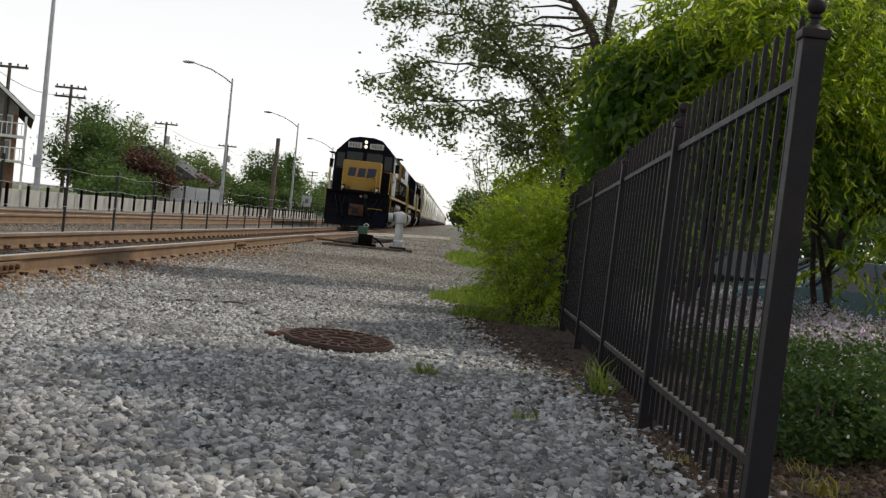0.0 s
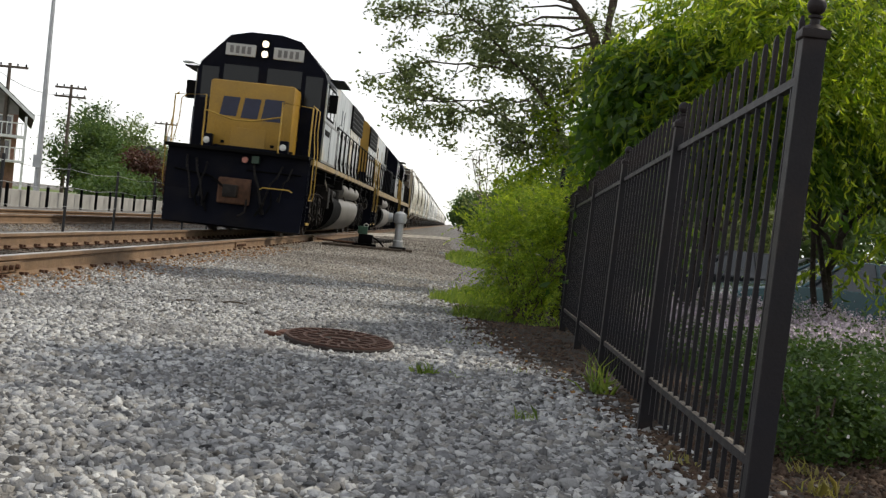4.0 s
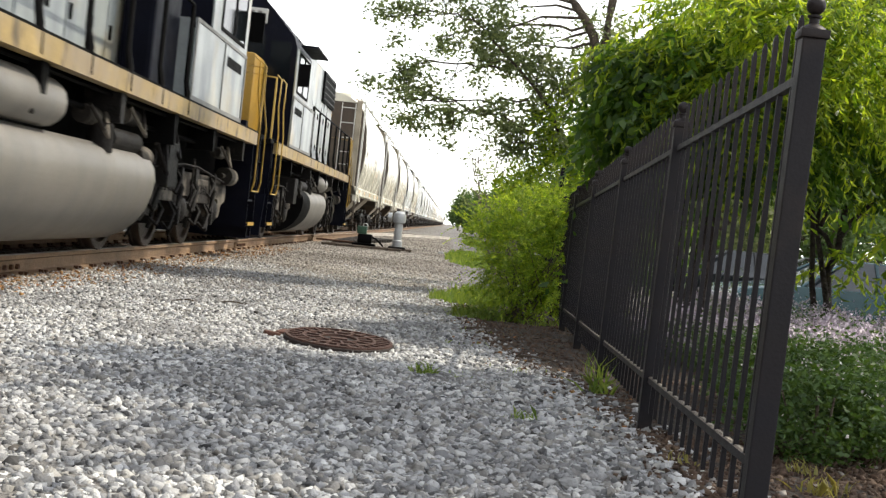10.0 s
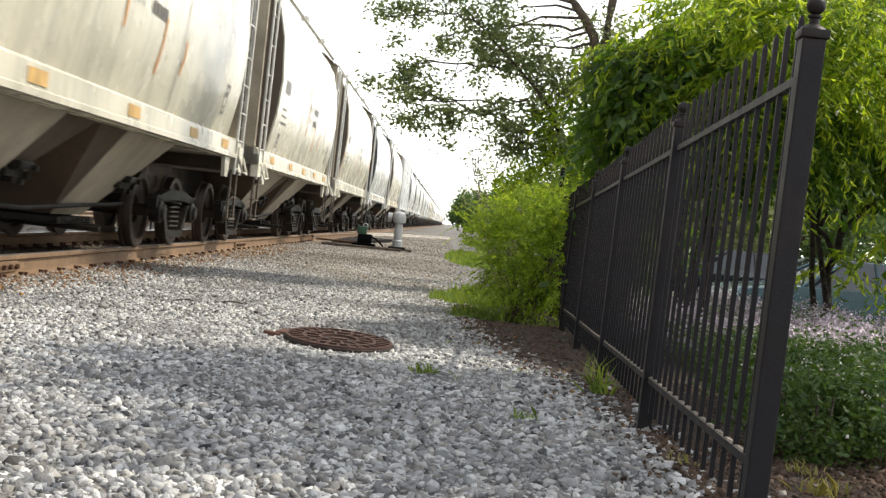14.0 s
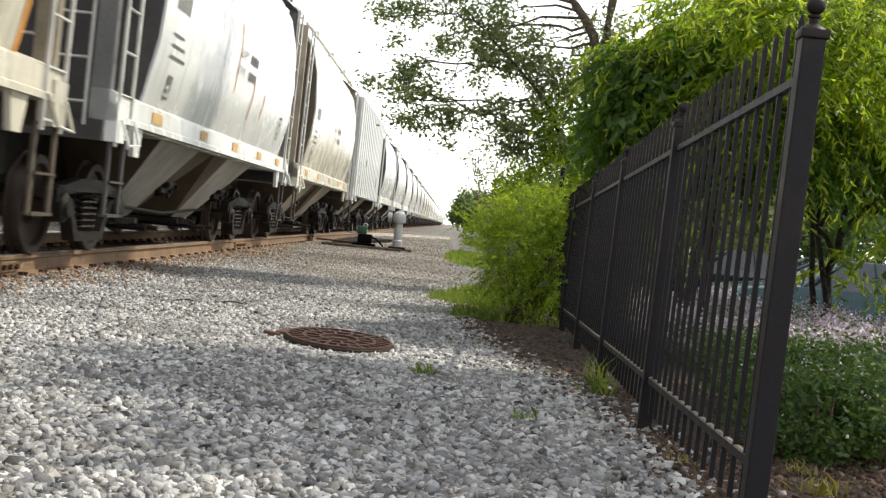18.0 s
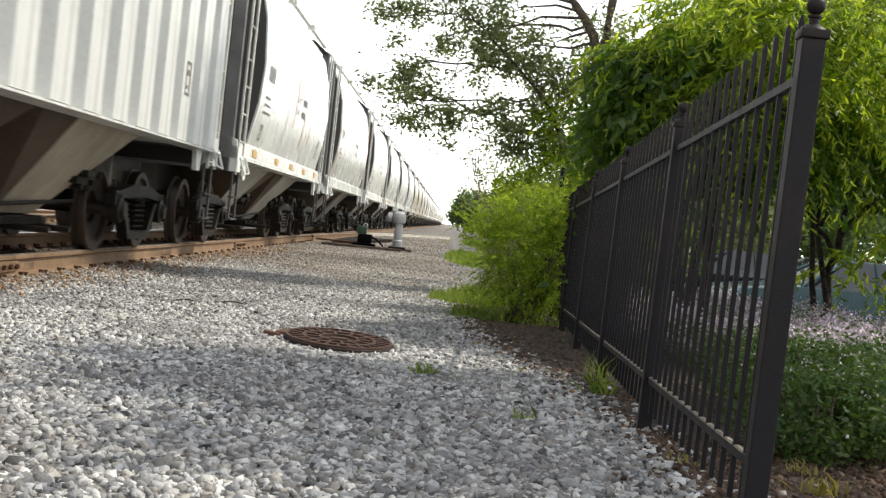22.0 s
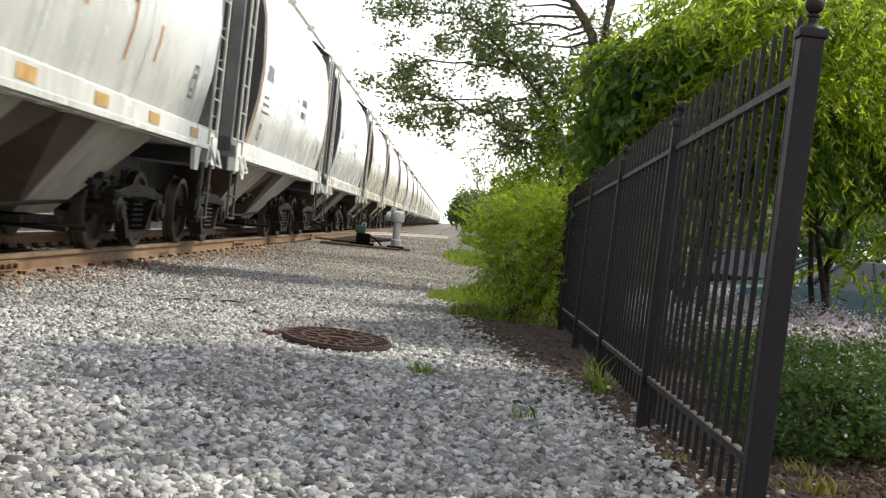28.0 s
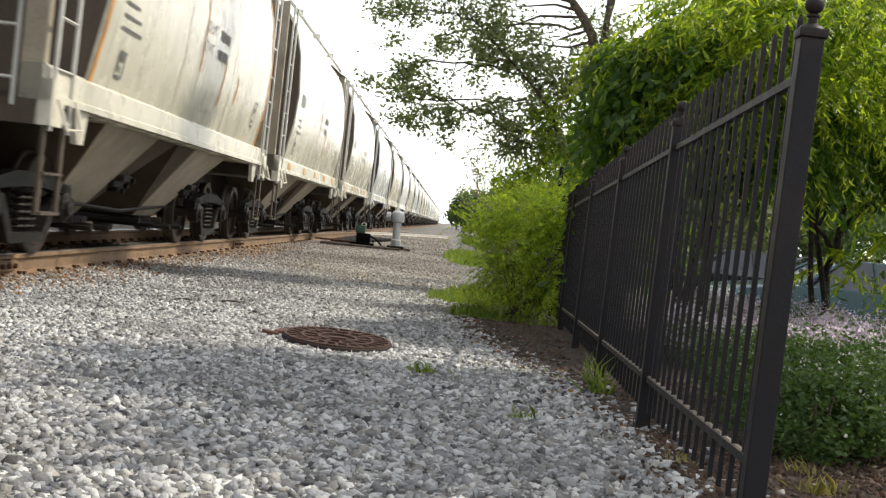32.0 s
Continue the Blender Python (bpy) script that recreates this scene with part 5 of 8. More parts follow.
def sprays(rng, blobs, shoots, length, leaves, size, slim, rise=0.3, sag=0.5, hang=0.4, hollow=0.3, floor=None, spread=0.9):
    """Leafy shoots that start all through a set of ellipsoids, run outward and arch over; leaves stand in two ranks along each shoot."""
    B = np.array(blobs)
    vol = (B[:, 3] * B[:, 4] * B[:, 5]) ** 0.7
    B = B[rng.choice(len(B), shoots, p=vol / vol.sum())]
    d = rng.normal(size=(shoots, 3))
    d /= np.linalg.norm(d, axis=1)[:, None]
    c = B[:, :3] + d * B[:, 3:6] * ((hollow + (1 - hollow) * rng.random(shoots)) ** 0.5)[:, None]
    d[:, 2] = d[:, 2] * 0.5 + rise
    d += rng.normal(size=d.shape) * 0.35
    d /= np.linalg.norm(d, axis=1)[:, None]
    L = length * (0.5 + 0.9 * rng.random(shoots))
    t = np.tile((np.arange(leaves) + 0.5) / leaves, (shoots, 1)) + rng.normal(size=(shoots, leaves)) * 0.02
    p = c[:, None, :] + d[:, None, :] * (L[:, None] * t)[:, :, None]
    p[:, :, 2] -= sag * L[:, None] * t ** 2
    tan = d[:, None, :] * np.ones((1, leaves, 1))
    tan[:, :, 2] -= 2 * sag * t
    tan /= np.linalg.norm(tan, axis=2)[:, :, None]
    side = np.cross(tan, rng.normal(size=(shoots, 1, 3)) * 0.5 + np.array([0, 0, 1.0]))
    side /= np.linalg.norm(side, axis=2)[:, :, None] + 1e-9
    flip = np.where(np.arange(leaves) % 2 == 0, 1.0, -1.0)[None, :, None]
    u = tan * 0.6 + side * flip * spread + rng.normal(size=p.shape) * 0.25
    u[:, :, 2] -= hang
    p, u = p.reshape(-1, 3), u.reshape(-1, 3)
    if floor is not None:
        keep = p[:, 2] > floor
        p, u = p[keep], u[keep]
    n = len(p)
    u /= np.linalg.norm(u, axis=1)[:, None]
    w = np.cross(u, rng.normal(size=(n, 3)) * 0.5 + np.array([0, 0, 0.8]))
    w /= np.linalg.norm(w, axis=1)[:, None] + 1e-9
    ln = size * (0.55 + 0.8 * rng.random(n))[:, None]
    up = np.cross(u, w) * ln * 0.12
    h = w * ln * slim * 0.5
    v = np.stack([p, p + u * ln * 0.25 + h * 0.8 + up, p + u * ln * 0.6 + h + up * 1.5, p + u * ln, p + u * ln * 0.6 - h + up * 1.5, p + u * ln * 0.25 - h * 0.8 + up], axis=1)
    return v.reshape(-1, 3), n


def spray_part(name, parent, rng, mat_, label="", **kw):
    v, n = sprays(rng, **kw)
    ob = new(name, quads_mesh(name, v, n, mat_))
    ob.parent = parent
    ob["kind"] = "stuff"
    if label:
        ob["label"] = label
    return ob


def crown_part(name, parent, rng, mat_, label="", **kw):
    v, n, cc = leaf_cloud(rng, **kw)
    ob = new(name, quads_mesh(name, v, n, mat_))
    ob.parent = parent
    ob["kind"] = "stuff"
    if label:
        ob["label"] = label
    return cc


LEAF = {}
LEAF["peach"] = island_mat("long drooping leaves", [(0.048, 0.098, 0.013), (0.115, 0.19, 0.023), (0.275, 0.34, 0.042), (0.17, 0.24, 0.03)], 0.4, 0, trans=0.66, through_tint=(2.2, 2.1, 0.8))
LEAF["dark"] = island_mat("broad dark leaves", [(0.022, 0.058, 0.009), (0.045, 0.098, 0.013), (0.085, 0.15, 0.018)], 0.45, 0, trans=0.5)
LEAF["shrub"] = island_mat("fine bright shrub leaves", [(0.085, 0.155, 0.02), (0.155, 0.24, 0.032), (0.27, 0.34, 0.055)], 0.5, 0, trans=0.6)
LEAF["maple"] = island_mat("thin spring leaves", [(0.10, 0.122, 0.07), (0.165, 0.195, 0.11), (0.26, 0.28, 0.17)], 0.5, 0, trans=0.55, through_tint=(1.8, 1.9, 0.95))
LEAF["far"] = island_mat("distant leaves", [(0.04, 0.08, 0.025), (0.06, 0.11, 0.03), (0.09, 0.14, 0.04)], 0.6, 0, trans=0.25)
LEAF["far_pale"] = island_mat("distant pale leaves", [(0.09, 0.14, 0.06), (0.12, 0.17, 0.07), (0.16, 0.2, 0.09)], 0.6, 0, trans=0.25)
LEAF["plum"] = island_mat("dark red leaves", [(0.05, 0.022, 0.02), (0.09, 0.035, 0.03), (0.07, 0.05, 0.03)], 0.6, 0, trans=0.2)
LEAF["dry_grass"] = island_mat("dry yellow grass", [(0.16, 0.15, 0.05), (0.24, 0.21, 0.08), (0.19, 0.20, 0.06)], 0.6, 0, trans=0.3)
LEAF["grass"] = island_mat("grass blades", [(0.09, 0.16, 0.03), (0.15, 0.22, 0.045), (0.22, 0.28, 0.07)], 0.5, 0, trans=0.35)
LEAF["ground_leaf"] = island_mat("low bed leaves", [(0.03, 0.065, 0.017), (0.05, 0.10, 0.022), (0.085, 0.14, 0.035)], 0.5, 0, trans=0.3)
LEAF["lilac"] = island_mat("lilac flowers", [(0.44, 0.35, 0.45), (0.58, 0.49, 0.57), (0.50, 0.44, 0.46)], 0.6, 0)
LEAF["white_flower"] = island_mat("small white flowers", [(0.52, 0.50, 0.46), (0.45, 0.38, 0.38)], 0.6, 0)


def limb(s, p, d, length, r, rng, depth, tips):
    """A branch that bends and forks."""
    pts, rs = [Vector(p)], [r]
    d = Vector(d).normalized()
    n = 5
    for i in range(n):
        d = (d + Vector(rng.normal(size=3)) * 0.14).normalized()
        pts.append(pts[-1] + d * length / n)
        rs.append(r * (1 - 0.55 * (i + 1) / n))
    s.tube(pts, rs, 7 if depth > 1 else 5)
    if depth == 0:
        tips.append(pts[-1])
        return
    for k in range(3 if depth > 1 else 4):
        i = int(rng.integers(2, n + 1))
        e = (d + Vector(rng.normal(size=3)) * 0.55 + Vector((0, 0, 0.1))).normalized()
        limb(s, pts[i], e, length * (0.5 + 0.25 * rng.random()), rs[i] * 0.65, rng, depth - 1, tips)


# ---- the garden behind the fence ----
def make_hedge_tree():
    rng = np.random.default_rng(5)
    t = empty("leafy_tree", pose(3.55, 11.3, -0.1))
    tagged(t, "small multi-stemmed tree with long drooping green leaves behind the fence", "tree")
    for pts, r in [([(-0.04, -0.06, -0.02), (-0.07, 0.00, 0.30), (-0.11, 0.06, 0.61), (-0.18, -0.06, 1.02), (-0.20, 0.00, 1.44), (-0.21, 0.06, 2.01), (-0.15, -0.06, 2.44)], 0.034),
                     ([(0.07, -0.06, -0.01), (0.05, 0.00, 0.31), (0.02, 0.06, 0.73), (0.06, -0.06, 0.89), (0.09, 0.00, 1.16), (0.16, 0.06, 1.53), (0.21, -0.06, 2.05)], 0.048),
                     ([(0.04, -0.06, 0.31), (-0.04, 0.00, 0.72), (-0.12, 0.06, 1.13), (-0.13, -0.06, 1.55), (-0.26, 0.00, 2.06)], 0.032),
                     ([(0.04, -0.06, 0.86), (-0.04, 0.00, 1.04), (-0.14, 0.06, 1.13), (-0.26, -0.06, 1.28), (-0.42, 0.00, 1.52), (-0.56, 0.06, 1.93)], 0.026),
                     ([(0.07, -0.06, 1.05), (0.17, 0.00, 1.19), (0.29, 0.06, 1.31), (0.46, -0.06, 1.52), (0.61, 0.00, 1.73)], 0.030),
                     ([(0.13, -0.06, 1.34), (0.25, 0.00, 1.69), (0.28, 0.06, 2.11)], 0.022),
                     ([(-0.12, -0.06, 1.13), (0.01, 0.00, 1.46), (0.07, 0.06, 1.88)], 0.020)]:
        s = Shape().tube(pts, [r * (1 - 0.6 * k / (len(pts) - 1)) for k in range(len(pts))], 8)
        part("trunk", s, M["bark_dark"], t, "slim dark forked stem", smooth=60)
    spray_part("crown", t, rng, LEAF["peach"], "bright drooping foliage",
               blobs=[(-0.9, -1.2, 2.6, 1.1, 1.1, 0.6), (0.5, -0.6, 2.75, 1.3, 1.2, 0.7), (-1.3, -2.0, 2.15, 0.7, 0.7, 0.35), (0.2, 0.6, 3.1, 1.7, 1.3, 0.6), (0.8, -1.6, 2.3, 1.0, 0.8, 0.5), (0.1, -0.9, 1.95, 0.9, 0.8, 0.3), (0.9, 0.3, 1.9, 0.8, 0.8, 0.35)],
               shoots=1550, length=0.40, leaves=22, size=0.088, slim=0.2, rise=0.25, sag=0.9, hang=0.55, hollow=0.2, floor=1.2)
    # the crown's inner shade is made with a darker leaf colour
    spray_part("crown", t, rng, LEAF["dark"], "inner foliage with shade put in as darker leaves",
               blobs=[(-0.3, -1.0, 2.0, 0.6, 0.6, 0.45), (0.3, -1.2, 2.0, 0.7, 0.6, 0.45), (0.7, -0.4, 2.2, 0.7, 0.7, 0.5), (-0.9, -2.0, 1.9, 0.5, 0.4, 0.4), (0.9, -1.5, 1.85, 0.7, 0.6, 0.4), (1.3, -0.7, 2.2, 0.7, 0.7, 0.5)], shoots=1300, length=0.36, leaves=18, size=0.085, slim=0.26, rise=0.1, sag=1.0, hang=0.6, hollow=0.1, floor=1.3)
    spray_part("crown", t, rng, LEAF["peach"], "loose low shoots",
               blobs=[(-0.25, 0, 1.5, 0.5, 0.5, 0.2), (0.5, 0.2, 1.55, 0.6, 0.5, 0.2), (0.6, -0.4, 1.0, 0.4, 0.4, 0.3), (0.05, -0.2, 0.75, 0.25, 0.3, 0.2)], shoots=70, length=0.3, leaves=12, size=0.11, slim=0.22, rise=0.0, sag=0.8, hang=0.6, hollow=0.2)
    return t


def make_hedge():
    rng = np.random.default_rng(6)
    t = empty("hedge_tree", pose(1.95, 9.6, -0.05))
    tagged(t, "dense dark green tree leaning over the black fence", "tree")
    for dx, dy, lx, ly in ((-0.15, 0.1, -0.3, 0.1), (0.1, -0.1, -0.05, -0.3), (0.05, 0.3, -0.2, 0.6), (-0.05, 0.0, 0.25, -0.2)):
        s = Shape().tube([(dx, dy, -0.1), (dx + 0.25 * lx, dy + 0.25 * ly, 0.6), (dx + 0.5 * lx + 0.04, dy + 0.5 * ly, 1.2), (dx + lx, dy + ly, 1.9)], [0.04, 0.034, 0.026, 0.012], 8)
        s.tube([(dx + 0.4 * lx, dy + 0.4 * ly, 1.0), (dx + 0.2 * lx + 0.1, dy + 0.4 * ly + 0.1, 1.5), (dx + 0.15, dy + 0.2, 2.1)], [0.02, 0.016, 0.008], 6)
        part("trunk", s, M["bark_dark"], t, "thin dark stem", smooth=60)
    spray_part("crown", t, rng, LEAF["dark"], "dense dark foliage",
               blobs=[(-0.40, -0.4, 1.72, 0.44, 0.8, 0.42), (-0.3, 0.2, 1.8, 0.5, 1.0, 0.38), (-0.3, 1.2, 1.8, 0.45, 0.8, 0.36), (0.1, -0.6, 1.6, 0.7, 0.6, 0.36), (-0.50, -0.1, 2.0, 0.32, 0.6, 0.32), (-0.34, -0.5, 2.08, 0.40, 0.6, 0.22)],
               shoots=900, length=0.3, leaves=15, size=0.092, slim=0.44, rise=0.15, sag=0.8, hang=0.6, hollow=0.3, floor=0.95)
    spray_part("crown", t, rng, LEAF["peach"], "bright new foliage on top",
               blobs=[(0.25, -0.5, 2.35, 0.85, 1.0, 0.28), (0.8, -0.9, 2.35, 0.85, 0.9, 0.36), (-0.45, -0.1, 2.2, 0.4, 0.8, 0.12), (0.3, -1.1, 1.85, 0.65, 0.5, 0.3), (-0.1, -1.0, 1.7, 0.4, 0.4, 0.25)],
               shoots=1000, length=0.34, leaves=22, size=0.08, slim=0.2, rise=0.3, sag=0.9, hang=0.5, hollow=0.35, floor=0.98)
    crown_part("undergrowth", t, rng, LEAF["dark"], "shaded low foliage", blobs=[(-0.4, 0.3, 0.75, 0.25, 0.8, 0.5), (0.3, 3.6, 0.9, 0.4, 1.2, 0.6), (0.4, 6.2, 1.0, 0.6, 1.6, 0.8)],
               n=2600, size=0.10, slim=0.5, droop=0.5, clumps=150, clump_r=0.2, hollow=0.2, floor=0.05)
    return t


def make_shade_tree():
    """Stands beside the garden, out over the fence; its crown throws the dappled shade on the path."""
    rng = np.random.default_rng(15)
    t = empty("shade_tree", pose(5.0, 6.6, -0.3))
    tagged(t, "leafy garden tree whose high crown shades the gravel path", "tree")
    tips = []
    s = Shape()
    s.tube([(0, 0, -0.5), (0.02, 0, 1.5), (-0.1, 0, 3.0), (-0.3, -0.1, 4.6)], [0.16, 0.13, 0.11, 0.06], 10)
    part("trunk", s, M["bark"], t, "rough dark trunk", smooth=60)
    for z, dx, dy in ((2.9, -1, -0.3), (3.2, -0.8, 0.5), (3.6, -1, -0.8), (4.0, -0.6, 0.2), (3.4, 0.6, 0.4)):
        s = Shape()
        limb(s, (-0.1, 0, z), (dx, dy, 0.55), 2.0, 0.05, rng, 1, tips)
        part("limb", s, M["bark"], t, smooth=60)
    crown_part("crown", t, rng, LEAF["dark"], "dense green crown", blobs=[(-1.3, -0.5, 4.3, 1.0, 1.2, 0.6), (-2.0, -1.0, 4.2, 1.2, 1.0, 0.6), (-1.9, 0.3, 4.3, 1.2, 0.6, 0.5), (-2.6, -0.1, 4.3, 0.9, 0.8, 0.5), (-1.6, -2.0, 4.2, 1.2, 0.6, 0.5)],
               n=11500, size=0.13, slim=0.5, droop=0.5, clumps=130, clump_r=0.22, hollow=0.2, floor=3.2)
    return t


def make_shrub():
    """Arching feathery shoots: tall behind, spilling low over the gravel in front."""
    rng = np.random.default_rng(7)
    t = empty("green_shrub", pose(0.75, 11.8, -0.13))
    tagged(t, "bright green feathery shrub spilling through the fence onto gravel", "shrub")
    s = Shape()
    for k in range(40):
        a = rng.random() * 2 * math.pi
        d = Vector((math.cos(a) * 0.55 + 0.05, math.sin(a) * 0.8, 1.2)).normalized()
        p = Vector((0.1 + rng.normal() * 0.12, rng.normal() * 0.2, 0))
        L = 0.6 + rng.random() * 0.5
        s.tube([p, p + d * L * 0.5, p + d * L + Vector((d.x * 0.2, d.y * 0.2, -0.08))], [0.008, 0.005, 0.002], 4)
    part("stem", s, M["bark"], t, smooth=60)["kind"] = "stuff"
    spray_part("crown", t, rng, LEAF["shrub"], "feathery bright green foliage",
               blobs=[(0.05, 0.1, 0.95, 0.36, 0.5, 0.24), (0.35, 0.3, 1.02, 0.34, 0.6, 0.24), (-0.25, 0.2, 0.86, 0.26, 0.4, 0.16), (0.02, -0.1, 0.62, 0.36, 0.5, 0.24), (0.38, 0.0, 0.66, 0.28, 0.5, 0.3), (-0.4, 0.3, 0.74, 0.14, 0.3, 0.1)],
               shoots=680, length=0.24, leaves=28, size=0.036, slim=0.3, rise=0.55, sag=0.45, hang=0.0, hollow=0.25, floor=0.03)
    spray_part("crown", t, rng, LEAF["shrub"], "lower shaded shoots",
               blobs=[(0.05, -0.3, 0.36, 0.4, 0.4, 0.2), (0.4, -0.2, 0.34, 0.28, 0.45, 0.22), (-0.2, -0.1, 0.42, 0.24, 0.3, 0.12), (0.15, -0.5, 0.18, 0.4, 0.3, 0.1)],
               shoots=360, length=0.24, leaves=24, size=0.036, slim=0.3, rise=0.2, sag=0.7, hang=0.2, hollow=0.1, floor=0.03)
    spray_part("crown", t, rng, LEAF["shrub"], "upright new tips",
               blobs=[(0.1, 0.0, 1.0, 0.42, 0.4, 0.2), (0.45, 0.2, 1.0, 0.25, 0.4, 0.2), (-0.3, 0.1, 0.85, 0.2, 0.3, 0.1)],
               shoots=110, length=0.34, leaves=30, size=0.042, slim=0.22, rise=1.2, sag=0.15, hang=-0.2, hollow=0.6, floor=0.03)
    return t


def bough(s, a, b, lift, r, rng, tips, twigs=9, reach=0.45):
    """A long bending branch from a to b with side twigs; notes the twigs' ends."""
    a, b = Vector(a), Vector(b)
    pts, rs = [], []
    n = 10
    for i in range(n + 1):
        k = i / n
        q = a.lerp(b, k) + Vector((0, 0, lift * 4 * k * (1 - k))) + Vector(rng.normal(size=3)) * 0.025 * (1 if 0 < i else 0)
        pts.append(q)
        rs.append(0.6 * r * (1 - 0.8 * k) + 0.003)
    s.tube(pts, rs, 7)
    for j in range(twigs):
        k = 0.25 + 0.75 * (j + rng.random()) / twigs
        i = min(n - 1, int(k * n))
        q = pts[i].lerp(pts[i + 1], k * n - i)
        d = (b - a).normalized() + Vector(rng.normal(size=3)) * 0.8
        d.normalize()
        L = reach * (0.5 + 0.8 * rng.random())
        e = q + d * L + Vector((0, 0, 0.05 - 0.1 * rng.random()))
        s.tube([q, q.lerp(e, 0.5) + Vector(rng.normal(size=3)) * 0.03, e], [0.009, 0.006, 0.003], 4)
        tips += [e, q.lerp(e, 0.6)]
    tips.append(pts[-1])


def make_bare_bush():
    rng = np.random.default_rng(19)
    t = empty("bare_bush", pose(0.85, 17.5, -0.13))
    tagged(t, "grey twiggy bush with few leaves beneath the tall tree", "bush")
    tips = []
    for k in range(12):
        s = Shape()
        a = k * 0.55
        bough(s, (0.05 * math.cos(a), 0.05 * math.sin(a), 0), (0.55 * math.cos(a) - 0.05, 0.5 * math.sin(a), 1.75 + 0.35 * rng.random()), 0.0, 0.014, rng, tips, 10, 0.3)
        part("stem", s, M["bark_pale"], t, smooth=60)
    crown_part("foliage", t, rng, LEAF["maple"], "few small pale leaves", blobs=[(p.x, p.y, p.z, 0.1, 0.1, 0.1) for p in tips], n=1500, size=0.05, slim=0.5, clumps=120, clump_r=0.07, hollow=0.1)
    return t


def make_big_tree():
    rng = np.random.default_rng(11)
    t = empty("large_tree", pose(2.0, 15.5, -0.13))
    tagged(t, "tall tree with sparse spring leaves and dark branches over the path", "tree")
    s = Shape()
    s.tube([(0, 0, -0.2), (-0.03, 0, 0.6), (-0.12, 0.00, 1.72), (-0.20, 0.00, 2.43), (-0.29, 0.00, 3.06), (-0.37, 0.00, 3.38), (-0.49, 0.00, 3.57), (-0.61, 0.00, 3.72), (-0.76, 0.00, 3.89), (-0.75, 0.1, 5.2), (-0.9, 0.1, 7.5)], [0.14, 0.12, 0.10, 0.085, 0.075, 0.062, 0.055, 0.05, 0.045, 0.035, 0.015], 10)
    s.tube([(-0.25, 0.00, 2.85), (-0.21, 0.00, 3.43), (-0.19, 0.00, 3.79), (-0.18, 0.00, 4.28)], [0.05, 0.045, 0.04, 0.03], 8)
    for a, b, c in (((-0.58, 0.00, 3.67), (-0.87, 0.00, 3.72), (-1.37, 0.00, 3.64)), ((-0.54, 0.00, 3.59), (-1.04, 0.00, 3.56), (-1.47, 0.00, 3.36)), ((-0.35, 0.00, 3.31), (-0.64, 0.00, 3.20), (-1.21, 0.00, 3.20)), ((-0.41, 0.00, 3.44), (-0.67, 0.00, 3.34), (-0.83, 0.00, 3.26)), ((-0.66, 0.00, 3.77), (-1.06, 0.00, 3.83), (-1.48, 0.00, 3.76))):
        s.tube([a, b, c], [0.022, 0.016, 0.007], 6)
    part("trunk", s, M["bark"], t, "rough dark leaning trunk", smooth=60)
    tips = []
    for a, b, lift, r in (((-0.1, 0, 1.3), (-1.95, -0.2, 3.45), 0.25, 0.05), ((-0.75, -0.05, 2.0), (-2.6, -0.2, 2.35), 0.12, 0.028), ((-1.5, -0.1, 2.85), (-2.95, -0.2, 2.6), 0.12, 0.022), ((-0.45, 0, 3.5), (-2.3, 0.2, 3.2), 0.06, 0.03), ((-0.6, 0, 3.85), (-2.5, -0.1, 3.6), 0.12, 0.028),
                          ((-0.2, 0, 2.3), (-1.3, 0.4, 2.95), 0.1, 0.03), ((-0.7, 0, 4.2), (-2.8, 0.1, 3.9), 0.2, 0.03), ((-0.75, 0, 4.6), (-2.2, -0.6, 4.9), 0.2, 0.03), ((-1.9, -0.2, 3.4), (-2.9, -0.1, 3.35), 0.1, 0.018), ((-1.1, 0, 2.5), (-2.6, 0.2, 2.45), -0.05, 0.02), ((-0.5, 0, 1.75), (-1.3, -0.1, 1.95), 0.05, 0.02),
                          ((-0.15, 0, 2.0), (-0.1, 0.3, 4.6), 0.0, 0.06), ((-0.9, 0.1, 5.2), (0.3, -0.6, 6.2), 0.2, 0.03), ((-0.95, 0.1, 5.6), (-2.4, 0.3, 6.2), 0.2, 0.03), ((-1.0, 0.1, 6.2), (-0.6, 0.9, 7.3), 0.2, 0.02)):
        s = Shape()
        bough(s, a, b, lift, r, rng, tips)
        part("limb", s, M["bark"], t, "dark forked branch", smooth=60)
    blobs = [(p.x, p.y, p.z, 0.14, 0.16, 0.10) for p in tips] + [(-1.2, 0, 2.2, 0.7, 0.5, 0.4), (-2.4, 0, 2.1, 0.5, 0.4, 0.15), (-0.7, 0, 1.9, 0.5, 0.5, 0.5), (-1.5, 0, 3.2, 0.8, 0.5, 0.5), (-0.7, 0, 2.7, 0.5, 0.5, 0.4), (-0.2, 0.2, 3.2, 0.5, 0.5, 0.6)] * 2
    crown_part("crown", t, rng, LEAF["maple"], "dense upper crown", blobs=[(-0.6, 0, 4.7, 1.0, 0.8, 0.45), (-1.5, -0.2, 4.6, 0.9, 0.8, 0.4), (0.2, 0.2, 4.9, 0.8, 0.8, 0.5), (-1.0, 0, 5.8, 1.3, 1.0, 0.6), (-0.8, 0, 6.9, 0.9, 0.8, 0.6)],
               n=9000, size=0.09, slim=0.5, droop=0.3, clumps=150, clump_r=0.16, hollow=0.1)
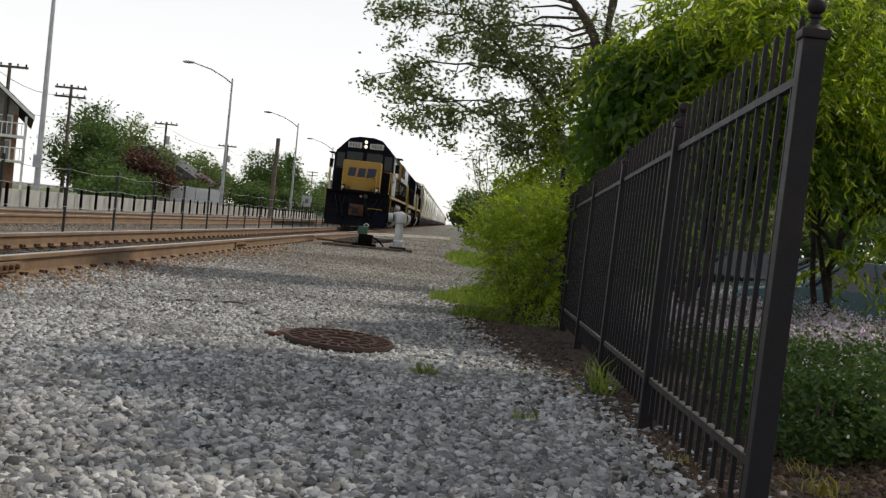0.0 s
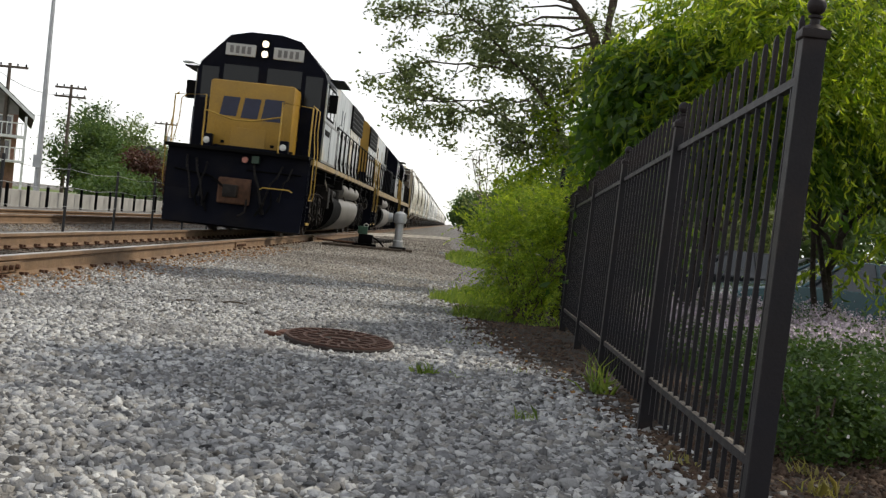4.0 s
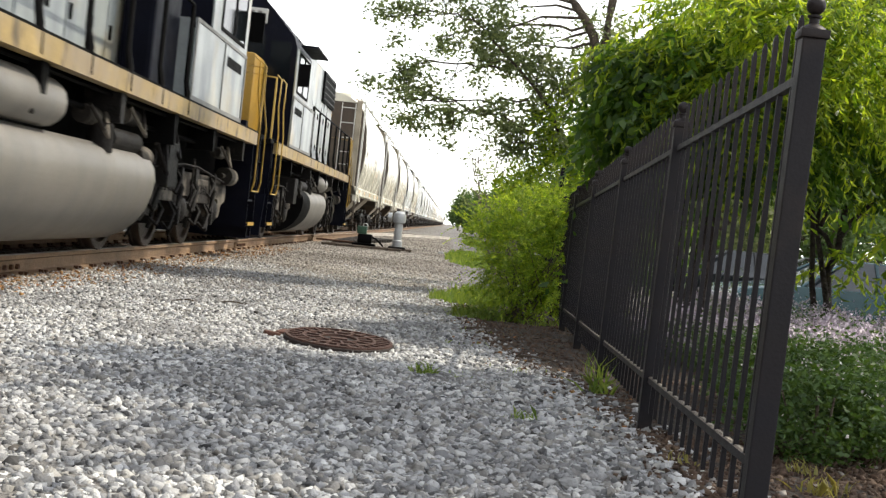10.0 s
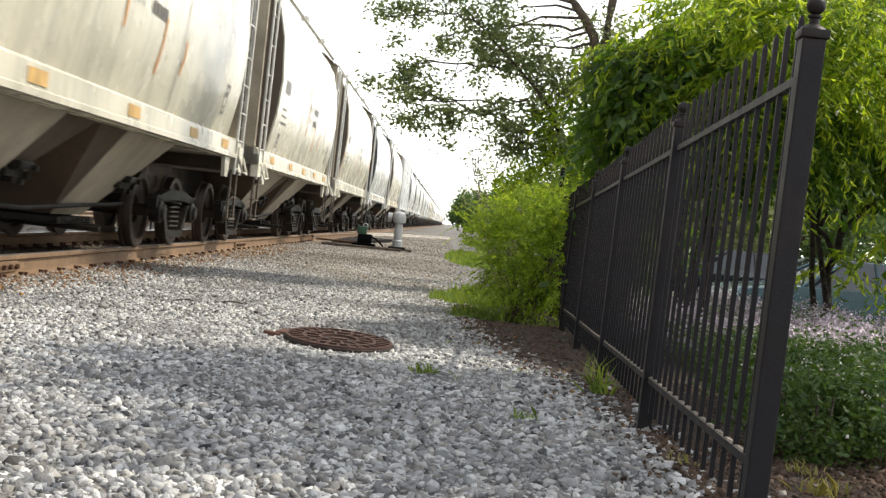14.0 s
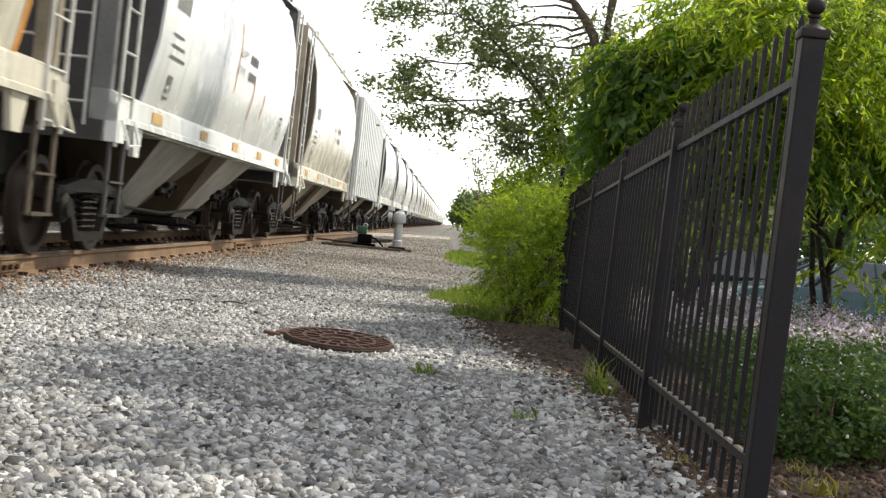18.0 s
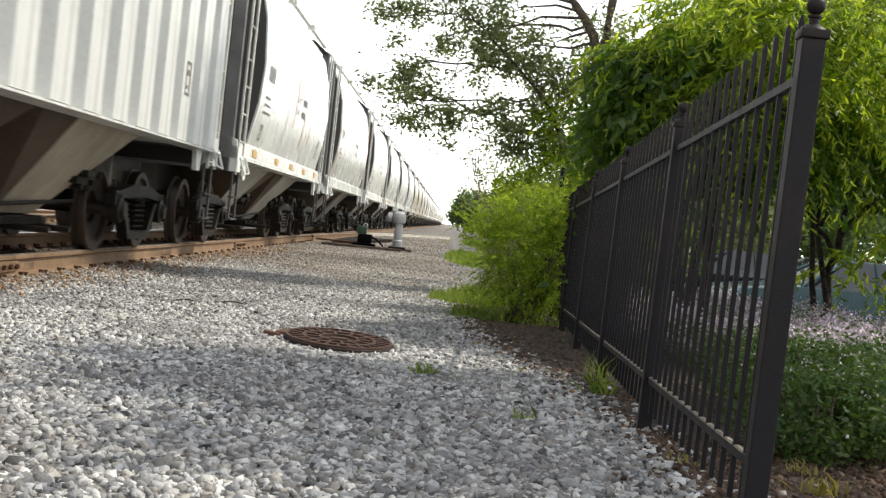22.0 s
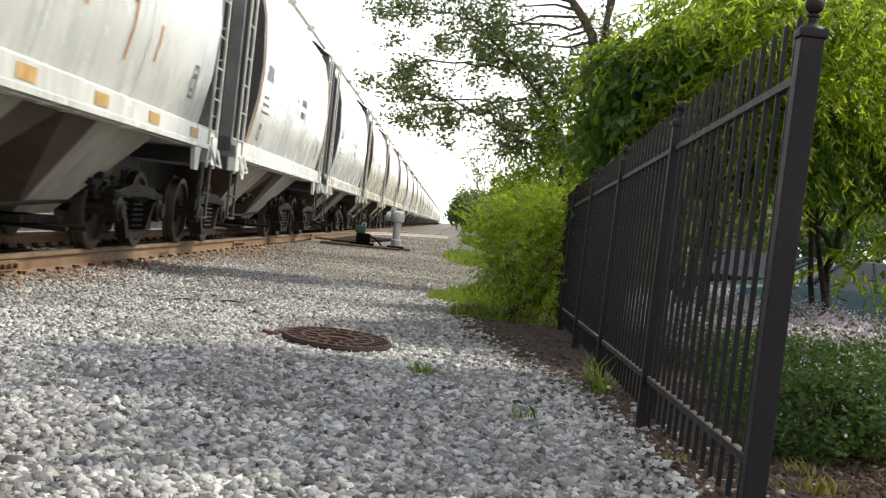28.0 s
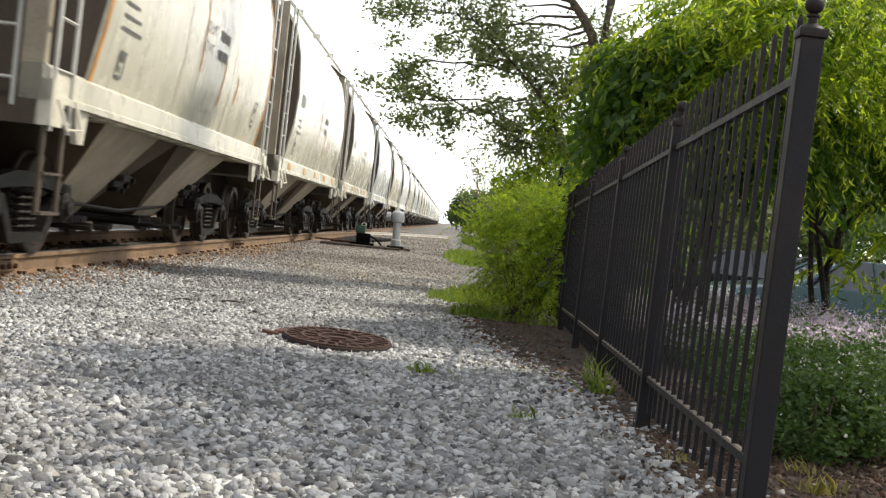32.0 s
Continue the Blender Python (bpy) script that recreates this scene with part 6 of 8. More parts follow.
    crown_part("crown", t, rng, LEAF["peach"], "fresh green leaves low on the trunk", blobs=[(-0.75, -0.2, 2.0, 0.35, 0.4, 0.5), (-1.05, 0, 1.45, 0.45, 0.4, 0.3), (-0.25, 0.0, 1.5, 0.4, 0.4, 0.5), (-0.35, 0, 2.6, 0.3, 0.3, 0.3)],
               n=5200, size=0.07, slim=0.35, droop=0.5, clumps=150, clump_r=0.09, hollow=0.1, floor=0.6)
    crown_part("crown", t, rng, LEAF["maple"], "sparse grey-green spring leaves", blobs=blobs, n=22500, size=0.062, slim=0.5, droop=0.3, clumps=760, clump_r=0.08, hollow=0.1, floor=1.72)
    return t


hedge_tree = make_hedge_tree()
hedge = make_hedge()
shrub = make_shrub()
big_tree = make_big_tree()
bare_bush = make_bare_bush()
shade_tree = make_shade_tree()


# ---- flower bed ----
def low_plant(name, label, cat, x, y, z, r, h, seed, leafm, n, flowers=None, nf=0, size=0.05):
    rng = np.random.default_rng(seed)
    t = empty(name, pose(x, y, z))
    tagged(t, label, cat, "plants of the flower bed")
    s = Shape()
    for k in range(9):
        a = rng.random() * 6.28
        s.tube([(0.3 * r * math.cos(a), 0.3 * r * math.sin(a), -0.03), (0.8 * r * math.cos(a), 0.8 * r * math.sin(a), h * 0.8)], 0.004, 4)
    part("stem", s, M["bark"], t)["kind"] = "stuff"
    crown_part("foliage", t, rng, leafm, blobs=[(0, 0, h * 0.5, r, r, h * 0.5)], n=n, size=size, slim=0.5, droop=0.05, clumps=90, clump_r=r * 0.16, hollow=0.5, floor=0.0)
    if flowers:
        crown_part("blossom", t, rng, flowers, blobs=[(0, 0, h * 0.75, r, r, h * 0.45)], n=nf, size=size * 0.5, slim=0.9, droop=-0.3, clumps=70, clump_r=r * 0.1, hollow=0.8, floor=h * 0.2)
    return t


for i, (x, y, r, h) in enumerate(((1.38, 4.3, 0.28, 0.30), (1.72, 4.5, 0.32, 0.33), (1.55, 5.0, 0.34, 0.33), (2.05, 4.9, 0.34, 0.34), (2.0, 5.6, 0.38, 0.33), (2.45, 5.6, 0.38, 0.33), (1.6, 5.9, 0.34, 0.30))):
    low_plant("bedding_plant", "low green bedding plant dotted with small white flowers", "plant", x, y, 0.02, r, h, 40 + i, LEAF["ground_leaf"], 5000, LEAF["white_flower"], 120, 0.026)
for i, (x, y, r, h) in enumerate(((2.1, 6.6, 0.4, 0.30), (2.6, 6.9, 0.45, 0.34), (3.0, 6.9, 0.45, 0.32), (2.5, 7.8, 0.45, 0.36), (3.0, 8.0, 0.5, 0.38), (3.5, 8.0, 0.5, 0.36), (3.3, 9.0, 0.5, 0.38), (3.9, 9.2, 0.5, 0.38), (2.6, 9.0, 0.4, 0.34), (3.0, 9.9, 0.5, 0.36), (3.6, 10.2, 0.5, 0.36), (1.75, 8.2, 0.4, 0.34), (2.05, 9.5, 0.4, 0.36), (2.1, 7.5, 0.4, 0.34), (2.4, 10.8, 0.5, 0.4), (2.7, 12.0, 0.5, 0.4), (3.3, 11.2, 0.5, 0.4))):
    low_plant("lilac_flower_clump", "clump of lilac flowering catmint in the bed", "plant", x, y, -0.05 - 0.008 * (y - 6), r, h * 0.84, 60 + i, LEAF["ground_leaf"], 1600, LEAF["lilac"], 3400, 0.038)


# ---- weeds and grass ----
def grass_clump(x, y, n, h, spread, seed, label="tuft of green weeds growing in the gravel", leafm=None):
    rng = np.random.default_rng(seed)
    ob_z = ground_z(x, y)
    a = rng.random(n) * 6.283
    r = spread * np.sqrt(rng.random(n))
    p = np.stack([r * np.cos(a), r * np.sin(a), np.full(n, -0.01)], axis=1)
    lean = rng.normal(size=(n, 3)) * 0.45
    lean[:, 2] = 1
    lean /= np.linalg.norm(lean, axis=1)[:, None]
    ln = h * (0.4 + 0.8 * rng.random(n))[:, None]
    w = np.cross(lean, rng.normal(size=(n, 3)))
    w /= np.linalg.norm(w, axis=1)[:, None]
    wd = 0.0025 + 0.012 * h
    bend = rng.normal(size=(n, 3)) * 0.25 * ln
    bend[:, 2] = -0.1 * ln[:, 0]
    v = np.stack([p - w * wd, p + w * wd, p + lean * ln * 0.6 + w * wd * 0.7, p + lean * ln + bend, p + lean * ln * 0.6 - w * wd * 0.7], axis=1).reshape(-1, 3)
    ob = new("weed_tuft", quads_mesh("weed_tuft", v, n, leafm or LEAF["grass"]))
    ob.matrix_basis = pose(x, y, ob_z)
    tagged(ob, label, "weed", "weeds in the gravel", "stuff")
    return ob


for i, (x, y, n, h, sp) in enumerate(((-0.03, 5.9, 60, 0.10, 0.05), (0.80, 5.75, 34, 0.24, 0.06), (0.37, 4.65, 30, 0.07, 0.06), (0.12, 5.95, 20, 0.05, 0.1), (0.45, 6.6, 14, 0.05, 0.2),
                                      (0.25, 8.0, 16, 0.05, 0.2), (0.3, 9.2, 20, 0.05, 0.25))):
    grass_clump(x, y, n, h, sp, 100 + i)
for i, (x, y, n, h, sp) in enumerate(((1.25, 3.97, 34, 0.08, 0.05), (1.20, 3.62, 60, 0.09, 0.07), (0.83, 3.92, 14, 0.07, 0.05))):
    grass_clump(x, y, n, h, sp, 130 + i, "sparse tuft of dry yellow grass on the mulch", LEAF["dry_grass"])
for i, (x, y, n, h, sp) in enumerate(((0.30, 11.3, 200, 0.15, 0.18), (0.52, 11.25, 200, 0.13, 0.2), (0.40, 11.6, 240, 0.17, 0.2), (0.9, 11.1, 90, 0.11, 0.2))):
    grass_clump(x, y, n, h, sp, 140 + i, "soft green grass at the foot of the shrub")


def grass_strip():
    rng = np.random.default_rng(9)
    n = 60000
    y = 12.2 + 68 * rng.random(n) ** 1.7
    x = -0.3 + 3.4 * rng.random(n)
    grow = np.zeros(n)
    for cx, cy, rx, ry in ((0.35, 13.7, 0.4, 0.7), (1.2, 15.0, 0.9, 1.6), (0.75, 31, 0.55, 5.0), (1.9, 24, 0.8, 6.0), (2.3, 40, 0.9, 9.0), (1.6, 58, 0.5, 9.0)):
        grow = np.maximum(grow, np.exp(-((x - cx) / rx) ** 2 - ((y - cy) / ry) ** 2))
    keep = grow > 0.2 + 0.35 * rng.random(n)
    x, y = x[keep], y[keep]
    n = len(x)
    p = np.stack([x, y, np.full(n, -0.135)], axis=1)
    lean = rng.normal(size=(n, 3)) * 0.4
    lean[:, 2] = 1
    ln = (0.05 + 0.08 * rng.random(n))[:, None] * (1 + 0.012 * (y - 13))[:, None]
    w = np.stack([np.ones(n), np.zeros(n), np.zeros(n)], axis=1) * (0.010 + 0.0013 * (y - 13))[:, None]
    v = np.stack([p - w, p + w, p + lean * ln], axis=1).reshape(-1, 3)
    ob = new("verge_grass", quads_mesh("verge_grass", v, n, LEAF["grass"]))
    tagged(ob, "strip of bright green grass along the gravel path", "grass", kind="stuff")


grass_strip()


# ---- trees along the far line and across the road ----
def clump_tree(name, label, x, y, h, w, seed, leafm, trunk_h=None, n=2600, size=None, z0=-0.13, round_=1.0):
    rng = np.random.default_rng(seed)
    t = empty(name, pose(x, y, z0))
    tagged(t, label, "tree", "trees beyond the tracks")
    th = h * 0.10 if trunk_h is None else trunk_h
    s = Shape()
    s.tube([(0, 0, -0.3), (0.02 * h, 0, th), (0, 0.02 * h, h * 0.75)], [0.03 * h, 0.022 * h, 0.006 * h], 7)
    for k in range(5):
        a = k * 1.26 + rng.random()
        s.tube([(0, 0, th + k * 0.06 * h), (0.3 * w * math.cos(a), 0.3 * w * math.sin(a), th + (0.18 + 0.06 * k) * h)], [0.012 * h, 0.005 * h], 5)
    part("trunk", s, M["bark"], t)
    blobs = []
    for k in range(9):
        a, q = rng.random() * 6.28, rng.random()
        zz = th + (h - th) * (0.15 + 0.75 * q)
        rr = w * 0.5 * (0.62 - 0.35 * abs(q - 0.4)) * round_
        blobs.append((rr * 0.75 * math.cos(a), rr * 0.75 * math.sin(a), zz, rr * 0.8, rr * 0.8, (h - th) * 0.2))
    crown_part("crown", t, rng, leafm, blobs=blobs, n=n, size=size or h * 0.05, slim=0.6, droop=0.2, clumps=170, clump_r=w * 0.06, hollow=0.35, floor=th * 0.5)
    return t


FAR = [(-20.5, 75, 1.6, 5.0, "far"), (-22.5, 84, 2.0, 6.0, "far"), (-24.5, 88, 3.4, 6.0, "far"), (-22.0, 104, 2.2, 6.0, "far"), (-23.0, 112, 3.0, 6.0, "plum"), (-22.5, 140, 2.4, 7.0, "far"), (-23.0, 165, 3.2, 7.0, "far"), (-22.5, 190, 3.6, 8.0, "far"), (-22.0, 215, 4.0, 9.0, "far"), (-21.0, 250, 4.4, 9.0, "far"), (-33, 110, 8.0, 8.0, "far"), (-34, 125, 8.0, 8.0, "far_pale"), (-27.0, 92, 6.4, 6.0, "far"), (-26.5, 90, 5.2, 5.5, "far"), (-25.5, 98, 4.2, 6.5, "plum"), (-23.6, 96, 3.6, 5.0, "plum"), (-28.0, 112, 7.6, 7.0, "far_pale"), (-30, 104, 6.4, 6.0, "far"),
       (-26.5, 120, 4.6, 6.0, "far"), (-27.5, 138, 5.6, 7.5, "far_pale"), (-25.0, 126, 3.4, 5.0, "far"), (-30, 150, 7.0, 8.0, "far_pale"), (-27, 150, 4.4, 7.0, "far"), (-25.5, 158, 3.6, 6.0, "far"),
       (-26.0, 172, 10.2, 8.0, "far"), (-24.0, 178, 8.6, 6.5, "far"), (-28, 185, 7.5, 8.0, "far"), (-26, 205, 6.2, 9.0, "far"), (-28, 225, 8.4, 9.0, "far_pale"), (-24, 232, 5.6, 8.0, "far"), (-27, 260, 8.2, 10.0, "far"), (-25, 290, 7.0, 10.0, "far"),
       (-30, 320, 9.5, 12.0, "far"), (-22, 330, 6.0, 9.0, "far"), (-26, 370, 9.0, 12.0, "far"), (-22, 420, 8.5, 12.0, "far")]
for i, (x, y, h, w, lf) in enumerate(FAR):
    clump_tree("plum_tree" if lf == "plum" else "roadside_tree", "dark red leaved ornamental tree beyond the road" if lf == "plum" else "green leafy tree beyond the road", x, y, h, w, 200 + i, LEAF[lf], n=4200 if y < 190 else 2200, size=0.15 + y * 0.0011)
RIGHT = [(2.1, 125, 3.9, 3.6, "far"), (2.9, 150, 5.0, 5.0, "far"), (1.9, 180, 4.6, 4.6, "far"), (3.4, 110, 4.0, 4.0, "far"), (6.0, 33, 4.0, 3.6, "far"), (8.2, 34, 4.6, 4.0, "far"), (10.2, 33, 4.6, 4.0, "far"), (12.4, 35, 4.6, 4.2, "far"), (14.6, 36, 5.0, 4.4, "far"), (7.2, 40, 5.4, 4.6, "far"), (11.5, 41, 5.6, 4.8, "far"), (3.0, 24, 2.0, 2.0, "maple"), (3.7, 30, 3.2, 3.0, "far_pale"), (4.5, 38, 4.0, 3.6, "far_pale"), (3.4, 34, 2.2, 2.6, "shrub"), (3.2, 46, 2.4, 3.0, "far"), (4.4, 55, 3.6, 4.0, "far"), (4.4, 72, 3.6, 4.2, "far"), (5.2, 95, 4.6, 5.5, "far"), (4.6, 120, 4.4, 5.0, "far"), (4.4, 150, 4.8, 5.0, "far"), (4.6, 190, 5.0, 6.0, "far"), (5.4, 240, 6.0, 7.0, "far"),
         (6.2, 28, 4.2, 4.0, "maple"), (7.5, 36, 5.0, 5.0, "far"), (9.5, 30, 5.0, 5.0, "far"), (12.5, 38, 6.0, 6.0, "far"), (17, 45, 7.0, 8.0, "far"), (9.0, 48, 6.0, 6.0, "far"), (14, 60, 8.0, 9.0, "far"), (22, 55, 8.0, 9.0, "far")]
for i, (x, y, h, w, lf) in enumerate(RIGHT):
    clump_tree("lineside_tree", "leafy tree growing along the garden side of the line", x, y, h, w, 300 + i, LEAF[lf], trunk_h=h * 0.06, n=5600 if 20 < y < 62 else 3000, size=0.11 + y * 0.0013)


# ---- loose stones ----
def stones(name, n, xr, yr, size, seed, mat_, label, keep=None, sink=0.35, worn=False):
    rng = np.random.default_rng(seed)
    y = yr[0] + (yr[1] - yr[0]) * rng.random(n)
    x = xr[0] + (xr[1] - xr[0]) * rng.random(n)
    if keep is not None:
        k = keep(x, y, rng)
        x, y = x[k], y[k]
        n = len(x)
    g = np.array([ground_z(a, b) + 0.012 * noise.noise((a * 1.3, b * 1.3, 0)) * (1 if abs(a) < 4 and b < 60 else 0) for a, b in zip(x.tolist(), y.tolist())])
    base = np.array([(1, 0, 0), (-1, 0, 0), (0, 1, 0), (0, -1, 0), (0, 0, 1), (0, 0, -1)], dtype=float)
    v = base[None] * (1 + 0.0 * rng.random((n, 6, 1))) + rng.normal(size=(n, 6, 3)) * 0.26
    nv, nf, fv = 6, 8, 3
    if worn:
        nv, nf, fv = 8, 6, 4
        base = np.array([(a, b, c) for c in (-1, 1) for b in (-1, 1) for a in (-1, 1)], dtype=float) * 0.72
        base[4:, :2] *= 0.78
        v = base[None] + rng.normal(size=(n, 8, 3)) * 0.17
    r = size[0] + (size[1] - size[0]) * rng.random(n) ** 1.8
    sc = np.stack([r * (0.8 + 0.5 * rng.random(n)), r * (0.7 + 0.4 * rng.random(n)), r * (0.30 + 0.28 * rng.random(n))], axis=1)
    v = v * sc[:, None, :]
    q = rng.normal(size=(n, 4)) * np.array([1, 0.28, 0.28, 1])
    q /= np.linalg.norm(q, axis=1)[:, None]
    w_, a_, b_, c_ = q.T
    R = np.stack([1 - 2 * (b_ * b_ + c_ * c_), 2 * (a_ * b_ - c_ * w_), 2 * (a_ * c_ + b_ * w_), 2 * (a_ * b_ + c_ * w_), 1 - 2 * (a_ * a_ + c_ * c_), 2 * (b_ * c_ - a_ * w_), 2 * (a_ * c_ - b_ * w_), 2 * (b_ * c_ + a_ * w_), 1 - 2 * (a_ * a_ + b_ * b_)], axis=1).reshape(n, 3, 3)
    v = np.einsum("nij,nkj->nki", R, v)
    v += np.stack([x, y, g + sc[:, 2] * (0.5 - sink)], axis=1)[:, None, :]
    f0 = np.array([(0, 2, 4), (2, 1, 4), (1, 3, 4), (3, 0, 4), (2, 0, 5), (1, 2, 5), (3, 1, 5), (0, 3, 5)])
    if worn:
        f0 = np.array([(0, 2, 3, 1), (4, 5, 7, 6), (0, 1, 5, 4), (2, 6, 7, 3), (0, 4, 6, 2), (1, 3, 7, 5)])
    f = (f0[None] + nv * np.arange(n)[:, None, None]).reshape(-1, fv)
    me = bpy.data.meshes.new(name)
    me.vertices.add(nv * n)
    me.vertices.foreach_set("co", v.astype(np.float32).ravel())
    me.loops.add(24 * n)
    me.loops.foreach_set("vertex_index", f.astype(np.int32).ravel())
    me.polygons.add(nf * n)
    me.polygons.foreach_set("loop_start", np.arange(0, 24 * n, fv, dtype=np.int32))
    me.update(calc_edges=True)
    me.materials.append(mat_)
    ob = new(name, me)
    tagged(ob, label, "gravel", kind="stuff")
    return ob


STONE = island_mat("limestone chips", [(0.06, 0.061, 0.065), (0.26, 0.263, 0.272), (0.45, 0.454, 0.464), (0.66, 0.658, 0.65), (0.31, 0.295, 0.27), (0.17, 0.168, 0.168), (0.55, 0.55, 0.552)], 0.9, 0.5, 140.0, patch=(0.8, (0.15, 0.145, 0.145), 0.45))
DARKSTONE = island_mat("dark pebbles", [(0.03, 0.03, 0.033), (0.06, 0.058, 0.056), (0.09, 0.08, 0.07)], 0.8, 0.3, 90.0)
STONE_FAR = island_mat("dusty limestone chips", [(0.15, 0.135, 0.12), (0.29, 0.265, 0.235), (0.40, 0.375, 0.335), (0.23, 0.19, 0.15)], 0.9, 0.4, 90.0, patch=(0.3, (0.13, 0.11, 0.095), 0.6))
BED = island_mat("oily track ballast", [(0.045, 0.035, 0.027), (0.08, 0.062, 0.046), (0.12, 0.098, 0.078), (0.06, 0.05, 0.042)], 0.9, 0.4, 90.0)
BALLAST = island_mat("brown stained ballast", [(0.13, 0.10, 0.075), (0.22, 0.17, 0.13), (0.28, 0.25, 0.21), (0.17, 0.15, 0.14)], 0.9, 0.4, 90.0)
CHIP = island_mat("bark mulch chips", [(0.045, 0.028, 0.02), (0.075, 0.045, 0.03), (0.12, 0.085, 0.06)], 0.95, 0.3, 60.0)


def soil_edge(y):
    """Where the gravel gives way to the bare soil along the fence."""
    return np.interp(y, [2.5, 4.0, 5.3, 6.2, 7.1, 8.5, 10.0, 12.5, 16], [0.74, 0.78, 0.76, 0.66, 0.52, 0.36, 0.24, 0.18, 0.2])


def in_view(pad):
    return lambda x, y, rng: (np.abs(x) < 0.375 * y + pad) & (x < soil_edge(y) + 0.13 * rng.normal(size=len(x)))


stones("gravel", 88000, (-3.2, 1.1), (2.3, 8.0), (0.005, 0.025), 1, STONE, "loose grey crushed stone near the fence", in_view(0.15), worn=True)
stones("gravel", 72000, (-3.75, 0.9), (8.0, 20.0), (0.009, 0.026), 2, STONE, "loose grey crushed stone along the path", lambda x, y, rng: in_view(0.2)(x, y, rng) & (rng.random(len(x)) > (y - 12) / 7 + 0.25 * np.sin(x * 2.1 + y)), worn=True)
stones("gravel", 26000, (-3.75, 0.95), (-3.0, 10.0), (0.010, 0.028), 33, STONE, "loose grey crushed stone round the camera stand", lambda x, y, rng: (x < soil_edge(y)) & ~in_view(0.0)(x, np.maximum(y, 0.01), rng) | (y < 2.3) & (x < 0.8))
stones("gravel", 1700, (-3.2, 0.8), (2.6, 14.0), (0.009, 0.026), 31, DARKSTONE, "dark pebbles scattered in the gravel", in_view(0.1), worn=True)
stones("gravel", 30000, (-3.75, 0.4), (9.5, 19.0), (0.010, 0.028), 32, STONE_FAR, "dusty tan stones scattered in the gravel", lambda x, y, rng: in_view(0.1)(x, y, rng) & (rng.random(len(x)) < (y - 10) / 7 + 0.2 * np.sin(x * 1.7 - y)))
stones("gravel", 27000, (-3.75, 0.7), (18.0, 34.0), (0.014, 0.034), 3, STONE_FAR, "loose tan and grey crushed stone by the track", in_view(0.2))
stones("gravel", 22000, (-3.75, 0.5), (34.0, 80.0), (0.02, 0.05), 23, STONE_FAR, "tan and grey crushed stone far along the path", in_view(0.2))
stones("track_ballast", 16000, (-5.3, -3.72), (5.0, 30.0), (0.016, 0.04), 41, BED, "dark oily ballast stones between the rails", lambda x, y, rng: x > -0.375 * y - 0.3)
stones("track_ballast", 15000, (-6.4, -3.35), (6.0, 30.0), (0.016, 0.04), 4, BALLAST, "rust-stained ballast stones between the ties", lambda x, y, rng: (x > -0.375 * y - 0.3) & ((x < -5.3) | (x > -3.7)))
stones("track_ballast", 9000, (-11.0, -7.2), (18.0, 45.0), (0.02, 0.045), 5, BALLAST, "ballast stones of the far track", lambda x, y, rng: x > -0.375 * y - 0.3)
stones("mulch", 34000, (0.2, 3.2), (2.6, 13.0), (0.006, 0.02), 6, CHIP, "dark bark mulch under the fence and plants", lambda x, y, rng: x > soil_edge(y) - 0.22 * rng.random(len(x)) ** 2, -0.1)

stones("mulch", 15000, (0.8, 2.3), (2.5, 4.6), (0.006, 0.022), 61, CHIP, "dark bark mulch at the edge of the flower bed", None, -0.1)
stones("mulch", 700, (0.8, 2.3), (2.5, 4.6), (0.008, 0.02), 62, STONE_FAR, "pale chips scattered on the mulch", None, -0.1)


# ---- ground covers ----
def sheet(name, x0, x1, y0, y1, dz, m, label, cat, nx=12, ny=24, level=None):
    s = Shape()
    for j in range(ny + 1):
        for i in range(nx + 1):
            x, y = x0 + (x1 - x0) * i / nx, y0 + (y1 - y0) * j / ny
            s.v.append((x, y, (ground_z(x, y) if level is None else level) + dz))
    for j in range(ny):
        for i in range(nx):
            a = j * (nx + 1) + i
            s.f.append((a, a + 1, a + nx + 2, a + nx + 1))
    return tagged(part(name, s, m), label, cat, kind="structure")


def soil_strip():
    s = Shape()
    ny = 60
    for j in range(ny + 1):
        y = 2.4 + 11.6 * j / ny
        e = float(soil_edge(y)) + 0.10 * noise.noise((y * 2.1, 5.0, 0))
        for k in range(7):
            x = e + (1.0 + 0.03 * y - e) * k / 6
            s.v.append((x, y, ground_z(x, y) + 0.012 * noise.noise((x * 1.3, y * 1.3, 0)) + (0.005 if k else -0.004)))
    for j in range(ny):
        for k in range(6):
            a = j * 7 + k
            s.f.append((a, a + 1, a + 8, a + 7))
    tagged(part("soil_strip", s, M["soil"]), "bare brown soil along the foot of the fence", "ground", kind="structure")


soil_strip()
M["track_bed"] = mat("dark oily track bed", (0.075, 0.058, 0.043), 0.95, 0, 0.5, 2.0, 0.8, 40.0)
sheet("track_bed", TRACK_X - 0.85, TRACK_X + 0.85, -20, 80, 0.006, M["track_bed"], "dark oily bed of the near track between the rails", "track bed", 2, 40, -0.128)
sheet("flower_bed_soil", 0.95, 4.35, 1.0, 13.0, 0.006, M["soil"], "dark mulched soil of the garden bed", "ground", 14, 40)
M["lawn"] = mat("rough mown grass", (0.09, 0.15, 0.03), 0.95, 0, 0.45, 0.8, 0.8, 30.0, color2=(0.15, 0.18, 0.05))
sheet("road", -24.0, -14.9, -40, 500, 0.02, M["asphalt"], "grey asphalt road beyond the tracks", "road", 2, 30, -0.128)
sheet("lawn", -70.0, -24.3, -40, 500, 0.03, M["lawn"], "mown grass beyond the road", "lawn", 2, 30, -0.128)
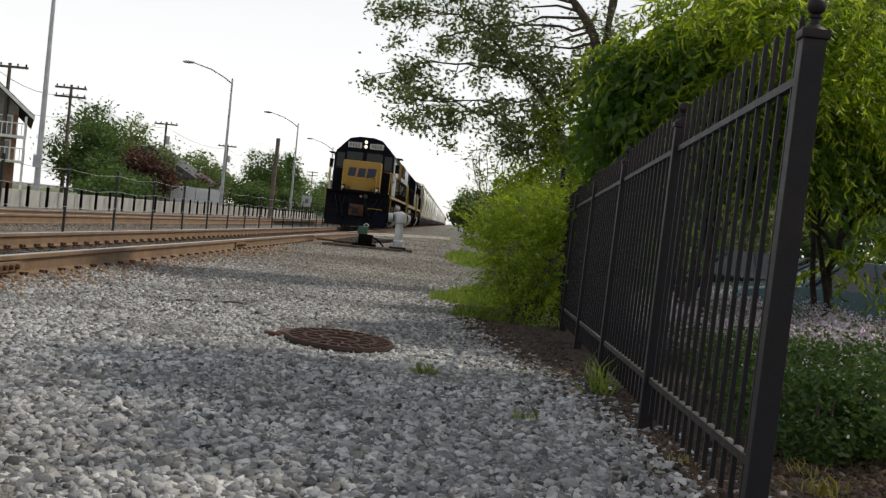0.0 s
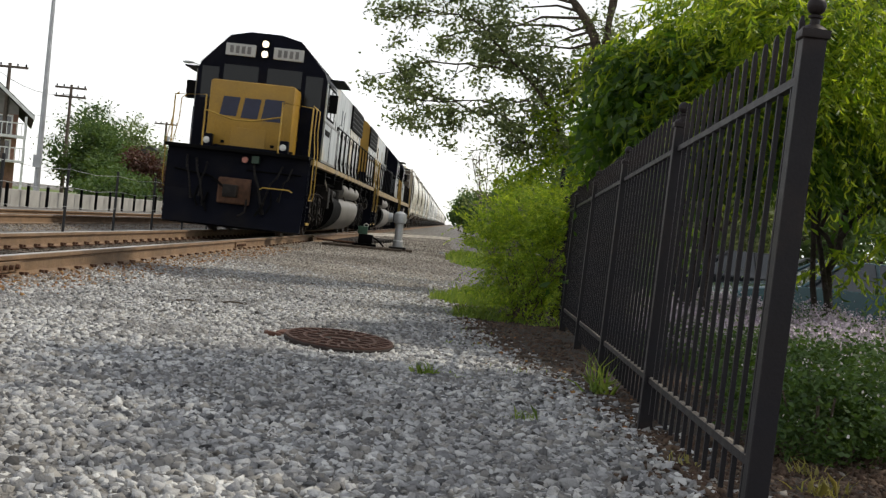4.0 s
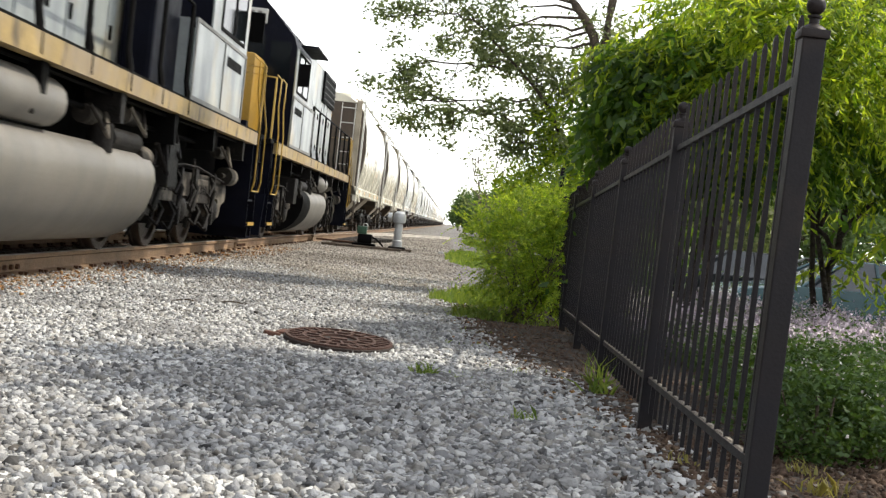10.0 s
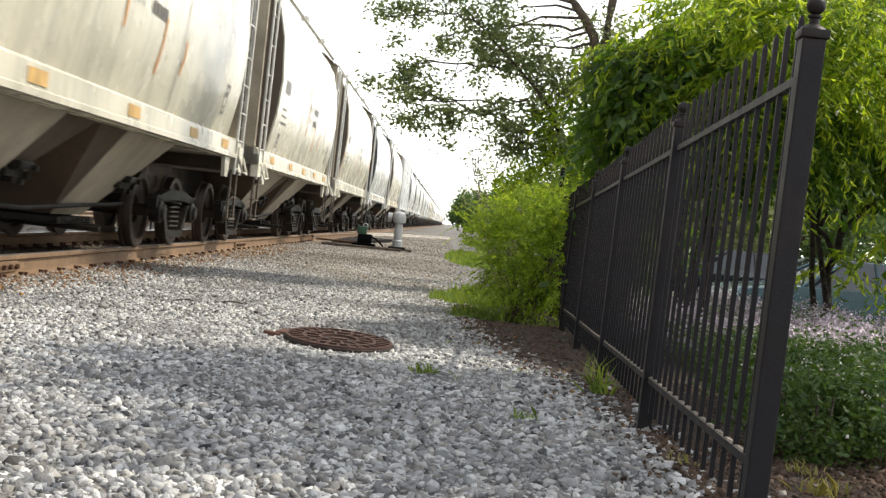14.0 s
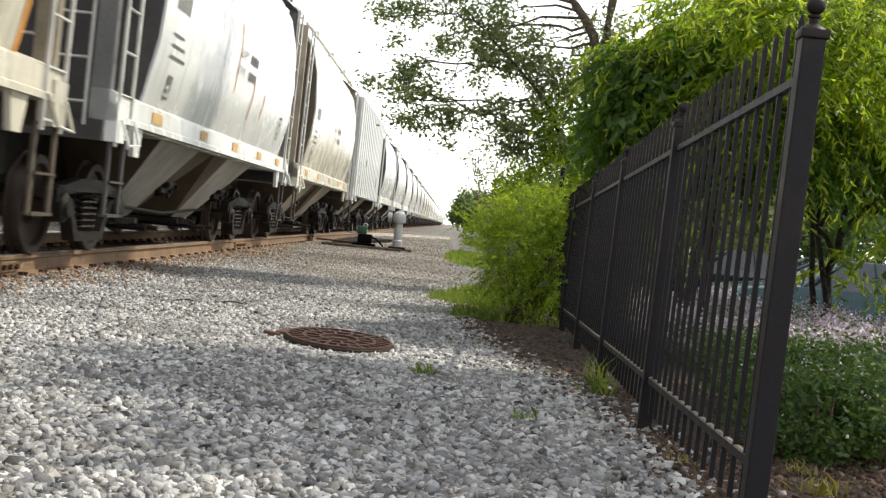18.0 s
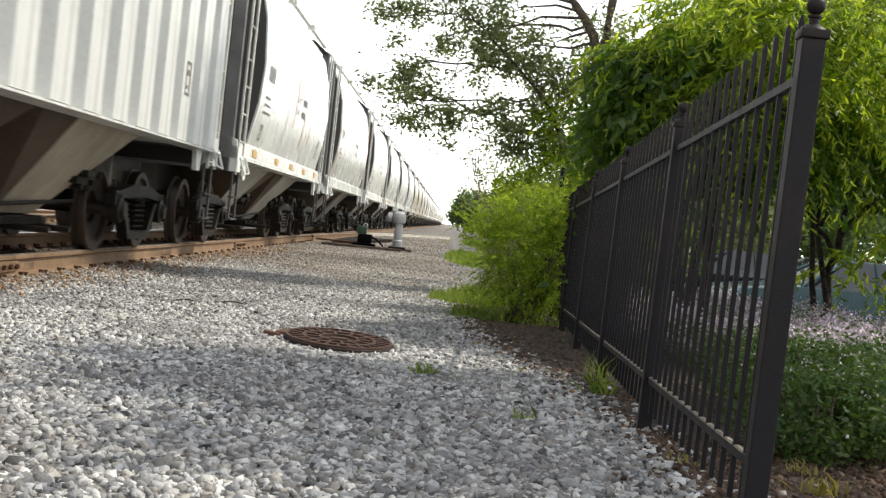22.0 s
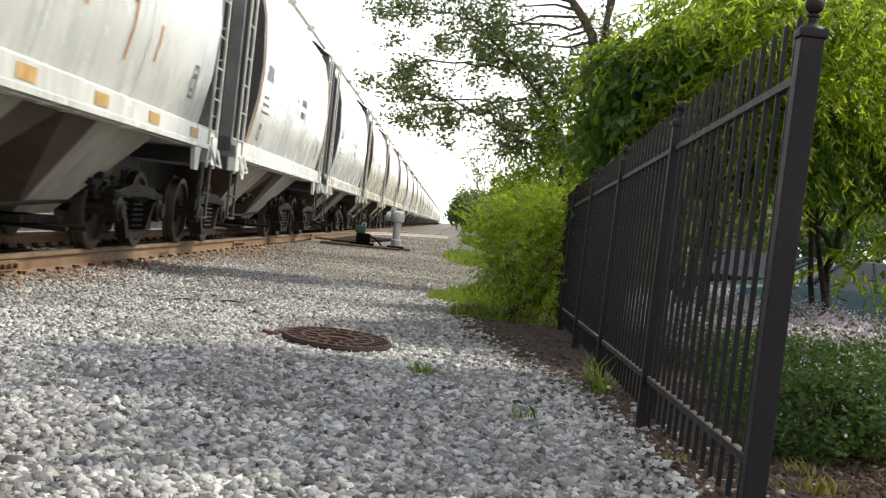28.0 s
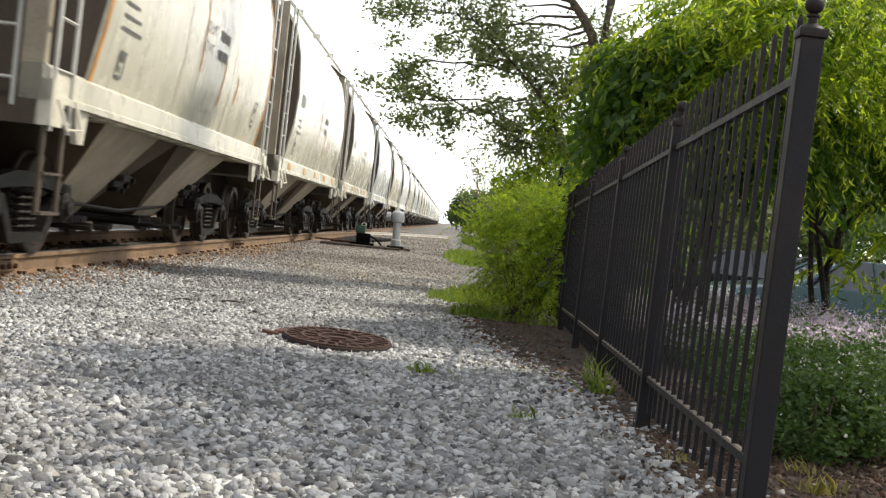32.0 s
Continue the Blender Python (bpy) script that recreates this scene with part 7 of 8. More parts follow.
sheet("car_park", 5.5, 60.0, -10, 80, 0.02, M["asphalt"], "asphalt car park beside the garden", "car park", 2, 8, -0.72)


# ---- round iron lid ----
# plate colour darkened to stand for the shaded gaps between the ribs
M["lid_dark"] = mat("dark dirty cast iron", (0.035, 0.025, 0.022), 0.9, 0.1, 0.4, 14.0, 0.35, 90.0)
LITTER = island_mat("rusty leaf litter", [(0.26, 0.115, 0.035), (0.15, 0.07, 0.032), (0.34, 0.19, 0.06)], 0.95, 0.2, 60.0)
stones("leaf_litter", 23000, (-3.8, -2.7), (5.0, 26.0), (0.008, 0.028), 16, LITTER, "rusty brown leaf litter along the rail foot", lambda x, y, rng: rng.random(len(x)) ** 1.6 > (x + 3.75) / 0.95, 0.0)
stones("leaf_litter", 900, (0.1, 1.0), (4.5, 13.0), (0.008, 0.02), 17, LITTER, "brown leaf litter along the soil edge", lambda x, y, rng: np.abs(x - soil_edge(y)) < 0.3 * rng.random(len(x)), 0.0)


def make_lid():
    x, y = -0.56, 7.28
    o = tagged(empty("manhole_cover", pose(x, y, -0.052, 3.6, 1.0, 12)), "rusty round ribbed cast iron manhole cover set in gravel", "manhole cover")
    part("plate", Shape().lathe([(0.01, -0.03), (0.315, -0.03), (0.33, -0.02), (0.33, 0.012), (0.322, 0.018), (0.01, 0.014)], (0, 0, 0), "z", 40), M["lid_dark"], o, smooth=35)
    for r in (0.315, 0.215, 0.115):
        part("ring", Shape().lathe([(r - 0.012, 0.012), (r - 0.010, 0.028), (r + 0.006, 0.028), (r + 0.008, 0.012)], (0, 0, 0), "z", 40), M["lid"], o, smooth=35)
    rib = None
    for r0, r1, n in ((0.12, 0.212, 12), (0.22, 0.308, 24)):
        for k in range(n):
            m = pose(0, 0, 0, 0, 0, 360 * k / n + (7 if r0 > 0.2 else 0))
            s = Shape().box(r0, r1, -0.009, 0.009, 0.012, 0.026, bev=0.003)
            part("rib", s, M["lid"], o, at=m)
    part("lifting_lug", Shape().box(-0.05, 0.05, -0.02, 0.02, 0.012, 0.026, bev=0.004), M["lid"], o)
    fr = Shape().lathe([(0.332, -0.05), (0.40, -0.05), (0.40, -0.012), (0.385, 0.002), (0.345, 0.002), (0.332, -0.01)], (x, y, ground_z(x, y) - 0.012), "z", 40)
    tagged(part("cover_frame", fr, M["lid"], smooth=35), "rusty iron ring frame half buried in gravel", "cover frame")


make_lid()
M["brick"] = mat("red brick", (0.11, 0.05, 0.035), 0.9, 0, 0.3, 8.0, 0.3, 60.0)
for i, (dx, dy, rz, ry) in enumerate(((-0.41, 0.02, 20, 8), (-0.36, 0.16, 70, -6), (-0.22, 0.32, 130, 12))):
    s = Shape().box(-0.05, 0.05, -0.035, 0.035, -0.02, 0.022, bev=0.012)
    b = part("broken_brick", s, M["brick"], at=pose(-0.56 + dx, 7.34 + dy, ground_z(-0.95, 7.34) + 0.008, 0, ry, rz))
    tagged(b, "broken red brick lying beside the manhole cover", "brick", "broken bricks")
M["rock"] = mat("grey field stone", (0.30, 0.30, 0.30), 0.9, 0, 0.3, 6.0, 0.4, 50.0)
for i, (x, y, r) in enumerate(((0.41, 3.36, 0.032), (-0.22, 3.62, 0.03), (-0.02, 33.5, 0.09), (-1.2, 9.9, 0.035), (0.15, 7.0, 0.03), (-0.6, 4.4, 0.03))):
    bm = bmesh.new()
    bmesh.ops.create_icosphere(bm, subdivisions=2, radius=r)
    for v in bm.verts:
        v.co *= 1 + 0.35 * noise.noise(v.co * (1.4 / r) + Vector((i * 3.1, 0, 0)))
        v.co.z *= 0.6
    me = bpy.data.meshes.new("stone")
    bm.to_mesh(me)
    bm.free()
    me.materials.append(M["rock"])
    o = new("stone", me)
    o.matrix_basis = pose(x, y, ground_z(x, y) + r * 0.3, 0, 0, i * 40)
    tagged(o, "larger grey stone lying in the gravel", "stone", "larger stones")


for i, (x, y, L, rz) in enumerate(((-1.93, 9.45, 0.16, 12), (-1.62, 9.75, 0.2, -8), (0.45, 11.4, 0.5, 10), (0.5, 8.6, 0.32, 60), (0.62, 7.3, 0.28, -35), (0.35, 9.6, 0.3, 25), (0.75, 9.0, 0.26, 80))):
    s = Shape().tube([(-L / 2, 0, 0), (-L / 6, 0.02, 0.012), (L / 5, -0.012, 0.015), (L / 2, 0.02, 0.002)], [0.008, 0.007, 0.006, 0.003], 6)
    tagged(part("twig", s, M["bark"], smooth=60, at=pose(x, y, ground_z(x, y) + 0.014, 0, 0, rz)), "dry brown twig lying on the gravel", "twig", "fallen twigs")


# ---- switch gear by the track ----
def make_switch():
    g = -0.128
    for k, (y, x1) in enumerate(((32.2, -0.8), (31.5, -1.05))):
        t = part("headblock_tie", Shape().box(-3.1, x1, y - 0.12, y + 0.12, g - 0.12, g + 0.07, bev=0.015), M["tie"])
        tagged(t, "long dark weathered switch tie carrying the switch gear", "tie", "switch ties")
    for k in range(16):
        y = 34.0 + k * 0.62
        t = part("switch_tie", Shape().box(-3.15 + lane(y), -2.55 + lane(y) + k * 0.05, y - 0.13, y + 0.13, g - 0.1, g + 0.11, bev=0.012), M["tie_dark"])
        tagged(t, "dark weathered tie end of the turnout", "tie", "switch ties")
    o = tagged(empty("switch_signal_post", pose(-1.19, 32.0, g + 0.07)), "pale grey switch mast with a rounded lamp head on a tie", "switch mast")
    part("base", Shape().box(-0.22, 0.22, -0.2, 0.2, 0, 0.05, bev=0.01), M["truck"], o)
    part("mast", Shape().lathe([(0.13, 0.05), (0.13, 0.2), (0.105, 0.22), (0.105, 0.66), (0.02, 0.66)], (0, 0, 0), "z", 18), M["galv"], o, smooth=40)
    part("head", Shape().lathe([(0.105, 0.66), (0.165, 0.68), (0.175, 0.82), (0.15, 0.92), (0.08, 0.97), (0.01, 0.98)], (0, 0, 0), "z", 16), M["galv"], o, "pale rounded lamp head", smooth=40)
    part("hood", Shape().cyl((-0.30, -0.05, 0.8), (-0.19, -0.05, 0.8), 0.12, 16), M["galv"], o, smooth=40)
    o = tagged(empty("switch_stand", pose(-2.05, 31.9, g + 0.07)), "low dark green switch stand with a throw lever", "switch stand")
    part("base", Shape().box(-0.3, 0.3, -0.2, 0.2, 0, 0.06, bev=0.01), M["black"], o)
    part("gear_case", Shape().box(-0.17, 0.2, -0.15, 0.15, 0.06, 0.3, bev=0.03), M["black"], o, smooth=40)
    M["green"] = mat("faded green enamel", (0.03, 0.09, 0.05), 0.5, 0, 0.3, 8.0, 0.1)
    part("target_box", Shape().box(-0.2, 0.05, -0.08, 0.08, 0.3, 0.5, bev=0.02), M["green"], o, "faded green target box", smooth=40)
    part("lever", Shape().tube([(0.1, 0, 0.28), (0.28, 0, 0.2), (0.4, 0, 0.12), (0.5, 0, 0.02)], 0.022, 8), M["black"], o, smooth=60)
    part("handle_ring", Shape().tube([(0.06 * math.cos(a), 0.0, 0.53 + 0.04 * math.sin(a)) for a in np.linspace(0, 6.28, 13)], 0.014, 6), M["mark_white"], o, smooth=60)
    rod = part("throw_rod", Shape().tube([(-3.3, 31.95, 0.0), (-2.3, 31.9, 0.0)], 0.025, 8), M["spike"])
    tagged(rod, "rusty steel throw rod from stand to rail", "rod")


make_switch()


M["rail_pale"] = mat("pale worn rail steel", (0.62, 0.57, 0.50), 0.5, 0.0, 0.2, 2.0, 0.1, 30.0)


def rail_along(pts, name, label):
    """A rail swept along a line on the plan."""
    s = Shape()
    rings = []
    for i, (x, y) in enumerate(pts):
        p0, p1 = pts[max(0, i - 1)], pts[min(len(pts) - 1, i + 1)]
        d = Vector((p1[0] - p0[0], p1[1] - p0[1], 0)).normalized()
        n = Vector((d.y, -d.x, 0))
        rings.append([Vector((x + lane(y), y, RAIL_Z + (-0.06 if name == "spur_rail" else -0.012) + z)) + n * u for u, z in rail_profile(0)])
    s.loft(rings)
    o = part(name, s, M["rail_pale"] if name == "spur_rail" else M["rail_side"])
    tagged(o, label, "rail", kind="structure")
    c = Shape()
    c.loft([[r[7] + Vector((0, 0, 0.002)), r[8] + Vector((0, 0, 0.002)), r[8] + Vector((0, 0, 0.005)), r[7] + Vector((0, 0, 0.005))] for r in rings])
    part("railhead", c, M["rail_top"], o, "bright worn railhead")


rail_along([(-3.72 + 0.35 * (k / 20) + 3.45 * (k / 20) ** 3.2, 40.0 + 27.0 * (k / 20)) for k in range(21)], "spur_rail", "pale worn rail of the turnout curving away from the track")
rail_along([(-3.60 + 0.30 * (k / 8) ** 1.5, 33.0 + 14.0 * k / 8) for k in range(9)], "closure_rail", "rusty closure rail of the turnout")


# rail fastenings and joint bars on the near rails
def fastenings():
    plate = None
    for sx in (-1, 1):
        y = 4.0
        i = 0
        while y < 60:
            for side in (-1, 1):
                if sx < 0 and side < 0:
                    continue
                x = TRACK_X + sx * GAUGE + side * 0.11
                z = RAIL_Z - 0.182 - (sx * GAUGE) * math.sin(radians(0.5))
                if plate is None:
                    s = Shape().box(-0.07, 0.07, -0.09, 0.09, -0.004, 0.012, bev=0.003)
                    s.box(-0.05, -0.01, -0.07, -0.03, 0.012, 0.045)
                    s.box(-0.05, -0.01, 0.03, 0.07, 0.012, 0.04)
                    plate = part("tie_plate", s, M["spike"], track_a, "rusty tie plate with spikes", at=pose(x - TRACK_X, y, z - RAIL_Z, 0, 0, 0 if side > 0 else 180))
                else:
                    twin(plate, pose(x - TRACK_X, y, z - RAIL_Z, 0, 0, 0 if side > 0 else 180))
            y += 0.53
    for y in (10.4, 22.3):
        s = Shape().box(GAUGE + 0.012, GAUGE + 0.04, y - 0.45, y + 0.45, -0.145, -0.05, bev=0.008)
        jb = part("joint_bar", s, M["rail_side"], track_a, "rusty joint bar with bolts")
        for k in range(6):
            q = y - 0.38 + k * 0.152
            part("bolt", Shape().lathe([(0.005, GAUGE + 0.075), (0.022, GAUGE + 0.075), (0.024, GAUGE + 0.045), (0.005, GAUGE + 0.04)], (0, q, -0.098), "x", 8), M["spike"], jb)


fastenings()


# ---- fences, poles and road edge on the far side ----
def wire_fence():
    o = tagged(empty("wire_fence", pose(-6.83, 0, -0.1)), "thin dark post and wire fence between the two tracks", "fence")
    p0 = None
    for k in range(26):
        y = 21.7 - 3.2 * 3 + k * 3.3
        if p0 is None:
            p0 = part("post", Shape().box(-0.022, 0.022, -0.022, 0.022, -0.1, 1.22, bev=0.004), M["dark_metal"], o, at=pose(0, y, 0))
        else:
            twin(p0, pose(0, y, 0, random.uniform(-1, 1), random.uniform(-1, 1)))
    for z in (0.45, 0.8, 1.12):
        s = Shape()
        pts = []
        for k in range(25):
            y = 21.7 - 9.6 + k * 3.3
            pts += [(0.035, y, z), (0.035, y + 1.65, z - 0.05)]
        s.tube(pts, 0.0045, 4)
        part("wire", s, M["galv"], o, "slack steel wire")


wire_fence()


def road_wall():
    o = tagged(empty("low_wall", pose(-14.3, 0, -0.13)), "low pale concrete wall with black posts along the road", "wall")
    s = Shape()
    y = 12.0
    p0 = None
    while y < 130:
        if p0 is None:
            p0 = part("wall_panel", Shape().box(-0.08, 0.08, 0.01, 3.99, -0.1, 0.58, bev=0.012), M["concrete"], o, at=pose(0, y, 0))
        else:
            twin(p0, pose(0, y, 0))
        y += 4.0
    q0 = None
    y = 13.0
    while y < 130:
        if q0 is None:
            q0 = part("post", Shape().box(-0.045, 0.045, -0.045, 0.045, -0.1, 0.78, bev=0.006), M["black"], o, at=pose(0.3, y, 0))
        else:
            twin(q0, pose(0.3, y, 0))
        y += 2.0


road_wall()


def street_lamp(y, label):
    o = tagged(empty("street_lamp", pose(-14.65, y, -0.13)), label, "street lamp", "street lamps along the road")
    part("pole", Shape().tube([(0, 0, 0), (0, 0, 4), (0, 0, 8.85)], [0.12, 0.095, 0.06], 12), M["galv"], o, smooth=60)
    part("arm", Shape().tube([(0, 0, 8.5), (-0.5, 0, 8.85), (-1.4, 0, 9.3), (-2.6, 0, 9.62)], [0.05, 0.045, 0.04, 0.035], 8), M["galv"], o, smooth=60)
    s = Shape().loft([[(-2.55 - q * 0.75, (0.06 + 0.14 * math.sin(math.pi * min(1, q + 0.15))) * math.cos(a), 9.63 + (0.05 + 0.05 * math.sin(math.pi * q)) * math.sin(a)) for a in np.linspace(0, 2 * math.pi, 9)[:-1]] for q in (0, 0.2, 0.5, 0.8, 1.0)])
    part("lamp_head", s, M["galv"], o, "grey cobra lamp head", smooth=60)
    part("base_plate", Shape().box(-0.2, 0.2, -0.2, 0.2, -0.02, 0.06, bev=0.01), M["concrete"], o)
    part("control_box", Shape().box(-0.14, 0.14, -0.24, -0.1, 1.4, 1.85, bev=0.01), M["galv"], o)


for y in (43.7, 79.5, 115, 150.5, 186, 222):
    street_lamp(y, "tall grey steel street lamp with a curved arm")


def utility_pole(x, y, h, arms, label):
    o = tagged(empty("utility_pole", pose(x, y, -0.15)), label, "utility pole", "utility poles beyond the road")
    part("pole", Shape().tube([(0, 0, -0.2), (0.03, 0, h)], [0.17, 0.11], 9), M["wood_pole"], o, smooth=60)
    for z in arms:
        a = part("crossarm", Shape().box(-1.25, 1.25, -0.06, 0.06, h - z - 0.08, h - z + 0.08, bev=0.01), M["wood_pole"], o)
        for x_ in (-1.1, -0.55, 0.55, 1.1):
            part("insulator", Shape().lathe([(0.01, h - z + 0.08), (0.06, h - z + 0.1), (0.07, h - z + 0.22), (0.01, h - z + 0.26)], (x_, 0, 0), "z", 8), M["dark_metal"], a)
    if len(arms) == 1 and y > 100:
        part("transformer", Shape().cyl((0.32, 0, h - 2.4), (0.32, 0, h - 1.5), 0.22, 12), M["galv"], o, smooth=40)
    return o


for x, y, h, arms in ((-29.3, 80, 8.5, (0.25,)), (-30.2, 96, 8.8, (0.25, 0.95)), (-30.5, 130, 8.7, (0.25,)), (-30.2, 165, 8.6, (0.25,)), (-30.4, 235, 9.4, (0.25, 0.95)), (-30.5, 272, 9.6, (0.25, 0.95))):
    utility_pole(x, y, h, arms, "weathered wooden utility pole with crossarms")
o = tagged(empty("wooden_post", pose(-12.2, 85, -0.13)), "tall bare brown wooden post beside the tracks", "post")
part("post", Shape().tube([(0, 0, -0.2), (0.1, 0, 5.6)], [0.17, 0.14], 10), M["wood_pole"], o, smooth=60)
for z0, z1 in ((7.9, 7.9), (6.2, 6.2)):
    s = Shape()
    pts = []
    for y0, y1 in ((60, 80), (80, 96), (96, 130), (130, 165), (165, 200), (200, 235)):
        for k in range(6):
            t = k / 6
            pts.append((-30.2, y0 + (y1 - y0) * t, z0 - 1.2 * t * (1 - t) * 2))
    s.tube(pts, 0.02, 4)
    tagged(part("overhead_cable", s, M["dark_metal"]), "black overhead cable sagging between the poles", "cable")


# ---- house across the road ----
def make_house():
    o = tagged(empty("balcony_house", pose(-36.2, 84, 0.35, 0, 0, 19.5)), "grey gabled three-storey house with white balconies", "house")
    M["siding"] = mat("grey shingle siding", (0.27, 0.25, 0.24), 0.85, 0, 0.2, 3.0, 0.2, 20.0)
    M["roof"] = mat("dark roof shingles", (0.10, 0.10, 0.105), 0.9, 0, 0.3, 3.0, 0.3, 20.0)
    M["white_paint"] = mat("white trim paint", (0.75, 0.75, 0.73), 0.6, 0, 0.1, 3.0, 0.05)
    M["brick_wall"] = mat("brown brick wall", (0.24, 0.13, 0.09), 0.9, 0, 0.3, 5.0, 0.2, 15.0)
    part("wall", Shape().prism([(-6, 0), (6, 0), (6, 5.2), (0, 10.2), (-6, 5.2)], "y", -6, 8), M["siding"], o, "grey shingled gable wall")
    part("lower_wall", Shape().box(-6.02, 6.02, -6.03, 8.03, -0.7, 4.7), M["brick_wall"], o, "brown brick lower wall")
    for sx in (-1, 1):
        part("roof", Shape().prism([(0, 10.25), (sx * 7.0, 4.45), (sx * 7.0, 4.7), (0, 10.55)], "y", -7.6, 8.8), M["roof"], o, "dark shingled roof slope")
        part("barge_board", Shape().prism([(0, 10.2), (sx * 7.02, 4.36), (sx * 7.02, 4.62), (0, 10.45)], "y", -7.7, -7.6), M["white_paint"], o, "white barge board")
    for z in (1.55, 3.15):
        b = part("balcony", Shape().box(-1.0, 6.6, -7.6, -6.05, z, z + 0.16), M["white_paint"], o, "white timber balcony")
        part("top_rail", Shape().box(-1.0, 6.6, -7.6, -7.52, z + 0.9, z + 0.97), M["white_paint"], b)
        for k in range(26):
            part("baluster", Shape().box(-0.95 + k * 0.3, -0.90 + k * 0.3, -7.58, -7.54, z + 0.16, z + 0.9), M["white_paint"], b)
    for x in (-0.9, 2.8, 6.5):
        part("balcony_post", Shape().box(x - 0.08, x + 0.08, -7.58, -7.42, -0.7, 4.55), M["white_paint"], o)
    for x, z, w, h in ((0.9, 3.35, 0.9, 1.2), (2.3, 3.35, 0.9, 1.2), (4.6, 3.35, 1.0, 1.2), (0.9, 1.75, 0.9, 1.2), (4.6, 1.75, 1.0, 1.2), (2.4, 5.6, 1.0, 1.6), (0.4, 5.6, 1.0, 1.6)):
        yy = -6.04 if z < 4.6 else -6.01
        wd = part("window", Shape().box(x, x + w, yy - 0.03, yy, z, z + h), M["glass"], o, "dark window")
        fr = Shape()
        for a0, a1, c0, c1 in ((x - 0.1, x + w + 0.1, z + h, z + h + 0.1), (x - 0.1, x + w + 0.1, z - 0.1, z), (x - 0.1, x, z, z + h), (x + w, x + w + 0.1, z, z + h)):
            fr.box(a0, a1, yy - 0.06, yy, c0, c1)
        part("window_frame", fr, M["white_paint"], wd)


make_house()


def low_building(name, x, y, w, d, h, m, label, cat, gable=True):
    o = tagged(empty(name, pose(x, y, -0.13)), label, cat)
    part("wall", Shape().box(-w / 2, w / 2, 0, d, 0, h), m, o)
    if gable:
        part("roof", Shape().prism([(-w / 2 - 0.4, h - 0.1), (w / 2 + 0.4, h - 0.1), (0, h + w * 0.3)], "y", -0.4, d + 0.4), M["roof"], o)
    for k in range(3):
        part("window", Shape().box(-w / 2 + 0.7 + k * w / 3, -w / 2 + 1.6 + k * w / 3, -0.03, -0.005, h * 0.35, h * 0.75), M["glass"], o)


low_building("roadside_shed", -27.5, 112, 9, 8, 2.6, M["siding"], "low grey shed with a dark roof beyond the road", "shed")
f = tagged(empty("white_fence", pose(-20.2, 98, -0.13)), "white panel fence beyond the road", "fence")
for k in range(4):
    part("panel", Shape().box(-1.9 + k * 1.0, -0.95 + k * 1.0, -0.03, 0.03, 0.1, 1.75, bev=0.008), M["white_paint"], f)
sg = tagged(empty("lineside_sign", pose(-12.6, 110, -0.13)), "small white lineside sign on a post", "sign")
part("post", Shape().box(-0.04, 0.04, -0.04, 0.04, 0, 2.2), M["dark_metal"], sg)
bd = part("board", Shape().box(-0.45, 0.45, -0.07, -0.045, 1.15, 2.15, bev=0.006), M["mark_white"], sg, "white sign board")
part("symbol_bar", Shape().box(-0.15, 0.15, -0.078, -0.072, 1.45, 1.85), M["mark_dark"], bd)
st = tagged(empty("thin_stake", pose(1.30, 14.2, -0.13)), "thin black steel stake standing in the verge", "stake")
part("rod", Shape().box(-0.022, 0.022, -0.022, 0.022, -0.1, 1.62, bev=0.003), M["fence"], st)


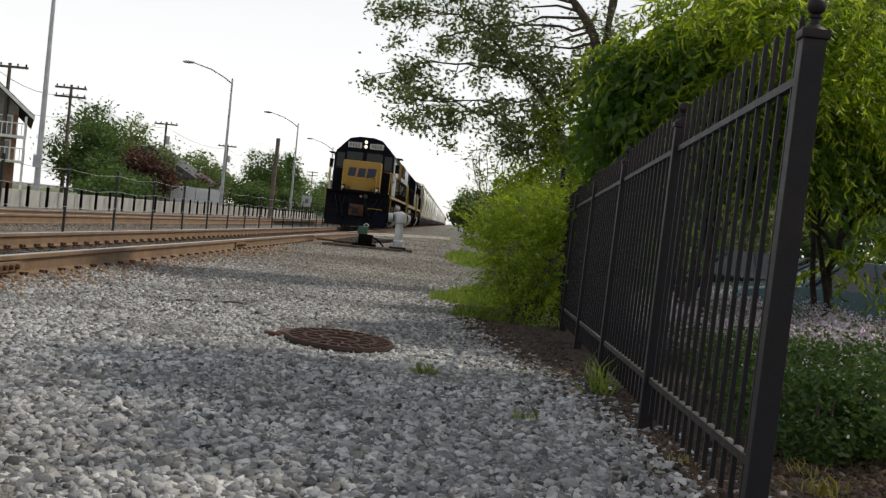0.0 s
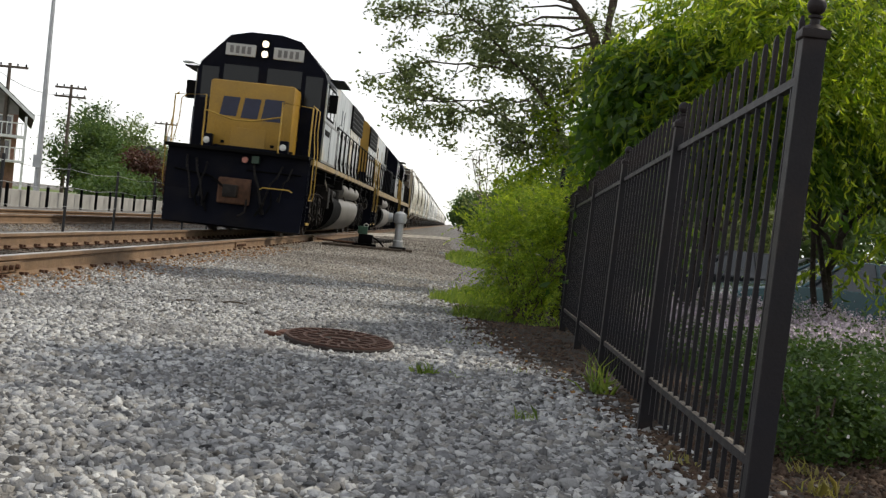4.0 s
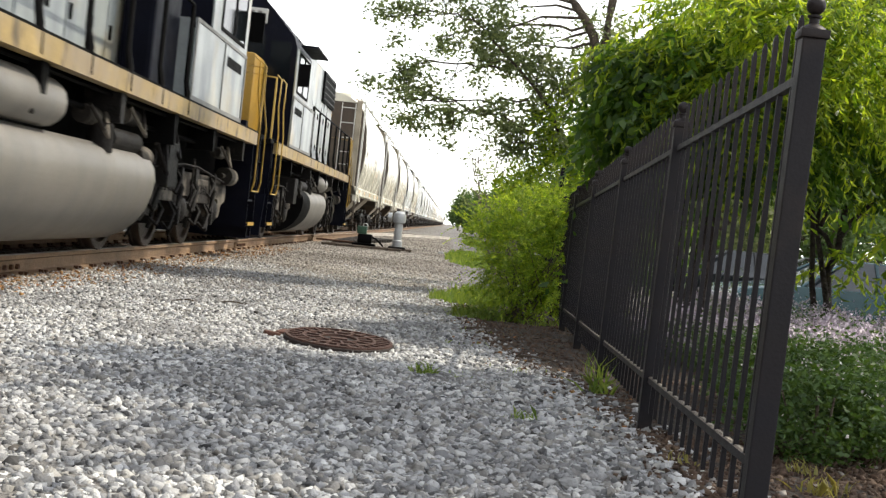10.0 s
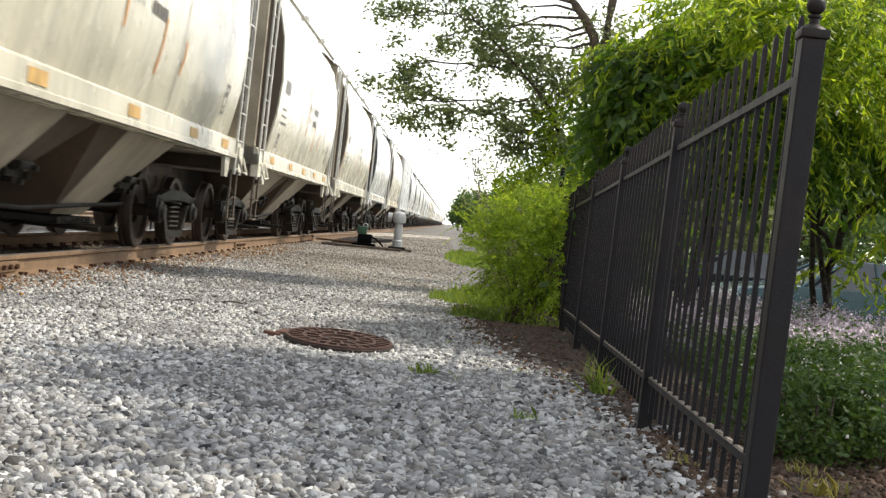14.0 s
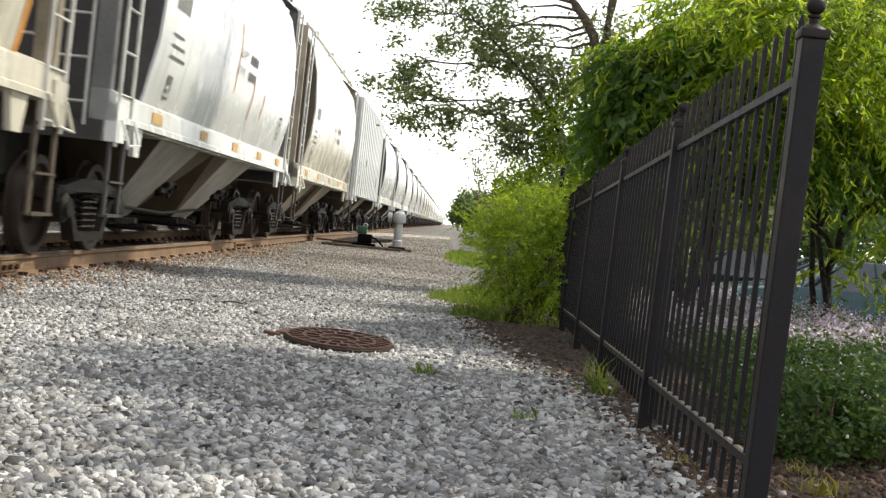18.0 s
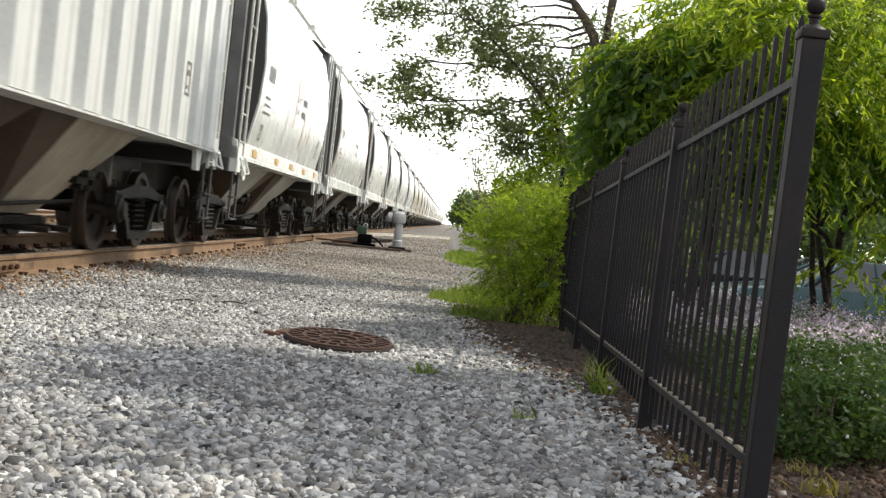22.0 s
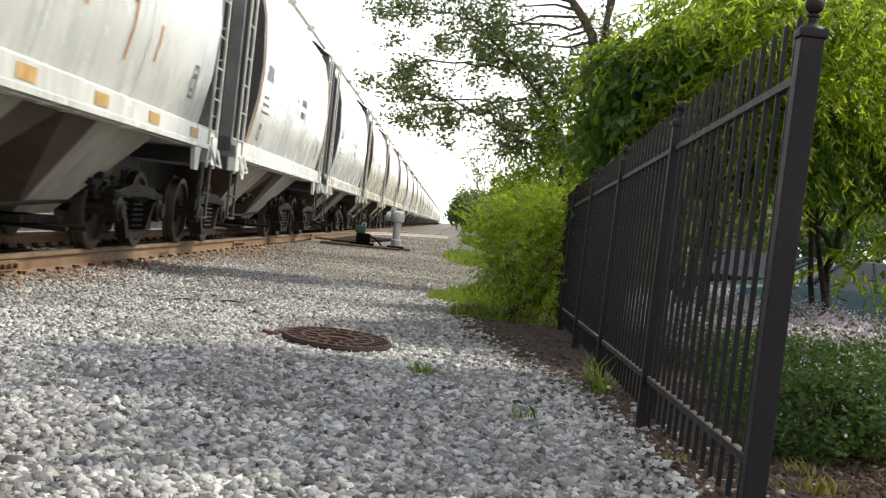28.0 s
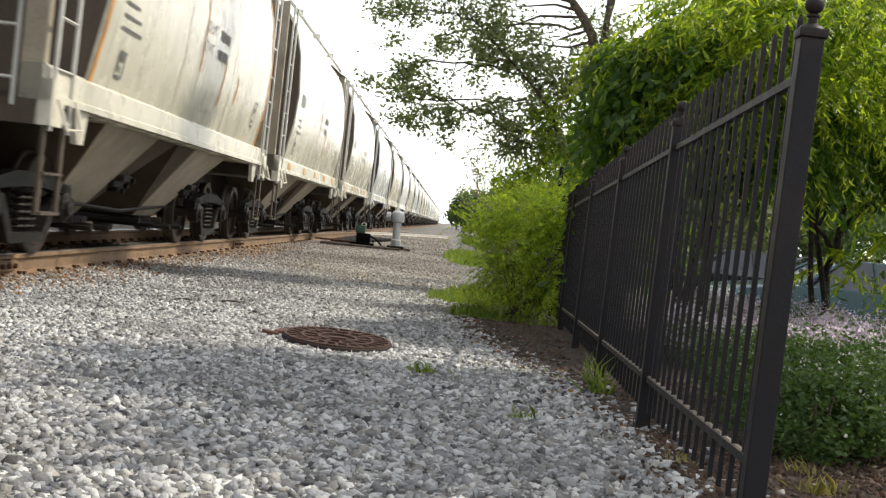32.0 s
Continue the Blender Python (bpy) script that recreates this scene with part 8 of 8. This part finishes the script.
# ---- parked cars seen through the fence ----
def parked_car(x, y, rz, paint, label):
    o = tagged(empty("parked_car", pose(x, y, -0.70, 0, 0, rz)), label, "car", "parked cars")
    low = [(-2.2, 0.32), (-2.25, 0.62), (-2.15, 0.86), (-1.35, 0.95), (1.05, 0.96), (2.0, 0.84), (2.25, 0.62), (2.2, 0.30)]
    rings = []
    for x_ in (-0.86, -0.80, -0.4, 0.4, 0.80, 0.86):
        k = 0.97 if abs(x_) > 0.83 else 1.0
        rings.append([(x_, u * k, 0.3 + (w - 0.3) * k) for u, w in low])
    part("body", Shape().loft(rings), paint, o, smooth=40)
    rings = []
    for x_, k in ((-0.78, 0.0), (-0.58, 1.0), (0.58, 1.0), (0.78, 0.0)):
        rings.append([(x_ if k else x_, -1.75 + 0.15 * k, 0.93), (x_, -1.15 + 0.12 * (1 - k), 0.94 + 0.48 * k + 0.002), (x_, 0.1, 0.94 + 0.51 * k + 0.003), (x_, 0.95, 0.93)])
    g = part("glasshouse", Shape().loft(rings), M["glass"], o, "dark car windows", smooth=30)
    part("roof", Shape().box(-0.56, 0.56, -1.12, 0.12, 1.425, 1.465, bev=0.015), paint, o, smooth=40)
    for sx in (-1, 1):
        for y0, y1, z1 in ((0.95, 0.12, 1.44), (-1.68, -1.08, 1.43), (-0.45, -0.42, 1.45)):
            part("pillar", Shape().tube([(sx * 0.79, y0, 0.95), (sx * 0.585, y1, z1)], 0.035, 6), paint, g, smooth=60)
        for yw in (-1.35, 1.38):
            w = part("wheel", Shape().lathe([(0.05, sx * 0.86), (0.31, sx * 0.86), (0.32, sx * 0.80), (0.32, sx * 0.68), (0.05, sx * 0.66)], (0, yw, 0.32), "x", 20), M["black"], o, smooth=40)
            part("rim", Shape().lathe([(0.02, sx * 0.868), (0.19, sx * 0.866), (0.2, sx * 0.861), (0.02, sx * 0.861)], (0, yw, 0.32), "x", 16), M["galv"], w, smooth=40)
        part("headlamp", Shape().box(*sorted((sx * 0.45, sx * 0.78)), 2.13, 2.24, 0.62, 0.76, bev=0.02), M["lamp_dim"], o)
        part("tail_lamp", Shape().box(*sorted((sx * 0.5, sx * 0.8)), -2.24, -2.14, 0.68, 0.82, bev=0.02), M["mark_red"], o)
    return o


M["teal_car"] = mat("teal car paint", (0.018, 0.058, 0.07), 0.25, 0.2, 0.1, 2.0, 0.0, coat=0.6)
M["dark_car"] = mat("black car paint", (0.015, 0.016, 0.018), 0.2, 0.2, 0.1, 2.0, 0.0, coat=0.6)
M["silver_car"] = mat("silver car paint", (0.45, 0.46, 0.47), 0.3, 0.5, 0.1, 2.0, 0.0, coat=0.5)
parked_car(7.05, 21.8, 95, M["teal_car"], "teal saloon car parked beyond the garden")
parked_car(5.9, 25.5, 92, M["dark_car"], "black saloon car parked beyond the garden")
parked_car(8.6, 28.0, 95, M["silver_car"], "silver saloon car parked in the car park")
gl = tagged(empty("garden_lamp", pose(9.6, 24.0, -0.72)), "black garden lamp post by the car park", "lamp post")
part("pole", Shape().tube([(0, 0, 0), (0, 0, 2.0)], [0.05, 0.035], 8), M["black"], gl, smooth=60)
part("lantern", Shape().lathe([(0.04, 2.0), (0.12, 2.05), (0.15, 2.25), (0.18, 2.27), (0.04, 2.38)], (0, 0, 0), "z", 8), M["black"], gl)


# ---- what moves ----
def motions():
    for c, s0 in TRAIN:
        turn = 0
        if isinstance(s0, tuple):
            s0, turn = s0[0], 180
        walk(c, [(t, pose(TRACK_X + lane(s0 - SPEED * t), s0 - SPEED * t, RAIL_Z, 0, -0.5 if turn else 0.5, turn + TRACK_YAW)) for t in (0, 8, 16, 24, 32)])
    # wheels turn while they pass near by, and stand for the far rest of the way
    for w, r, s, place in SPIN:
        q, sgn = place, 1
        if isinstance(place, tuple):
            y, q, sgn = place
            s = s + sgn * y
        t0 = max(0.0, (s - 32.0) / SPEED)
        t1 = min(32.0, (s - 4.0) / SPEED)
        rows = [(0.0, pose(0, q, r))] if t0 > 0.05 else []
        t, a = t0, 0.0
        if t0 < 32.0 and t1 > t0:
            while t < t1:
                rows.append((t, pose(0, q, r, a)))
                a += sgn * math.degrees(SPEED / r) * (2 / FPS)
                t += 2 / FPS
        if rows[-1][0] < 32.0:
            rows.append((32.0, pose(0, q, r, a)))
        walk(w, rows)


motions()
